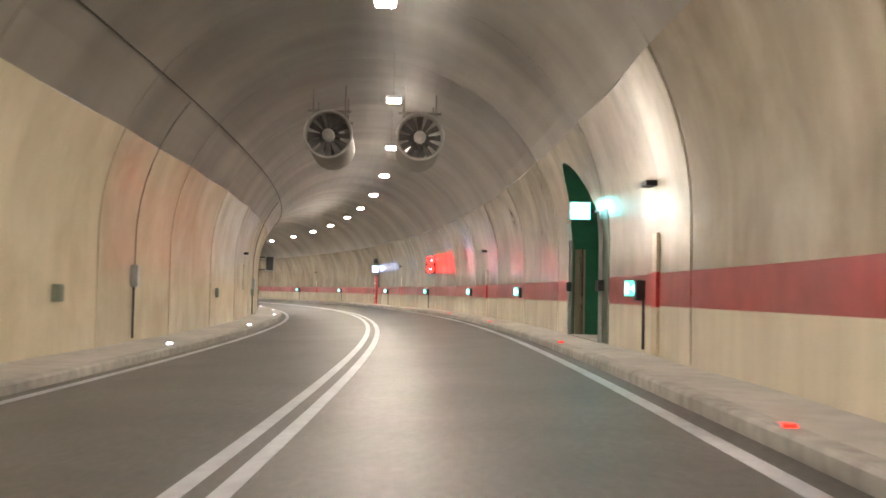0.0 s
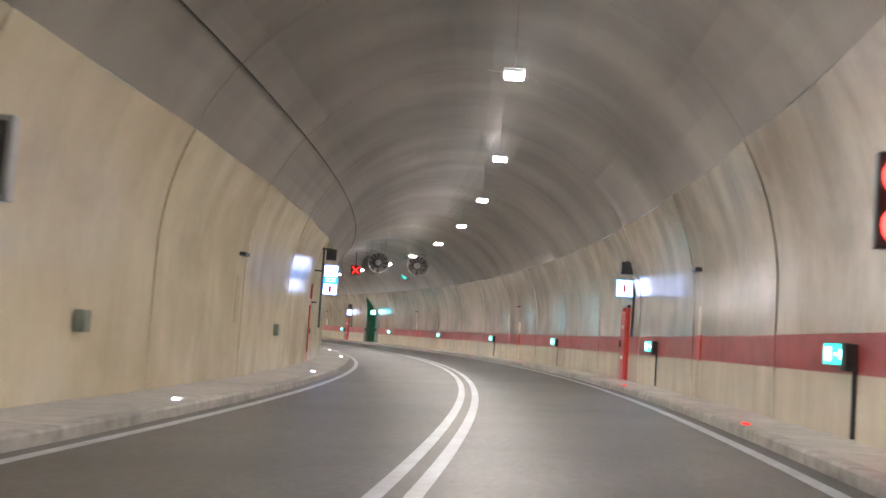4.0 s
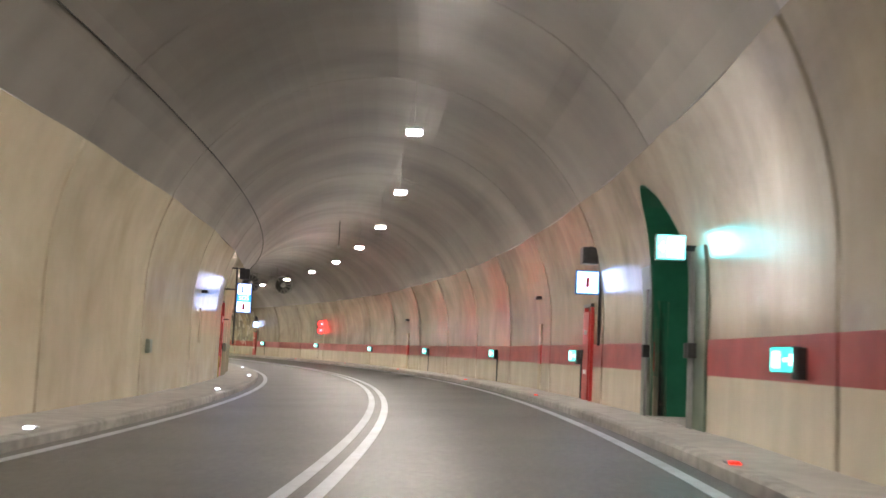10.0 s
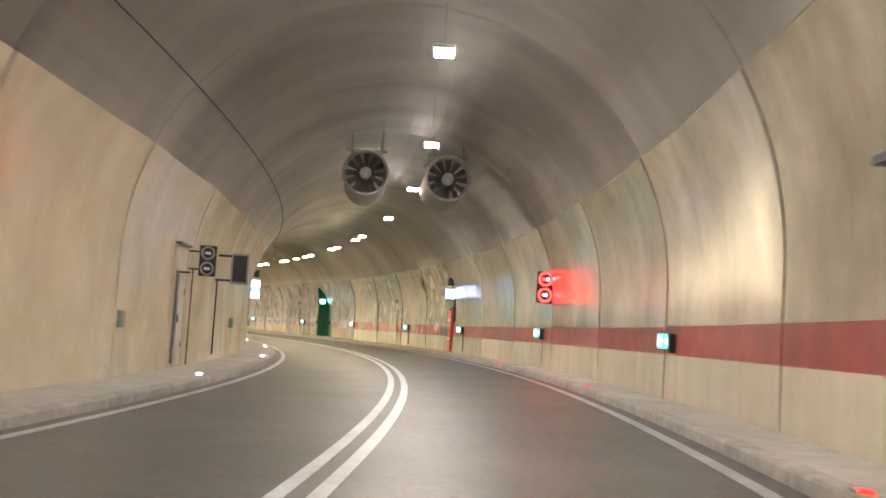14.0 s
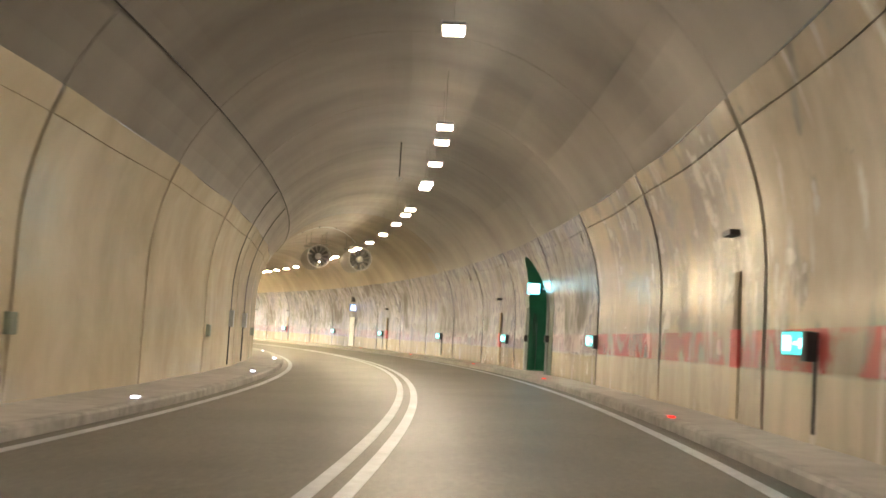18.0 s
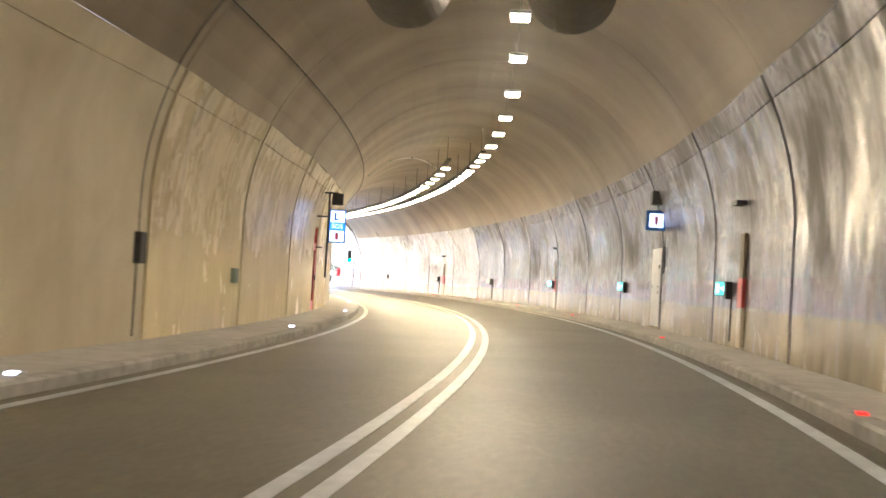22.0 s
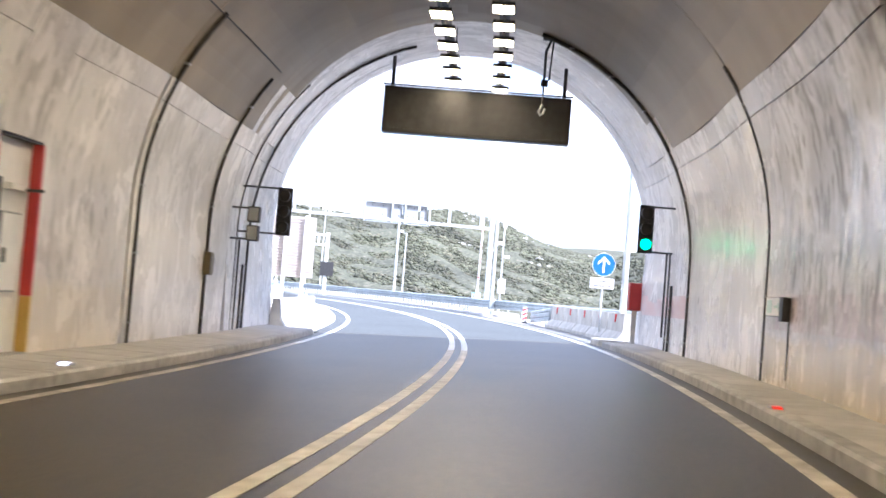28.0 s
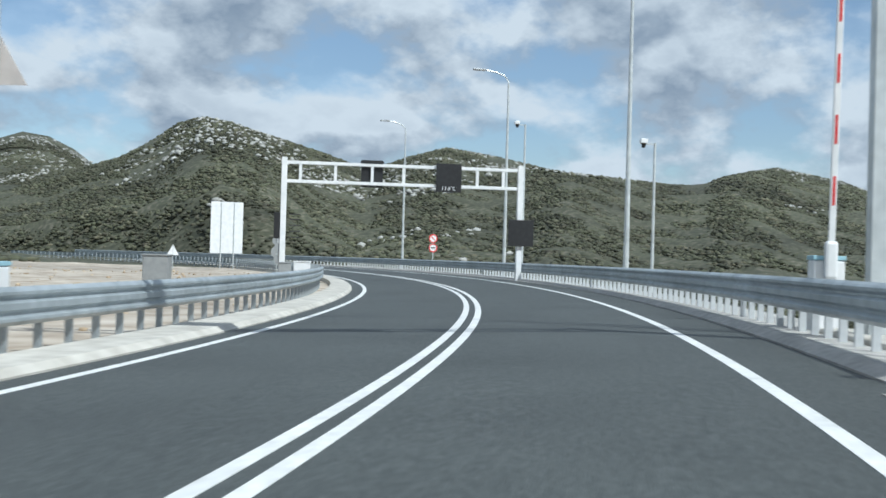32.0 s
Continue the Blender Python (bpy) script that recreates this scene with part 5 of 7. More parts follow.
def hook(s, u):
    """A jointed bracket that hangs from the vault with a bent foot."""
    top = ZC + math.sqrt(RT ** 2 - (u - UC) ** 2)
    t = thing("hanging_bracket", at(s, u, 0), "dark jointed steel bracket hanging from the vault before the message board", "bracket")
    part("plate", box(-0.14, 0.14, -0.06, 0.06, top - 0.05, top + 0.03, 0.01), M["dark_metal"], t)
    part("rod", bent_tube([(0.05, 0, top - 0.03), (-0.06, 0, top - 0.3), (-0.06, 0, 5.95)], 0.028, 8), M["dark_metal"], t)
    part("rod", bent_tube([(0.09, 0, top - 0.03), (0.05, 0, 5.98), (-0.05, 0, 5.9)], 0.022, 8), M["dark_metal"], t)
    part("clamp", box(-0.12, 0.03, -0.05, 0.05, 5.82, 5.97, 0.012), M["dark_metal"], t)
    part("stem", bent_tube([(-0.06, 0, 5.84), (-0.06, 0, 5.42)], 0.02, 8), M["dark_metal"], t)
    part("foot", bent_tube([(-0.06, 0, 5.43), (-0.1, 0, 5.33), (-0.13, -0.02, 5.26), (-0.09, -0.06, 5.19), (-0.03, -0.06, 5.24), (0.0, -0.02, 5.33)], 0.028, 8), M["galv"], t, "bare bright metal hook")


hook(429.9, 1.46)


def traffic_light(s, u, z, side, lit):
    lab = "black three-aspect traffic light showing green" if lit else "black three-aspect traffic light seen from behind, unlit"
    t = thing("traffic_light", at(s, u, z), lab, "traffic light", "traffic lights at the portal")
    part("backboard", box(-0.16, 0.16, 0.0, 0.12, -0.53, 0.53, 0.02), M["black"], t)
    for k, zz in enumerate((0.34, 0.0, -0.34)):
        vz = part("visor", ring((0, -0.09, zz), 0.125, 0.135, -0.06, 0.09, 20), M["black"], t)
        part("lens", disc((0, -0.008, zz), 0.115, 0.02), M["led_green"] if lit and k == 2 else M["dark_metal"], vz, "glowing green lens" if lit and k == 2 else "dark lens")
    reach = 0.62 if lit else 0.98
    for zz in (-0.50, 0.50):
        part("bracket", box(min(0, side * reach), max(0, side * reach), 0.03, 0.08, zz - 0.02, zz + 0.02), M["dark_metal"], t)
    if lit:
        part("conduit", box(side * 0.50 - 0.02, side * 0.50 + 0.02, 0.04, 0.08, -2.35, -0.5), M["dark_metal"], t)


traffic_light(430.6, 3.93, 2.98, 1, True)
traffic_light(430.3, -4.04, 2.72, -1, False)


def call_niche(s0, s1):
    """An open recess in the inner wall with a red reveal."""
    sc, ud, zt = (s0 + s1) / 2, wall_u(1.2, -1), NICHE_TOP
    root = structure(new("call_niche"), "open emergency call recess with red reveals and a pale back in the inner wall", "niche")
    inner = arc_points(zt, Z_CEIL[-1], -1)
    outer = [(u - 0.25, z) for u, z in arc_points(zt, Z_CEIL[-1], -1, 0.6)[::-1]]
    sweep("lintel_panel", inner + outer, s0 + 0.002, s1 - 0.002, wall_material(sc, -1), 0.6, root, v0=zt)
    back = ud - 0.14
    sweep("back_panel", [(back, 0.0), (back, zt + 0.05), (back - 0.08, zt + 0.05), (back - 0.08, 0.0)], s0 - 0.05, s1 + 0.05, M["white_paint"], 0.6, root, label="pale back wall")
    sweep("soffit", [(ud - 0.01, zt - 0.03), (back, zt - 0.03), (back, zt + 0.03), (ud - 0.01, zt + 0.03)], s0, s1, M["dark_metal"], 0.6, root)
    sweep("niche_floor", [(ud + 0.05, -0.02), (ud + 0.05, 0.04), (back, 0.04), (back, -0.02)], s0, s1, M["walkway"], 0.6, root)
    for a, b in ((s0 - 0.03, s0 + 0.025), (s1 - 0.025, s1 + 0.03)):
        sweep("lower_reveal", [(ud + 0.008, 0.0), (ud + 0.008, 0.75), (back, 0.75), (back, 0.0)], a, b, M["niche_yellow"], 0.6, root, label="ochre painted reveal")
        sweep("reveal", [(ud + 0.008, 0.755), (ud + 0.008, zt - 0.03), (back, zt - 0.03), (back, 0.755)], a, b, M["red_paint"], 0.6, root, label="red painted reveal")
    d = thing("call_cabinet", at(sc, back, 0.04), "slim grey call cabinet with dark post inside a wall recess", "call cabinet", "call cabinets")
    part("post", box(0.02, 0.07, -0.34, -0.28, 0.0, 2.15), M["dark_metal"], d)
    part("case", box(0.0, 0.07, -0.22, 0.30, 0.75, 1.75, 0.012), M["grey_metal"], d)
    dr = part("door", box(0.071, 0.085, -0.20, 0.28, 0.78, 1.72), M["white_paint"], d, "white cabinet door")
    part("handle", box(0.086, 0.115, -0.16, -0.12, 1.12, 1.30), M["dark_metal"], dr)
    part("lamp", box(0.0, 0.12, -0.12, 0.25, 2.02, 2.10, 0.01), M["white_paint"], d, "small pale lamp")
    part("lamp_bracket", box(0.0, 0.34, 0.26, 0.29, 2.02, 2.06), M["dark_metal"], d)


def niche_door(s0, s1):
    """A red-framed glazed door closing a call recess."""
    ud = wall_u(1.2, -1)
    hw = (s1 - s0) / 2 - 0.04
    d = thing("niche_door", at((s0 + s1) / 2, ud - 0.03, 0.05), "red-framed glazed door of an emergency call recess", "niche door", "call niche doors")
    for a, b in ((-hw, -hw + 0.24), (hw - 0.24, hw)):
        part("stile", box(-0.025, 0.03, a, b, 0.0, 2.15, 0.006), M["red_paint"], d)
    part("top_rail", box(-0.025, 0.03, -hw + 0.242, hw - 0.242, 1.92, 2.15, 0.006), M["red_paint"], d)
    part("bottom_rail", box(-0.025, 0.03, -hw + 0.242, hw - 0.242, 0.0, 0.30, 0.006), M["red_paint"], d)
    part("pane", box(-0.006, 0.006, -hw + 0.242, hw - 0.242, 0.302, 1.918), M["pane_grey"], d, "dusty grey glass")
    part("handle", box(0.031, 0.07, hw - 0.16, hw - 0.12, 0.95, 1.12, 0.006), M["dark_metal"], d)


M["pane_grey"] = material("dusty_glass", [(0.16, 0.16, 0.15), (0.24, 0.24, 0.225)], 2, 0.18, big=0.15, big_scale=1.0)
for q in NICHES:
    call_niche(*q)
for q in NICHES[:4]:
    niche_door(*q)


def joint_hose(s, side, z0, z1, r, cabinet=None):
    """A dark hose that follows the lining up a joint."""
    ud = wall_u(1.0, side)
    t = thing("joint_hose", at(s, ud, 0), "dark rubber hose fixed upright along the tunnel wall", "hose", "hoses at the portal")
    zz = [z0 + (min(z1, ZC) - z0) * i / 6 for i in range(7)]
    if z1 > ZC:
        top = math.asin((z1 - ZC) / RT)
        n = max(2, round(top * RT / 0.35))
        zz += [ZC + RT * math.sin(top * i / n) for i in range(1, n + 1)]
    pts = [(wall_u(z, side) - side * r * 0.6 - ud, z - (r * 0.8 if z > 6 else 0)) for z in zz]
    bm = bmesh.new()
    bent_tube([(x, 0, z) for x, z in pts], r, 8, bm)
    part("hose", bm, M["cable"], t)
    for x, z in pts[1:-1:3]:
        part("clip", box(x - r - 0.012, x + r + 0.012, -r - 0.012, r + 0.012, z - 0.015, z + 0.015), M["grey_metal"], t)
    if cabinet:
        x0, x1 = sorted((-side * 0.14, 0.0))
        part("box", box(x0, x1, -0.13, 0.13, cabinet - 0.23, cabinet + 0.23, 0.02), M["box_brown"], t, "brown junction box")
        part("lid", box(*sorted((-side * 0.141, -side * 0.152)), -0.11, 0.11, cabinet - 0.20, cabinet + 0.20), M["box_brown"], t, "brown lid")


M["box_brown"] = material("brown_enamel", [(0.11, 0.085, 0.04), (0.16, 0.125, 0.06)], 4, 0.5, big=0.15, big_scale=1.0)
joint_hose(429.7, 1, 0.25, 6.93, 0.045)
joint_hose(423.2, 1, 0.25, 5.0, 0.03)
joint_hose(432.15, 1, 0.25, 2.55, 0.022)
joint_hose(431.75, 1, 0.25, 1.8, 0.03)
joint_hose(423.5, -1, -0.02, 5.4, 0.045)
joint_hose(427.95, -1, -0.02, 5.2, 0.035, 1.43)
joint_hose(430.55, -1, -0.02, 5.6, 0.02)
joint_hose(430.9, -1, -0.02, 2.05, 0.026)
joint_hose(431.5, -1, -0.02, 1.5, 0.026)
joint_hose(431.9, -1, -0.02, 6.95, 0.03)


def twin_lamp(s, u, z):
    t = thing("twin_flasher", at(s, u, z), "pair of square grey signal lamps on a wall bracket", "signal lamp")
    for k in (-0.2, 0.2):
        h = part("housing", box(-0.13, 0.13, 0.0, 0.22, k - 0.17, k + 0.17, 0.03), M["dark_metal"], t)
        part("lens", box(-0.10, 0.10, -0.012, 0.002, k - 0.14, k + 0.14), M["grey_metal"], h, "pale lens seen at an angle")
    for k in (-0.33, 0.33):
        part("bracket", box(-0.48, -0.05, 0.08, 0.12, k - 0.02, k + 0.02), M["dark_metal"], t)


twin_lamp(429.45, -4.53, 2.36)

# the lining's open end
n = 40
arc = [math.pi * i / n for i in range(n + 1)]
sec_in = [(UC + RT, 0.02)] + [(UC + RT * math.cos(a), ZC + RT * math.sin(a)) for a in arc] + [(UC - RT, 0.02)]
sec_out = [(UC + RT + 0.55, 0.02)] + [(UC + (RT + 0.55) * math.cos(a), ZC + (RT + 0.55) * math.sin(a)) for a in arc] + [(UC - RT - 0.55, 0.02)]
ob = sweep("portal_ring", sec_in + sec_out[::-1], PORTAL + 0.01, PORTAL + 0.7, M["wall_grey"], 0.4)
for v in ob.data.vertices:   # lean the ring back like the lining's end
    p = v.co.copy()
    back_ = RAKE_FOOT - RAKE * p.z - (PORTAL + 0.7)
    h = float(np.interp(PORTAL, SG, HD))
    v.co = p + Vector((-math.sin(h), math.cos(h), 0)) * back_
structure(ob, "pale grey concrete end ring of the tunnel portal", "portal")
ob = sweep("portal_shell", [(u * 1.002, z) for u, z in sec_out] + [(UC + (RT + 0.9) * math.cos(a), ZC + (RT + 0.9) * math.sin(a)) for a in arc[::-1]], PORTAL - 10, PORTAL, M["wall_grey"], 2, rake=0.3)
structure(ob, "concrete outer shell of the tunnel portal", "portal")

# ================================================================ outside
OUT0 = PORTAL + 0.71


def guard_profile(u, z, side):
    """A W-beam's section; side: the way it faces the traffic."""
    f = -side
    pts = [(0.0, 0.0), (0.045, 0.03), (0.075, 0.06), (0.075, 0.10), (0.02, 0.14), (0.02, 0.17), (0.075, 0.21), (0.075, 0.29), (0.02, 0.33), (0.02, 0.36), (0.075, 0.40), (0.075, 0.44), (0.045, 0.47), (0.0, 0.50)]
    inner = [(u + f * x, z + y) for x, y in pts]
    return inner + [(u + f * (x - 0.014), z + y) for x, y in pts[::-1]]


def guard_rail(s0, s1, u, side, label, beams=(0.40,), step=1.0, mat_post="galv", shift=None, block=True):
    root = thing("guard_rail", at(s0, u, zr(u)), label, "guard rail", "guard rails")
    inv = root.matrix_basis.inverted()
    L = 4.0
    for k, hb in enumerate(beams):
        s = s0
        while s < s1 - 0.1:
            e = min(s + L, s1)
            ob = sweep("beam", guard_profile(u, zr(u) + hb, side), s, min(e + 0.06, s1), M["galv_dark"], 1.0, shift=shift)
            ob.data.transform(inv)
            ob.parent = root
            s = e
    s = s0 + 0.3
    bm = box(-0.05, 0.05, -0.035, 0.035, -0.9, beams[-1] + 0.49)
    me = bpy.data.meshes.new("post")
    bm.to_mesh(me)
    bm.free()
    me.materials.append(M[mat_post])
    bm = box(min(0.05, 0.13), 0.13, -0.03, 0.03, beams[0] + 0.16, beams[0] + 0.34)
    mb = bpy.data.meshes.new("spacer")
    bm.to_mesh(mb)
    bm.free()
    mb.materials.append(M["galv_dark"])
    while s < s1:
        du = shift(s) if shift else 0.0
        o = new("post", me)
        o.parent = root
        o.matrix_basis = inv @ at(s, u + du + side * 0.13, zr(u))
        o = new("spacer", mb)
        o.parent = root
        o.matrix_basis = inv @ at(s, u + du + side * 0.13, zr(u), 180 if side > 0 else 0)
        s += step
    return root


def flare(s):
    """The outer rail swings in from the lay-by to the road's edge."""
    q = min(1.0, max(0.0, (466.9 - s) / 13.0))
    return 4.2 * q * q * (3 - 2 * q)


guard_rail(449.6, 560.0, -5.35, -1, "galvanised steel guard rail on posts along the inner road edge", step=1.0, mat_post="galv_dark")
guard_rail(466.5, 560.0, 5.15, 1, "galvanised guard rail with pale posts along the outer road edge", step=0.72, mat_post="post_white")
guard_rail(438.0, 466.4, 5.3, 1, "galvanised guard rail swinging round behind the lay-by", step=1.4, mat_post="galv_dark", shift=flare)
guard_rail(560.0, 640.0, 5.15, 1, "far galvanised guard rail on pale posts along the bend", step=1.0, mat_post="post_white")
guard_rail(560.0, 640.0, -5.35, -1, "far galvanised guard rail on posts along the bend", step=1.4, mat_post="galv_dark")

# verge strips
for (s0, s1, u0, u1, mat, name, lab) in (
        (OUT0, 449.5, -3.99, -5.2, "concrete_new", "verge_inner", "pale concrete gutter strip along the inner road edge"),
        (449.5, END, -4.02, -4.95, "concrete_new", "verge_inner", "pale concrete kerb strip under the inner guard rail"),
        (465.4, END, 4.62, 6.3, "kerb", "verge_outer", "concrete kerb strip under the outer guard rail")):
    h0, h1 = 0.02, 0.10
    pr_ = [(u0, zr(u0) - 0.3), (u0, zr(u0) + h0), (u0 + (u1 - u0) * 0.12, zr(u0) + h1), (u1, zr(u0) + h1), (u1, zr(u0) - 0.6)]
    structure(sweep(name, pr_, s0, s1, M[mat], 1.5), lab, "kerb")
M["apron"] = material("dusty_concrete", [(0.10, 0.102, 0.098), (0.155, 0.155, 0.148), (0.215, 0.213, 0.20)], 1.6, 0.85, bump=0.2, bump_scale=20, big=0.2, big_scale=0.5, detail=8)


def ragged(s):
    """The worn edge of the dusty strip beside the edge line."""
    return 0.05 * noise.noise(Vector((s * 0.7, 3.1, 0))) + 0.05 * noise.noise(Vector((s * 2.3, 8.0, 0))) + max(0.0, s - 462.5) * 0.22


structure(sweep("dusty_strip", [(3.78, zr(3.78) - 0.1), (3.78, zr(3.78) + 0.005), (4.37, zr(4.37) + 0.005), (4.37, zr(4.37) - 0.1)], PORTAL + 2.2, 465.3, M["apron"], 0.5, shift=ragged),
          "ragged strip of dusty grey concrete beside the edge line", "pavement")
M["lay_by"] = material("pale_lay_by_concrete", [(0.215, 0.208, 0.188), (0.30, 0.29, 0.262), (0.37, 0.36, 0.325)], 1.4, 0.85, bump=0.2, bump_scale=20, big=0.16, big_scale=0.4, detail=8)
structure(sweep("lay_by", [(4.34, zr(4.34) - 0.2), (4.34, zr(4.34) + 0.010), (9.6, zr(4.6) + 0.03), (9.6, zr(4.6) - 0.5)], PORTAL + 0.8, 465.4, M["lay_by"], 1.5),
          "bare concrete lay-by surface beside the road", "pavement")


# ---------------------------------------------------------------- concrete barriers
def barrier(s, u, side, length, label, marker):
    t = thing("concrete_barrier", at(s + length / 2, u, zr(u)), label, "concrete barrier", "concrete barriers")
    pts = [(-0.32, 0), (0.32, 0), (0.32, 0.10), (0.14, 0.34), (0.10, 0.88), (-0.10, 0.88), (-0.14, 0.34), (-0.32, 0.10)]
    bm = prism(pts, -length / 2 + 0.012, length / 2 - 0.012)
    bmesh.ops.bevel(bm, geom=[e for e in bm.edges if abs(e.verts[0].co.z - 0.88) < 1e-4 and abs(e.verts[1].co.z - 0.88) < 1e-4], offset=0.015, segments=2, affect="EDGES")
    part("body", bm, M["concrete_new"], t)
    x = -side * 0.128
    if marker:
        part("reflector", box(x - 0.02, x + 0.02, -0.05, 0.05, 0.60, 0.84), M["red_sign"], t, "red reflector strip")
    else:
        part("marker", box(x - 0.012, x + 0.012, -0.025, 0.025, 0.62, 0.84), M["white_paint"], t, "pale marker strip")


s = OUT0 + 0.1
while s < 448.5:
    barrier(s, -4.95, -1, 1.85, "pale precast concrete safety barrier by the inner road edge", False)
    s += 1.85
s = 437.6
for k in range(5):
    barrier(s, 4.87, 1, 2.7, "grey precast concrete safety barrier with red reflectors", True)
    s += 2.7
ob = thing("guard_rail_end", at(450.9, 4.70, zr(4.7) - 0.02), "short dark guard rail end piece bolted to a barrier", "guard rail")
bm = prism([(0, 0.3), (-0.06, 0.34), (-0.06, 0.42), (-0.02, 0.46), (-0.06, 0.50), (-0.06, 0.62), (-0.02, 0.66), (-0.06, 0.70), (-0.06, 0.78), (0, 0.82), (0.015, 0.82), (0.015, 0.3)], 0, 5.3)
for v in bm.verts:
    v.co.z -= 0.045 * v.co.y
    v.co.x += 0.03 * v.co.y
part("beam", bm, M["galv_dark"], ob)
for y in (1.4, 2.9, 4.4):
    part("post", box(0.02 + 0.03 * y, 0.10 + 0.03 * y, y - 0.04, y + 0.04, -0.05, 0.72 - 0.045 * y), M["galv_dark"], ob)
t = thing("hazard_marker", at(455.85, 4.56, zr(4.56)), "red and white striped hazard plate on a rubber foot", "hazard marker")
part("plate", box(-0.10, 0.10, -0.015, 0.015, 0.055, 0.72, 0.004), M["white_paint"], t)
for k in range(3):
    z = 0.12 + k * 0.20
    part("stripe", prism([(-0.098, z), (0.098, z + 0.10), (0.098, z + 0.19), (-0.098, z + 0.09)], -0.019, -0.0155), M["red_sign"], t, "red diagonal stripe")
part("foot", box(-0.12, 0.12, -0.12, 0.12, 0, 0.06, 0.02), M["black"], t)

# end of the outer walkway, red box, blue sign
t = thing("walkway_end", at(PORTAL + 1.3, 4.35, zr(4.35)), "rounded whitewashed concrete nose at the end of the walkway", "kerb end")
part("nose", box(-0.55, 0.5, -0.55, 0.9, -0.1, 0.16, 0.07), M["concrete_new"], t)
t = thing("fire_box", at(435.75, 4.66, zr(4.66)), "red fire equipment box on a grey post at the portal", "fire box")
part("post", box(-0.06, 0.06, -0.05, 0.05, 0.0, 1.0), M["concrete_new"], t)
part("case", box(-0.18, 0.18, -0.12, 0.12, 1.0, 1.73, 0.012), M["red_paint"], t)
part("door", box(-0.16, 0.16, -0.132, -0.121, 1.02, 1.71), M["red_paint"], t)
t = thing("traffic_sign", at(441.0, 4.64, zr(4.64)), "round blue sign with white upward arrow above a small white plate", "traffic sign")
part("post", tube((0, 0.03, 0), (0, 0.03, 2.75), 0.035), M["galv"], t)
part("disc", disc((0, 0, 2.36), 0.37, 0.02, 36), M["blue_sign"], t)
part("rim", ring((0, -0.012, 2.36), 0.355, 0.37, -0.004, 0.002, 36), M["white_paint"], t)
bm = box(-0.035, 0.035, -0.018, -0.0105, 2.10, 2.56)
prism([(0, 2.63), (-0.19, 2.44), (-0.19, 2.35), (0, 2.53), (0.19, 2.35), (0.19, 2.44)], -0.0195, -0.0105, bm)
part("arrow", bm, M["white_paint"], t, "white arrow")
pl = part("plate", box(-0.40, 0.36, -0.012, 0.012, 1.60, 1.93, 0.006), M["white_paint"], t)
letters("Osim", 0.11, M["black"], pl, -0.02, -0.016, 1.84)
letters("interventnih vozila", 0.085, M["black"], pl, -0.02, -0.016, 1.69)


# ---------------------------------------------------------------- gantries
def beam(t, x0, x1, y, z, h, d, mat, name="chord"):
    part(name, box(x0, x1, y - d / 2, y + d / 2, z - h / 2, z + h / 2, 0.012), mat, t)


def first_gantry():
    t = thing("sign_gantry", at(471.0, 0, 0), "pale galvanised steel sign gantry spanning the road", "gantry", "gantries")
    x0, x1 = -6.9, 5.88
    for x in (x0, x1):
        part("column", box(x - 0.13, x + 0.13, -0.13, 0.13, -0.5, 6.62, 0.015), M["galv"], t)
        part("base_plate", box(x - 0.3, x + 0.3, -0.3, 0.3, -0.25 if x < 0 else 0.22, -0.19 if x < 0 else 0.28), M["galv"], t)
    for z in (6.31, 5.27):
        beam(t, x0 + 0.13, x1 - 0.13, 0, z, 0.16, 0.16, M["galv"])
    for x in (-5.9, -3.85, -1.95, 3.25, 5.2):
        part("strut", box(x - 0.08, x + 0.08, -0.06, 0.06, 5.355, 6.225), M["galv"], t)
    for x, w in ((-1.02, 0.78), (0.04, 0.42), (0.94, 0.48), (1.72, 0.22)):
        sb = part("sign_box", box(x - w, x + w * 0.9, 0.09, 0.20, 5.22, 6.34, 0.01), M["grey_metal"], t, "grey sign box back")
        for dx in (-0.45, 0.35):
            for dz in (5.55, 6.05):
                part("latch", box(x + dx * w - 0.025, x + dx * w + 0.025, 0.075, 0.0895, dz - 0.025, dz + 0.025), M["dark_metal"], sb)
    for x in (-1.83, -0.20, 0.56, 2.05):
        part("bracket", box(x - 0.03, x + 0.03, -0.14, 0.22, 5.09, 6.50), M["galv"], t)
    part("foot_rail", box(-1.85, 2.08, -0.05, 0.02, 5.08, 5.14), M["galv_dark"], t)
    part("sign_plate", prism([(x0 - 0.5, 3.62), (x0 + 0.55, 3.62), (x0 + 0.02, 4.5)], 0.16, 0.18), M["alu_pale"], t, "pale back of a triangular sign")
    part("sign_bracket", box(x0 - 0.03, x0 + 0.03, 0.12, 0.162, 3.7, 4.2), M["galv"], t)
    for x in (-2.7, -2.5, -3.0):
        part("bolt", box(x - 0.03, x + 0.03, -0.1, -0.08, 6.35, 6.39), M["dark_metal"], t)


first_gantry()


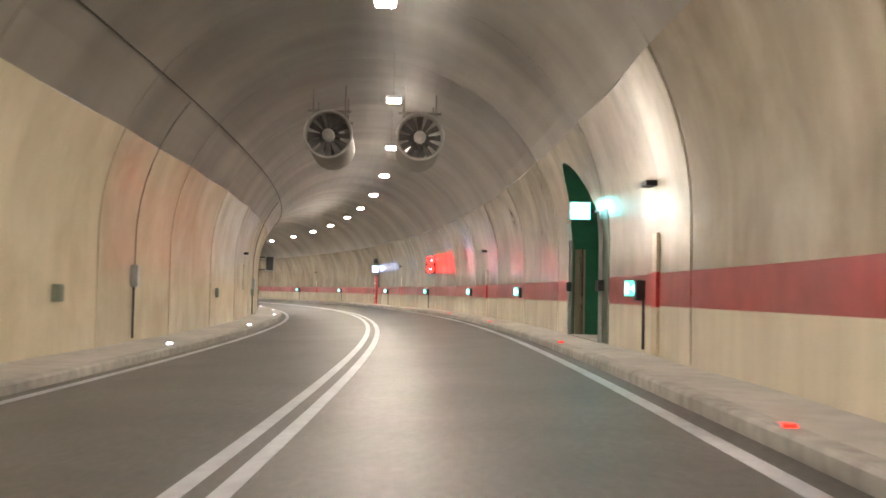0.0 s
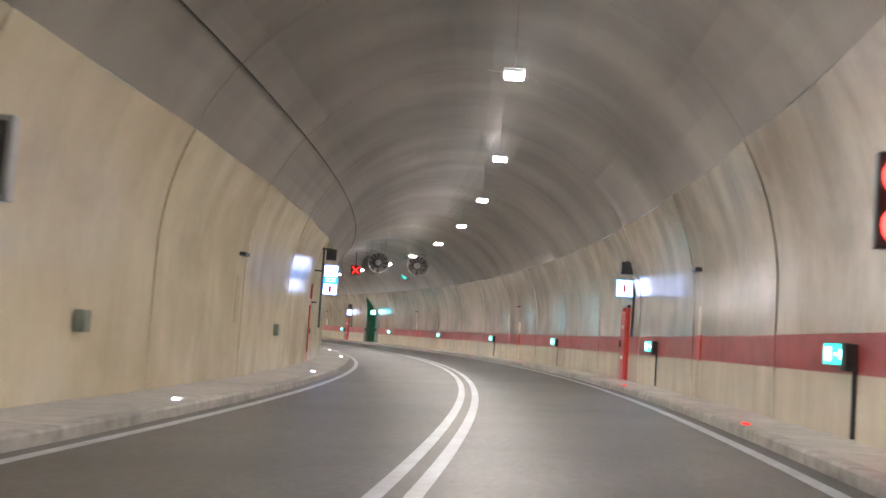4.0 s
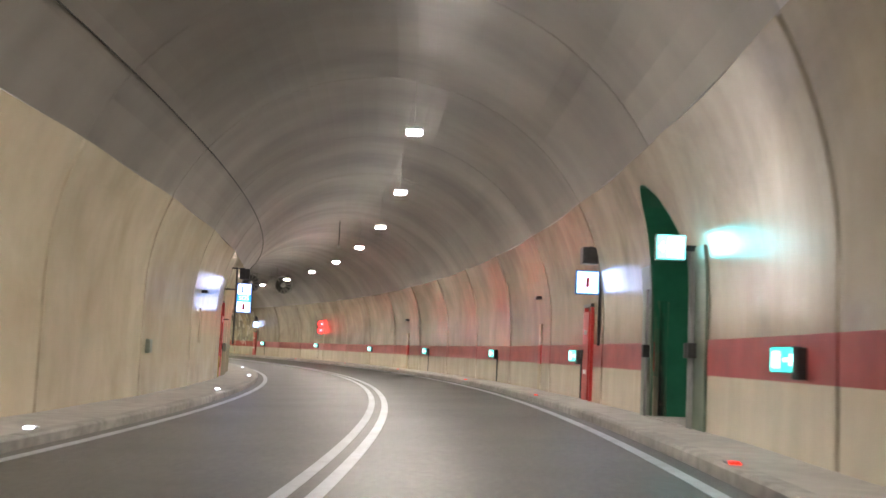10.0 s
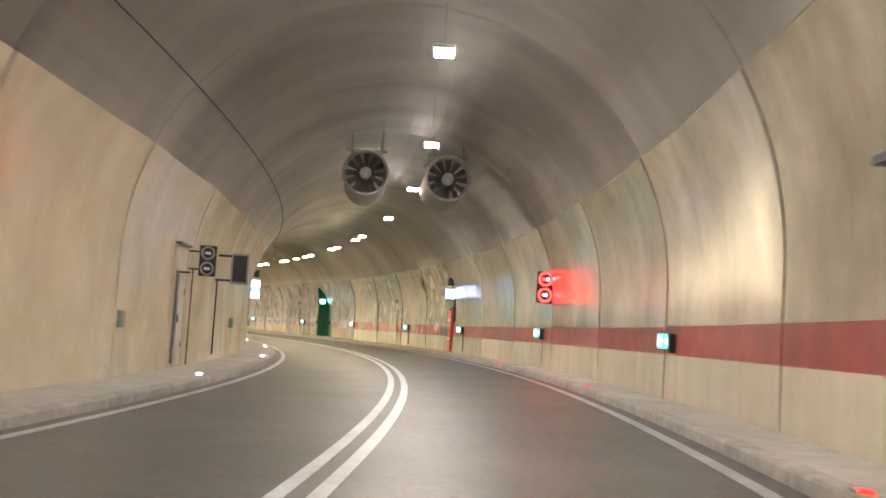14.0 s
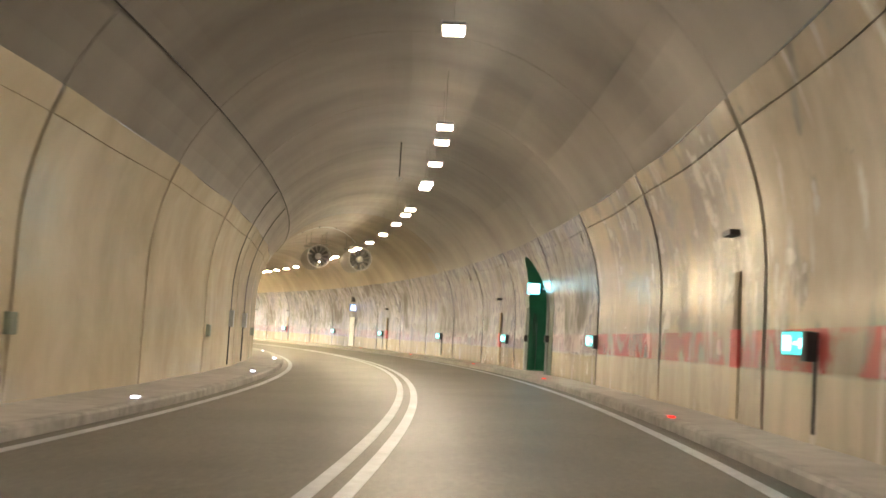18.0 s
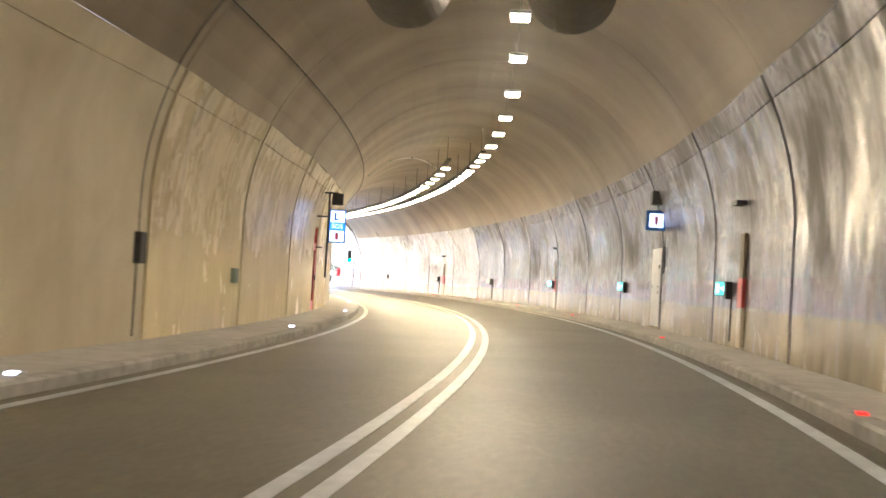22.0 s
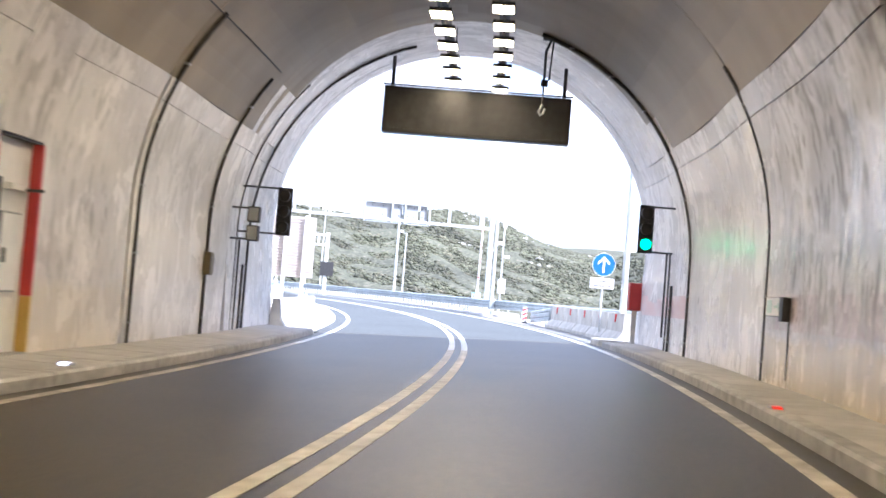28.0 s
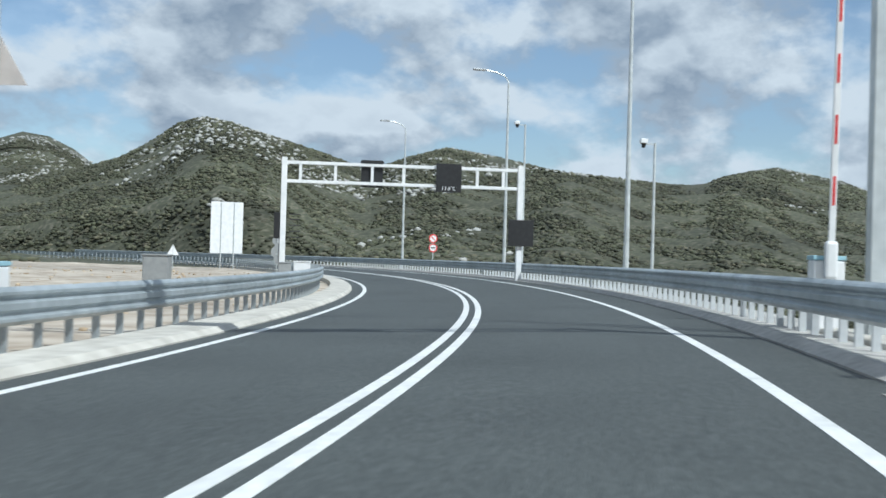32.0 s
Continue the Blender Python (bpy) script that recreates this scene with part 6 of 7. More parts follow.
def second_gantry():
    t = thing("sign_gantry", at(511.5, 0, 0), "white-painted steel gantry carrying dark variable signs", "gantry", "gantries")
    x0, x1 = -7.3, 4.75
    for x in (x0, x1):
        part("column", box(x - 0.14, x + 0.14, -0.14, 0.14, -0.6, 6.08, 0.015), M["white_paint"], t)
    for z in (5.84, 4.90):
        beam(t, x0 + 0.14, x1 - 0.14, 0, z, 0.16, 0.16, M["white_paint"])
    for x in (-6.5, -4.75, -2.9, -1.3, 2.5, 3.85):
        part("strut", box(x - 0.07, x + 0.07, -0.06, 0.06, 4.98, 5.76), M["white_paint"], t)
    part("dark_sign", box(-3.45, -2.35, 0.09, 0.22, 4.72, 6.1, 0.01), M["black"], t, "black sign box")
    part("sign_frame", box(-3.5, -2.3, -0.12, 0.085, 5.95, 6.01), M["dark_metal"], t)
    p = part("dark_sign", box(0.35, 1.65, -0.22, -0.09, 4.6, 6.05, 0.01), M["black"], t, "black variable sign with small temperature reading")
    letters("13.6\u00b0C", 0.27, M["white_paint"], p, 1.0, -0.228, 4.78)
    part("dark_sign", box(4.15, 5.45, -0.3, -0.16, 1.95, 3.3, 0.01), M["black"], t, "black sign box on the column")
    for z in (2.05, 2.35, 2.65, 2.95, 3.2):
        part("louvre", box(-7.0, -6.45, -0.22, -0.12, z, z + 0.05), M["dark_metal"], t)
    part("dark_sign", box(-7.75, -7.2, -0.1, 0.1, 2.0, 3.3, 0.01), M["black"], t, "black signal box on the column")
    for z in (1.5, 0.95):
        part("disc", disc((-7.45, -0.02, z), 0.26, 0.03, 24), M["grey_metal"], t, "grey back of a round sign")


second_gantry()


# ---------------------------------------------------------------- raised barrier arms
M["cap_blue"] = material("pale_blue_enamel", [(0.30, 0.50, 0.58), (0.38, 0.58, 0.66)], 3, 0.4)


def barrier_arm(s, u, lean):
    t = thing("barrier_gate", at(s, u, zr(u) + (0.2 if u > 0 else 0.22)), "white barrier machine with raised red and white arm", "barrier gate", "barrier gates")
    part("cabinet", box(-0.24, 0.24, -0.20, 0.20, -0.7, 0.95, 0.03), M["white_paint"], t)
    part("cap", box(-0.25, 0.25, -0.21, 0.21, 0.952, 1.02, 0.01), M["cap_blue"], t, "pale blue top band")
    part("hub", box(-0.10, 0.10, -0.33, -0.20, 0.65, 1.25, 0.05), M["white_paint"], t)
    d = Vector((lean, 0, 1)).normalized()
    a = Vector((0, -0.27, 1.2))
    x = d * 5.0
    bm = box(-0.05, 0.05, -0.03, 0.03, 0, 5.0, 0.01)
    m = Matrix.Translation(a) @ Matrix.Rotation(math.atan(lean), 4, "Y")
    bmesh.ops.transform(bm, matrix=m, verts=bm.verts)
    am = part("arm", bm, M["white_paint"], t)
    for k in range(5):
        bm = box(-0.022, 0.022, -0.034, 0.034, 0.6 + k * 0.95, 1.05 + k * 0.95)
        bmesh.ops.transform(bm, matrix=m, verts=bm.verts)
        part("red_band", bm, M["red_sign"], am, "red band")


barrier_arm(470.7, -6.63, 0.02)
barrier_arm(473.2, 5.78, 0.015)


# ---------------------------------------------------------------- lamp posts, cameras
def street_lamp():
    t = thing("street_lamp", Matrix(), "tall tapered galvanised street lamp with a flat head", "street lamp", "street lamps")
    part("mast", tube((0, 0, -0.6), (0, 0, 11.9), 0.118, 0.058, 12), M["galv"], t)
    pts = [(0, 0, 11.9), (-0.25, 0, 12.25), (-0.8, 0, 12.45), (-1.5, 0, 12.55)]
    bm = bmesh.new()
    bent_tube(pts, 0.045, 8, bm)
    part("arm", bm, M["galv"], t)
    part("head", box(-2.25, -1.45, -0.14, 0.14, 12.50, 12.60, 0.03), M["grey_metal"], t)
    part("base_plate", box(-0.2, 0.2, -0.2, 0.2, -0.62, -0.58), M["galv"], t)
    return t


t = thing("rail_nose", at(466.4, 5.10, zr(5.1)), "rounded galvanised steel nose where two guard rails meet", "guard rail end")
part("nose", box(-0.17, 0.2, -0.11, 0.11, 0.38, 0.94, 0.08), M["galv_dark"], t)
part("post", box(-0.05, 0.05, -0.05, 0.05, -0.2, 0.34), M["galv_dark"], t)
t = thing("footing_slab", at(470.6, 6.55, zr(5.2)), "pale concrete footing slab under the masts", "concrete slab")
part("slab", box(-1.1, 0.9, -1.6, 1.8, -0.25, 0.16, 0.05), M["concrete_new"], t)
lampost = street_lamp()
lampost.matrix_basis = at(471.9, 6.45, zr(6))
for s, u in ((442.2, 5.6), (496.4, 6.3), (521.5, 6.3), (548.0, 6.3)):
    copy_thing(lampost, at(s, u, zr(6)))


def camera_mast(s, u, h, far=False):
    t = thing("camera_mast", at(s, u, zr(u)), "slim galvanised mast with a traffic camera on top", "camera mast", "camera masts")
    part("mast", tube((0, 0, -0.6), (0, 0, h), 0.075, 0.05, 10), M["galv"], t)
    part("arm", box(-0.45, 0.0, -0.02, 0.02, h - 0.06, h - 0.02), M["galv"], t)
    part("camera_body", box(-0.62, -0.34, -0.16, 0.12, h - 0.02, h + 0.16, 0.02), M["white_paint"], t)
    part("dome", tube((-0.48, -0.02, h - 0.2), (-0.48, -0.02, h - 0.02), 0.06, 0.11, 12), M["black"], t)


camera_mast(500.0, 8.25, 5.9)
camera_mast(516.5, 6.1, 8.7)
t = thing("camera_mast", at(474.6, 7.7, zr(7.0)), "slim mast with cameras and a white equipment cabinet", "camera mast", "camera masts")
part("mast", tube((0, 0, -0.6), (0, 0, 6.0), 0.06, 0.05, 10), M["galv"], t)
part("cabinet", box(-0.22, 0.22, -0.34, -0.06, 1.25, 2.15, 0.02), M["white_paint"], t)
part("upper_camera", box(-0.42, -0.05, -0.2, 0.05, 4.3, 4.5, 0.02), M["white_paint"], t)
part("lower_camera", box(0.05, 0.42, -0.2, 0.05, 3.5, 3.66, 0.02), M["white_paint"], t)
part("top_unit", tube((0, 0, 5.45), (0, 0, 5.85), 0.12, 0.12, 12), M["white_paint"], t)


# ---------------------------------------------------------------- signs and boxes beyond the rails
def louvred_back(s, u):
    t = thing("sign_board", at(s, u, 0), "large ribbed aluminium back of a direction sign on two posts", "sign board")
    w, z0, z1 = 0.88, 1.37, 3.60
    part("panel", box(-w, w, 0.02, 0.06, z0, z1), M["alu_pale"], t)
    k = 0
    z = z0
    while z < z1 - 0.05:
        part("rib", box(-w, w, -0.035, 0.019, z, z + 0.06, 0.008), M["alu_pale"], t)
        z += 0.112
    for x in (-0.18, 0.53):
        part("post", box(x - 0.06, x + 0.06, -0.16, -0.036, -0.6, z1 + 0.05, 0.01), M["white_paint"], t)


louvred_back(447.2, -5.82)


def plain_board(s, u, w, z0, z1, turn=0.0):
    t = thing("sign_board", at(s, u, -0.3, turn), "plain pale grey back of a road sign on two posts", "sign board")
    part("panel", box(-w / 2, w / 2, 0.03, 0.06, z0, z1, 0.008), M["white_paint"], t)
    for x in (-w * 0.18, w * 0.22):
        part("post", tube((x, 0, -0.3), (x, 0, z1 - 0.1), 0.05), M["galv"], t)


plain_board(553.4, -7.75, 2.75, 1.45, 5.85)
for s, u, w, h, mat in ((489.0, -9.5, 0.78, 1.42, "grey_metal"), (509.0, -6.3, 0.8, 1.2, "white_paint"), (508.2, -7.1, 0.6, 1.15, "grey_metal")):
    t = thing("cabinet", at(s, u, -0.35), "roadside electrical cabinet beside the guard rail", "cabinet", "roadside cabinets")
    part("body", box(-w / 2, w / 2, -0.25, 0.25, 0, h, 0.02), M[mat], t)
    part("cap", box(-w / 2 - 0.03, w / 2 + 0.03, -0.28, 0.28, h, h + 0.05, 0.01), M[mat], t)
    part("door", box(-w / 2 + 0.04, w / 2 - 0.04, -0.262, -0.251, 0.06, h - 0.05), M[mat], t)


def ring_sign(s, u):
    t = thing("traffic_sign", at(s, u, zr(4)), "two round red-rimmed prohibition signs on one post", "traffic sign")
    part("post", tube((0, 0.03, -0.5), (0, 0.03, 2.9), 0.035), M["galv"], t)
    for z in (2.55, 1.85):
        part("disc", disc((0, 0, z), 0.33, 0.02, 30), M["white_paint"], t)
        part("rim", ring((0, -0.012, z), 0.25, 0.33, -0.006, 0.002, 30), M["red_sign"], t, "red rim")
    bm = box(-0.22, 0.22, -0.02, -0.011, 2.52, 2.58)
    bmesh.ops.rotate(bm, verts=bm.verts, cent=(0, 0, 2.55), matrix=Matrix.Rotation(radians(45), 3, "Y"))
    part("slash", bm, M["red_sign"], t, "red slash")
    part("symbol", box(-0.17, 0.17, -0.02, -0.011, 1.81, 1.89), M["black"], t)


ring_sign(537.0, 5.5)
t = thing("traffic_sign", at(536.0, -6.3, -0.2), "two round sign plates seen from behind on one post", "traffic sign")
part("post", tube((0, -0.03, -0.5), (0, -0.03, 2.7), 0.035), M["galv"], t)
part("disc", disc((0, 0.02, 2.36), 0.33, 0.02, 28), M["grey_metal"], t, "grey back of a round sign")
part("disc", disc((0, 0.02, 1.55), 0.42, 0.02, 28), M["grey_metal"], t, "grey back of a larger round sign")
t = thing("traffic_sign", at(555.0, -12.0, -0.2), "triangular warning sign seen from behind on a post", "traffic sign")
part("post", tube((0, 0, -0.5), (0, 0, 1.9), 0.035), M["galv"], t)
part("plate", prism([(-0.5, 1.1), (0.5, 1.1), (0, 2.0)], -0.02, 0.0), M["white_paint"], t)
t = thing("yellow_sign", at(442.0, -6.5, -0.3), "upright yellow roadworks plate on a post", "traffic sign")
part("post", tube((0, 0.04, 0), (0, 0.04, 1.2), 0.03), M["galv"], t)
M["yellow"] = material("yellow_sheeting", [(0.70, 0.48, 0.02), (0.78, 0.54, 0.03)], 3, 0.5)
part("plate", box(-0.125, 0.125, 0, 0.02, 1.02, 1.72), M["yellow"], t)
for z, ch in ((1.56, "S"), (1.37, "O"), (1.18, "S")):
    letters(ch, 0.19, M["black"], t, 0, -0.004, z)
t = thing("barrel", at(442.3, -6.55, -0.3), "small blue plastic barrel on the ground", "barrel")
part("drum", tube((0, 0, 0), (0, 0, 0.85), 0.24, 0.22, 16), M["blue_sign"], t)
part("lid", tube((0, 0, 0.85), (0, 0, 0.95), 0.22, 0.08, 16), M["blue_sign"], t)

# ---------------------------------------------------------------- terrain
O = Vector((-265.0, 258.0))
SKY_AZ = [84, 91.2, 92.7, 95.4, 97.5, 98.9, 101, 103.3, 105.4, 107, 108.4, 110.0, 111, 112.1, 113.7, 116.7, 119.8, 122.9, 125.2, 127, 129.3, 131.8, 134, 136.5, 137.8, 139, 140.2, 141.8, 144, 147, 152]
SKY_EL = [5.21, 4.98, 4.6, 3.71, 3.24, 2.79, 2.94, 3.41, 4.18, 4.51, 4.79, 4.6, 4.42, 3.96, 4.01, 4.32, 4.65, 5.23, 5.56, 5.12, 4.37, 5.17, 5.78, 6.46, 6.62, 6.25, 5.4, 4.51, 3.8, 3.15, 2.77]   # the near ridge's height, degrees
HILLS = [(146.0, 800, 5.25, 4.2), (158.0, 650, 6.0, 8.0), (172.0, 600, 7.0, 10.0), (200, 600, 7.0, 18), (240, 700, 6.0, 20),
         (76.0, 450, 6.0, 9.0), (55.0, 420, 8.0, 12.0), (30.0, 500, 9.0, 14.0), (0.0, 500, 10.0, 16.0), (100.0, 2400, 2.8, 12.0), (118, 2600, 2.6, 12.0), (80.0, 2400, 2.4, 12.0)]
SO = np.array([i for i, s in enumerate(SG) if 0 < s < 640])
PX, PY, PS, PH = CX[SO], CY[SO], SG[SO], HD[SO]


def ground_height(x, y):
    """Ground level for arrays x, y; also the place along and beside the road."""
    z, acc = np.full(x.shape, -9.0), np.zeros(x.shape)
    az = np.degrees(np.arctan2(-(x - O.x), y - O.y)) % 360
    r = np.hypot(x - O.x, y - O.y)
    for a, d, el, sg in HILLS:
        da = (az - a + 180) % 360 - 180
        hz = d * math.tan(radians(el)) + 11.0
        acc += (hz * np.exp(-(da / sg) ** 2 / 2) * np.exp(-((r - d) / (0.33 * d)) ** 2 / 2)) ** 7
    ridge = 470 + 45 * np.sin(az * 0.31) + 30 * np.sin(az * 0.77 + 1.0)
    fade = np.clip((az - 82) / 3, 0, 1) * np.clip((154 - az) / 6, 0, 1)
    hr = (ridge * np.tan(np.radians(np.interp(az, SKY_AZ, SKY_EL))) + 8.6) * fade
    acc += (np.maximum(hr, 0.1) * np.exp(-((r - ridge) / (0.36 * ridge)) ** 2 / 2)) ** 7
    z = z + acc ** (1 / 7)
    # the road's bench
    s, u = np.empty(x.shape), np.empty(x.shape)
    for i in range(0, x.size, 4000):
        xs, ys = x[i:i + 4000], y[i:i + 4000]
        dx, dy = xs[:, None] - PX[None], ys[:, None] - PY[None]
        j = np.argmin(dx * dx + dy * dy, 1)
        k = np.arange(len(j))
        h = PH[j]
        s[i:i + 4000] = PS[j] - np.sin(h) * dx[k, j] + np.cos(h) * dy[k, j]
        u[i:i + 4000] = np.cos(h) * dx[k, j] + np.sin(h) * dy[k, j]
    bench = np.where(u > 0, -0.5 - np.clip(u - 9.5, 0, 60) * 0.42, -0.24 + np.clip(-u - 9, 0, 30) * 0.012)
    w = np.where(u > 0, np.clip((40 - u) / 30, 0, 1), np.clip((130 + u) / 90, 0, 1))
    w = w * w * (3 - 2 * w)
    z = z * (1 - w) + bench * w
    # the mountain over the tunnel
    back = np.clip((PORTAL - 1.5 - s) / 3.0, 0, 1)
    hill = 9.3 + 0.25 * np.clip(PORTAL - s, 0, 200)
    near = np.exp(-(np.clip(np.abs(u) - 8, 0, 999) / 60) ** 2)
    z = np.where(s < PORTAL, z * (1 - back * near) + hill * back * near, z)
    return z, s, u


NA = 300
RR = [0.0]
step = 1.4
while RR[-1] < 4200:
    RR.append(RR[-1] + step)
    step *= 1.0 if RR[-1] < 60 else 1.045
ang = np.radians(np.arange(NA) * 360 / NA)
gx = np.concatenate([O.x + r * np.cos(ang) for r in RR[1:]])
gy = np.concatenate([O.y + r * np.sin(ang) for r in RR[1:]])
gz, gs, gu = ground_height(gx, gy)
rough = np.array([noise.noise(Vector((a * 0.35, b * 0.35, 0.0))) + 0.5 * noise.noise(Vector((a * 1.1, b * 1.1, 3.0))) for a, b in zip(gx, gy)])
gz += np.where(np.abs(gu) > 7.5, rough * 0.14, 0)
gz += np.where(np.hypot(gx - O.x, gy - O.y) > 150, rough * 1.6, 0)
idx = np.arange(len(gx)).reshape(len(RR) - 1, NA)
faces = []
cut = (np.abs(gu) < 7.3) & (gs > PORTAL - 16) & (gs < PORTAL + 2.0)
for i in range(len(RR) - 2):
    for j in range(NA):
        q = (idx[i, j], idx[i, (j + 1) % NA], idx[i + 1, (j + 1) % NA], idx[i + 1, j])
        if not any(cut[k] for k in q):
            faces.append(tuple(int(k) for k in q))
me = bpy.data.meshes.new("ground")
me.from_pydata(list(zip(gx.tolist(), gy.tolist(), gz.tolist())), [], faces)
me.shade_smooth()
me.materials.append(M["ground"])
me.materials.append(M["hillside"])
for f in me.polygons:
    c = f.center
    if math.hypot(c.x - O.x, c.y - O.y) > 105:
        f.material_index = 1
structure(new("ground", me), "stony tan ground rising to scrub-covered hills", "ground")


# ---------------------------------------------------------------- scrub and stones on the hills
ICO = bmesh.new()
bmesh.ops.create_icosphere(ICO, subdivisions=1, radius=1)
IV = np.array([v.co[:] for v in ICO.verts])
IF = np.array([[v.index for v in f.verts] for f in ICO.faces])
ICO.free()
OV = np.array([(1, 0, 0), (0, 1, 0), (-1, 0, 0), (0, -1, 0), (0, 0, 1), (0, 0, -1)], dtype=float)
OF = np.array([(0, 1, 4), (1, 2, 4), (2, 3, 4), (3, 0, 4), (1, 0, 5), (2, 1, 5), (3, 2, 5), (0, 3, 5)])
rng = np.random.default_rng(7)


def scatter(name, n, r0, r1, az0, az1, size, flat, mat, keep, label, category, sink, far=False):
    shape, tris = (OV, OF) if far else (IV, IF)
    az = np.radians(rng.uniform(az0, az1, n))
    r = np.sqrt(rng.uniform(r0 ** 2, r1 ** 2, n))
    x, y = O.x - r * np.sin(az), O.y + r * np.cos(az)
    z, s, u = ground_height(x, y)
    ok = keep(x, y, z, r, s, u)
    x, y, z, r = x[ok], y[ok], z[ok], r[ok]
    k = len(x)
    sz = rng.uniform(*size, k) * (0.7 + 0.6 * rng.random(k) ** 2)
    jit = rng.uniform(0.62, 1.25, (k, len(shape), 1))
    v = shape[None] * jit * sz[:, None, None]
    v[:, :, 0] *= rng.uniform(0.8, 1.3, (k, 1))
    v[:, :, 2] *= flat
    v += np.stack([x, y, z + sz * flat * sink], 1)[:, None]
    f = (tris[None] + (np.arange(k) * len(shape))[:, None, None]).reshape(-1)
    me = bpy.data.meshes.new(name)
    me.vertices.add(k * len(shape))
    me.vertices.foreach_set("co", v.reshape(-1).astype(np.float32))
    me.loops.add(len(f))
    me.loops.foreach_set("vertex_index", f.astype(np.int32))
    me.polygons.add(len(f) // 3)
    me.polygons.foreach_set("loop_start", np.arange(0, len(f), 3, dtype=np.int32))
    me.update(calc_edges=True)
    me.materials.append(mat)
    return tagged(new(name, me), label, category, kind="stuff")


def lumps(x, y, f, seed):
    return np.array([noise.noise(Vector((a * f, b * f, seed))) for a, b in zip(x, y)])


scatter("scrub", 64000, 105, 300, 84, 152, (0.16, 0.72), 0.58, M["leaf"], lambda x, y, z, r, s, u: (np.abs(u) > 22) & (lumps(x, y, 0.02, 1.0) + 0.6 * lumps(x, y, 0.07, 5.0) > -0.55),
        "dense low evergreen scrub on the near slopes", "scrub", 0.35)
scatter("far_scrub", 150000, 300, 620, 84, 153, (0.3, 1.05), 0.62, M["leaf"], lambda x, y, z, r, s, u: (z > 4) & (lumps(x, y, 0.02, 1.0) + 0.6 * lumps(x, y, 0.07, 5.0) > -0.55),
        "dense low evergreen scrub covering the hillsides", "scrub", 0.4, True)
scatter("hill_stones", 42000, 140, 700, 84, 154, (0.35, 1.0), 0.6, M["rock_pale"],
        lambda x, y, z, r, s, u: (np.abs(u) > 25) & (lumps(x, y, 0.013, 9.0) + 0.5 * lumps(x, y, 0.05, 3.0) + 0.35 * lumps(x, y, 0.15, 13.0) + np.clip((z - 14) / 80, 0, 0.32) > 0.36),
        "pale limestone outcrops scattered between the scrub", "rocks", 0.5)
scatter("bench_stones", 1500, 5, 80, 100, 200, (0.04, 0.14), 0.7, M["rock"],
        lambda x, y, z, r, s, u: (u < -6.6) & (s > PORTAL + 5), "loose stones on the bare ground inside the bend", "stones", 0.3)


# ---------------------------------------------------------------- rocky cutting beside the portal
def smooth_step(v, a, b):
    q = min(1.0, max(0.0, (v - a) / (b - a)))
    return q * q * (3 - 2 * q)


def cutting_height(s, u):
    """Height of the blasted rock bank and whether it is bare rock there."""
    d = -u - 7.3 + 0.5 * noise.noise(Vector((s * 0.5, 0, 2.0)))
    top = 2.0 * smooth_step(d, 0.0, 1.3) + 0.34 * max(0.0, d - 1.0)
    front = smooth_step(s, 443.0 + 0.5 * max(0.0, d - 2.0), 451.0)
    back = 1 - smooth_step(s, 456.0, 460.0)
    p = Vector((s, u, 0.0))
    cell = noise.voronoi(p * 0.9)[0]
    blocks = noise.cell(Vector((s * 1.1 + 0.6 * noise.noise(p * 0.8), u * 1.1, 1.0)))
    craggy = 0.55 * (cell[1] - cell[0]) + 0.42 * blocks + 0.30 * noise.noise(p * 1.7) + 0.15 * noise.noise(p * 4.3)
    rocky = smooth_step(noise.noise(p * 0.45) + 0.5 * (s - 449.0) / 4.0 + 0.6, 0.0, 0.5)
    body = top * front * back
    return -0.35 + body + (0.75 * rocky + 0.06) * craggy * min(1.0, body), rocky


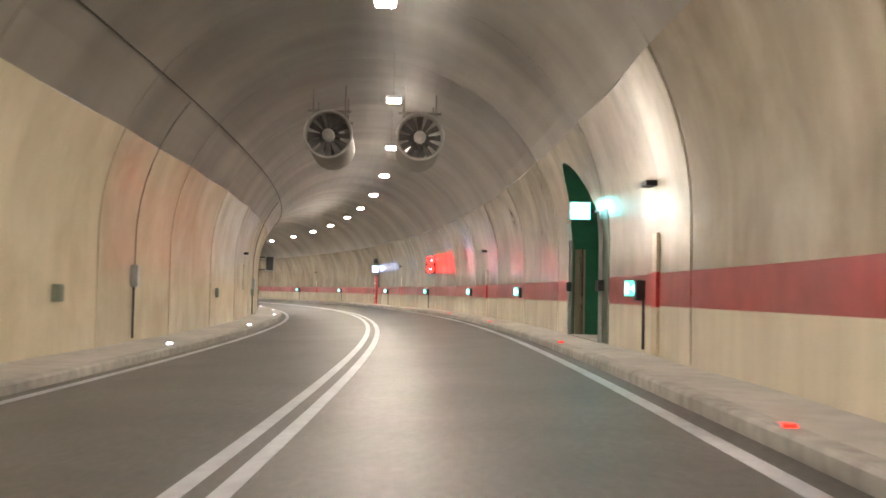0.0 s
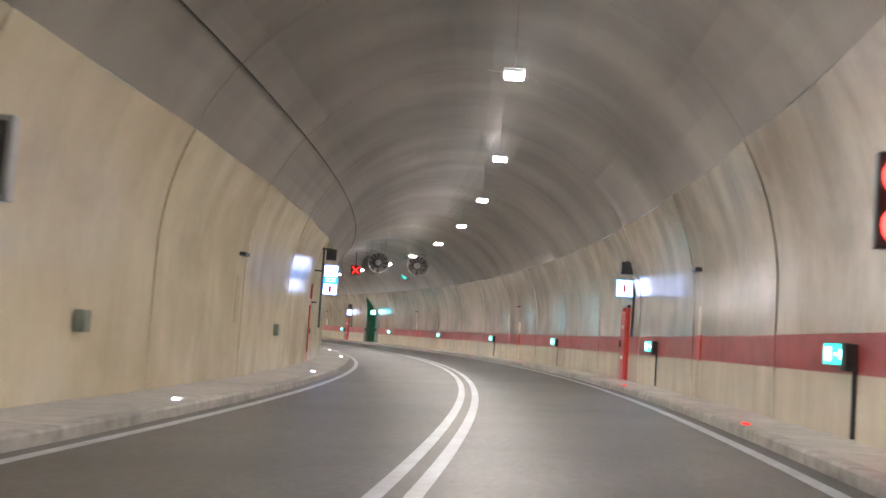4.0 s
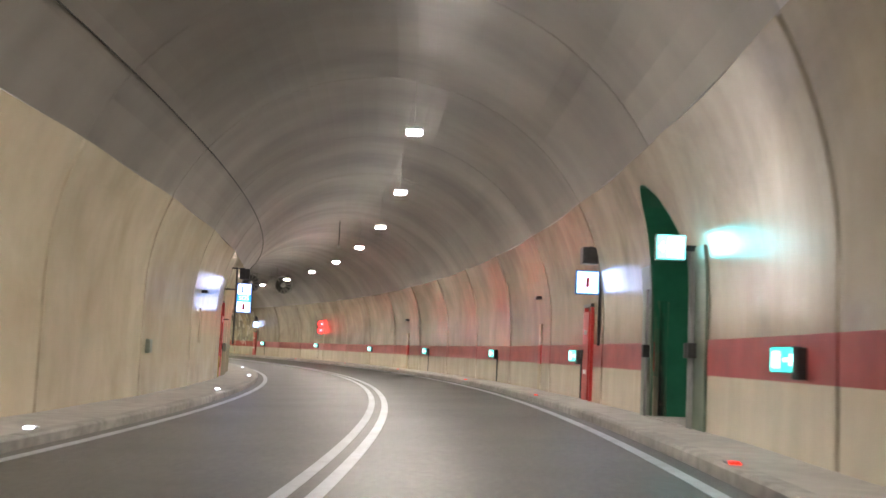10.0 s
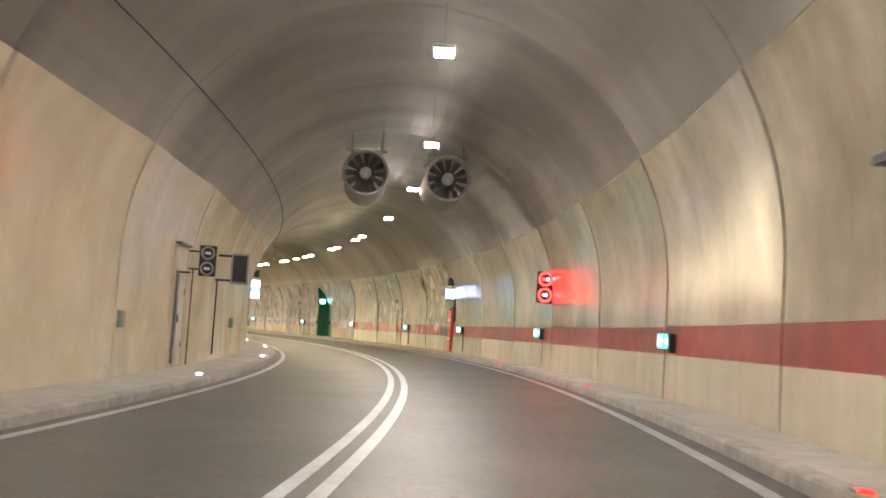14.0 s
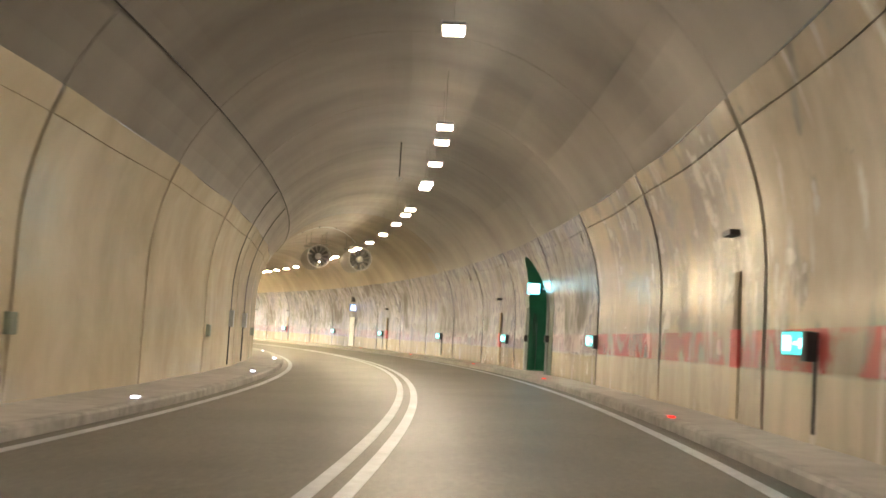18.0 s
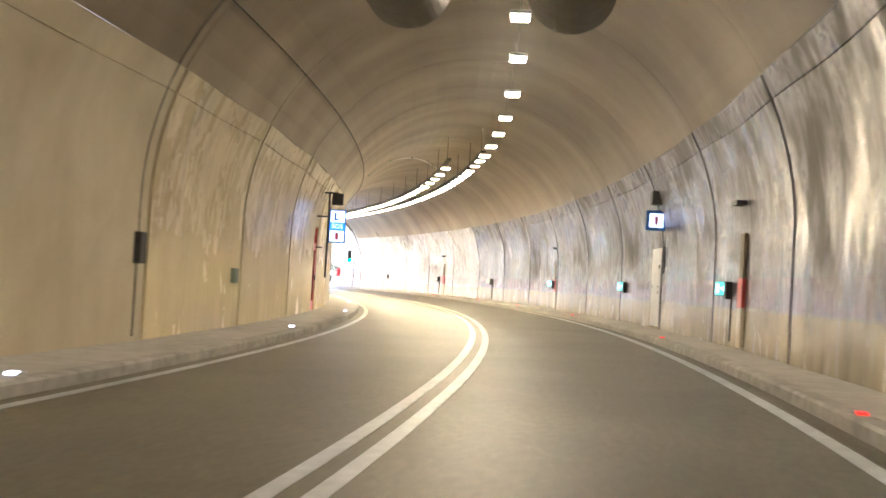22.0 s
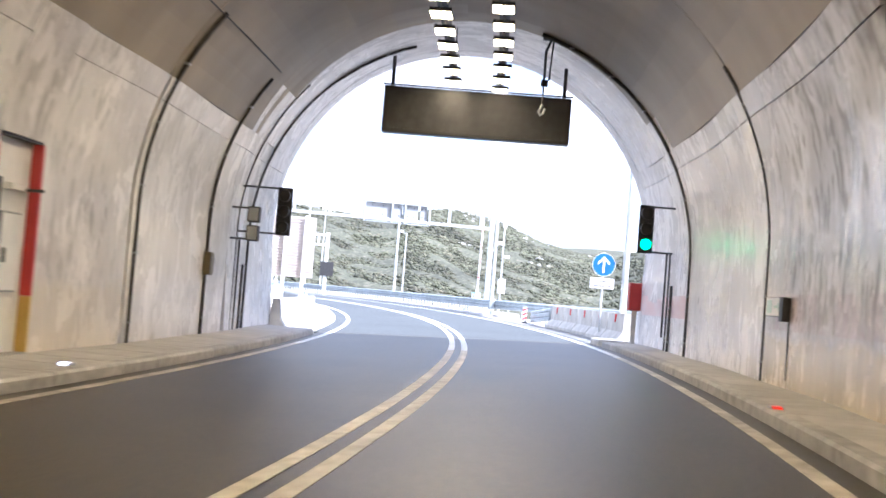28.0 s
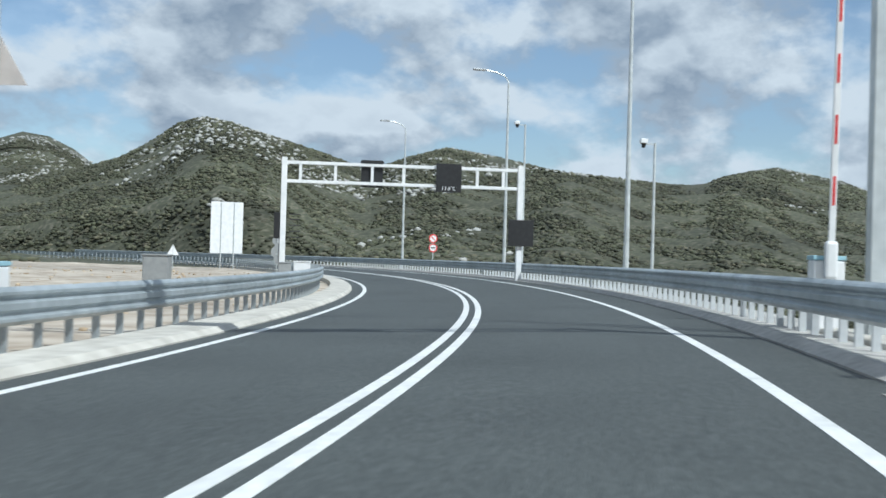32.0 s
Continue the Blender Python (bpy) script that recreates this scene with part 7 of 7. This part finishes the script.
cs = [441.0 + 0.16 * i for i in range(126)]
cu_ = [-21.0 + 0.14 * i for i in range(101)]
vs, fs, bare = [], [], []
for s in cs:
    for u in cu_:
        z, k = cutting_height(s, u)
        vs.append(place(s, u, z))
        bare.append(k)
m_ = len(cu_)
for i in range(len(cs) - 1):
    for j in range(m_ - 1):
        fs.append((i * m_ + j, i * m_ + j + 1, (i + 1) * m_ + j + 1, (i + 1) * m_ + j))
me = bpy.data.meshes.new("rock_cutting")
me.from_pydata(vs, [], fs)
M["sand_slope"] = material("tan_sand_slope", [(0.42, 0.34, 0.22), (0.56, 0.47, 0.33)], 1.2, 0.95, bump=0.3, bump_scale=9, big=0.15, big_scale=0.4, detail=8)
me.materials.append(M["rock"])
me.materials.append(M["sand_slope"])
for f in me.polygons:
    f.material_index = 0 if bare[f.vertices[0]] > 0.4 else 1
bm = bmesh.new()
bm.from_mesh(me)
bmesh.ops.recalc_face_normals(bm, faces=bm.faces)
if sum(f.normal.z for f in bm.faces) < 0:
    bmesh.ops.reverse_faces(bm, faces=bm.faces)
bm.to_mesh(me)
bm.free()
structure(new("rock_cutting", me), "blasted tan and pale limestone bank beside the portal", "rock bank")

rnd = random.Random(11)
for k in range(110):
    s, u = rnd.uniform(445.5, 456.0), rnd.uniform(-15.0, -7.4)
    z, bk = cutting_height(s, u)
    r = rnd.uniform(0.10, 0.34) * (1.0 if bk > 0.4 else 0.5)
    bm = bmesh.new()
    bmesh.ops.create_icosphere(bm, subdivisions=2, radius=r)
    off = Vector((k * 3.1, k * 1.7, 0))
    for v in bm.verts:
        q = v.co.normalized()
        cut = noise.voronoi(q * 1.2 + off)[0]
        v.co *= 0.65 + 0.7 * (cut[1] - cut[0]) + 0.35 * noise.noise(q * 1.3 + off)
        v.co.z *= 0.75
    ob = link("boulder", bm, M["rock_block"] if k % 3 else M["rock"])
    ob.matrix_basis = at(s, u, z + r * 0.2, rnd.uniform(0, 360))
    tagged(ob, "angular pale limestone block lying on the rock bank", "rock", "boulders on the bank")
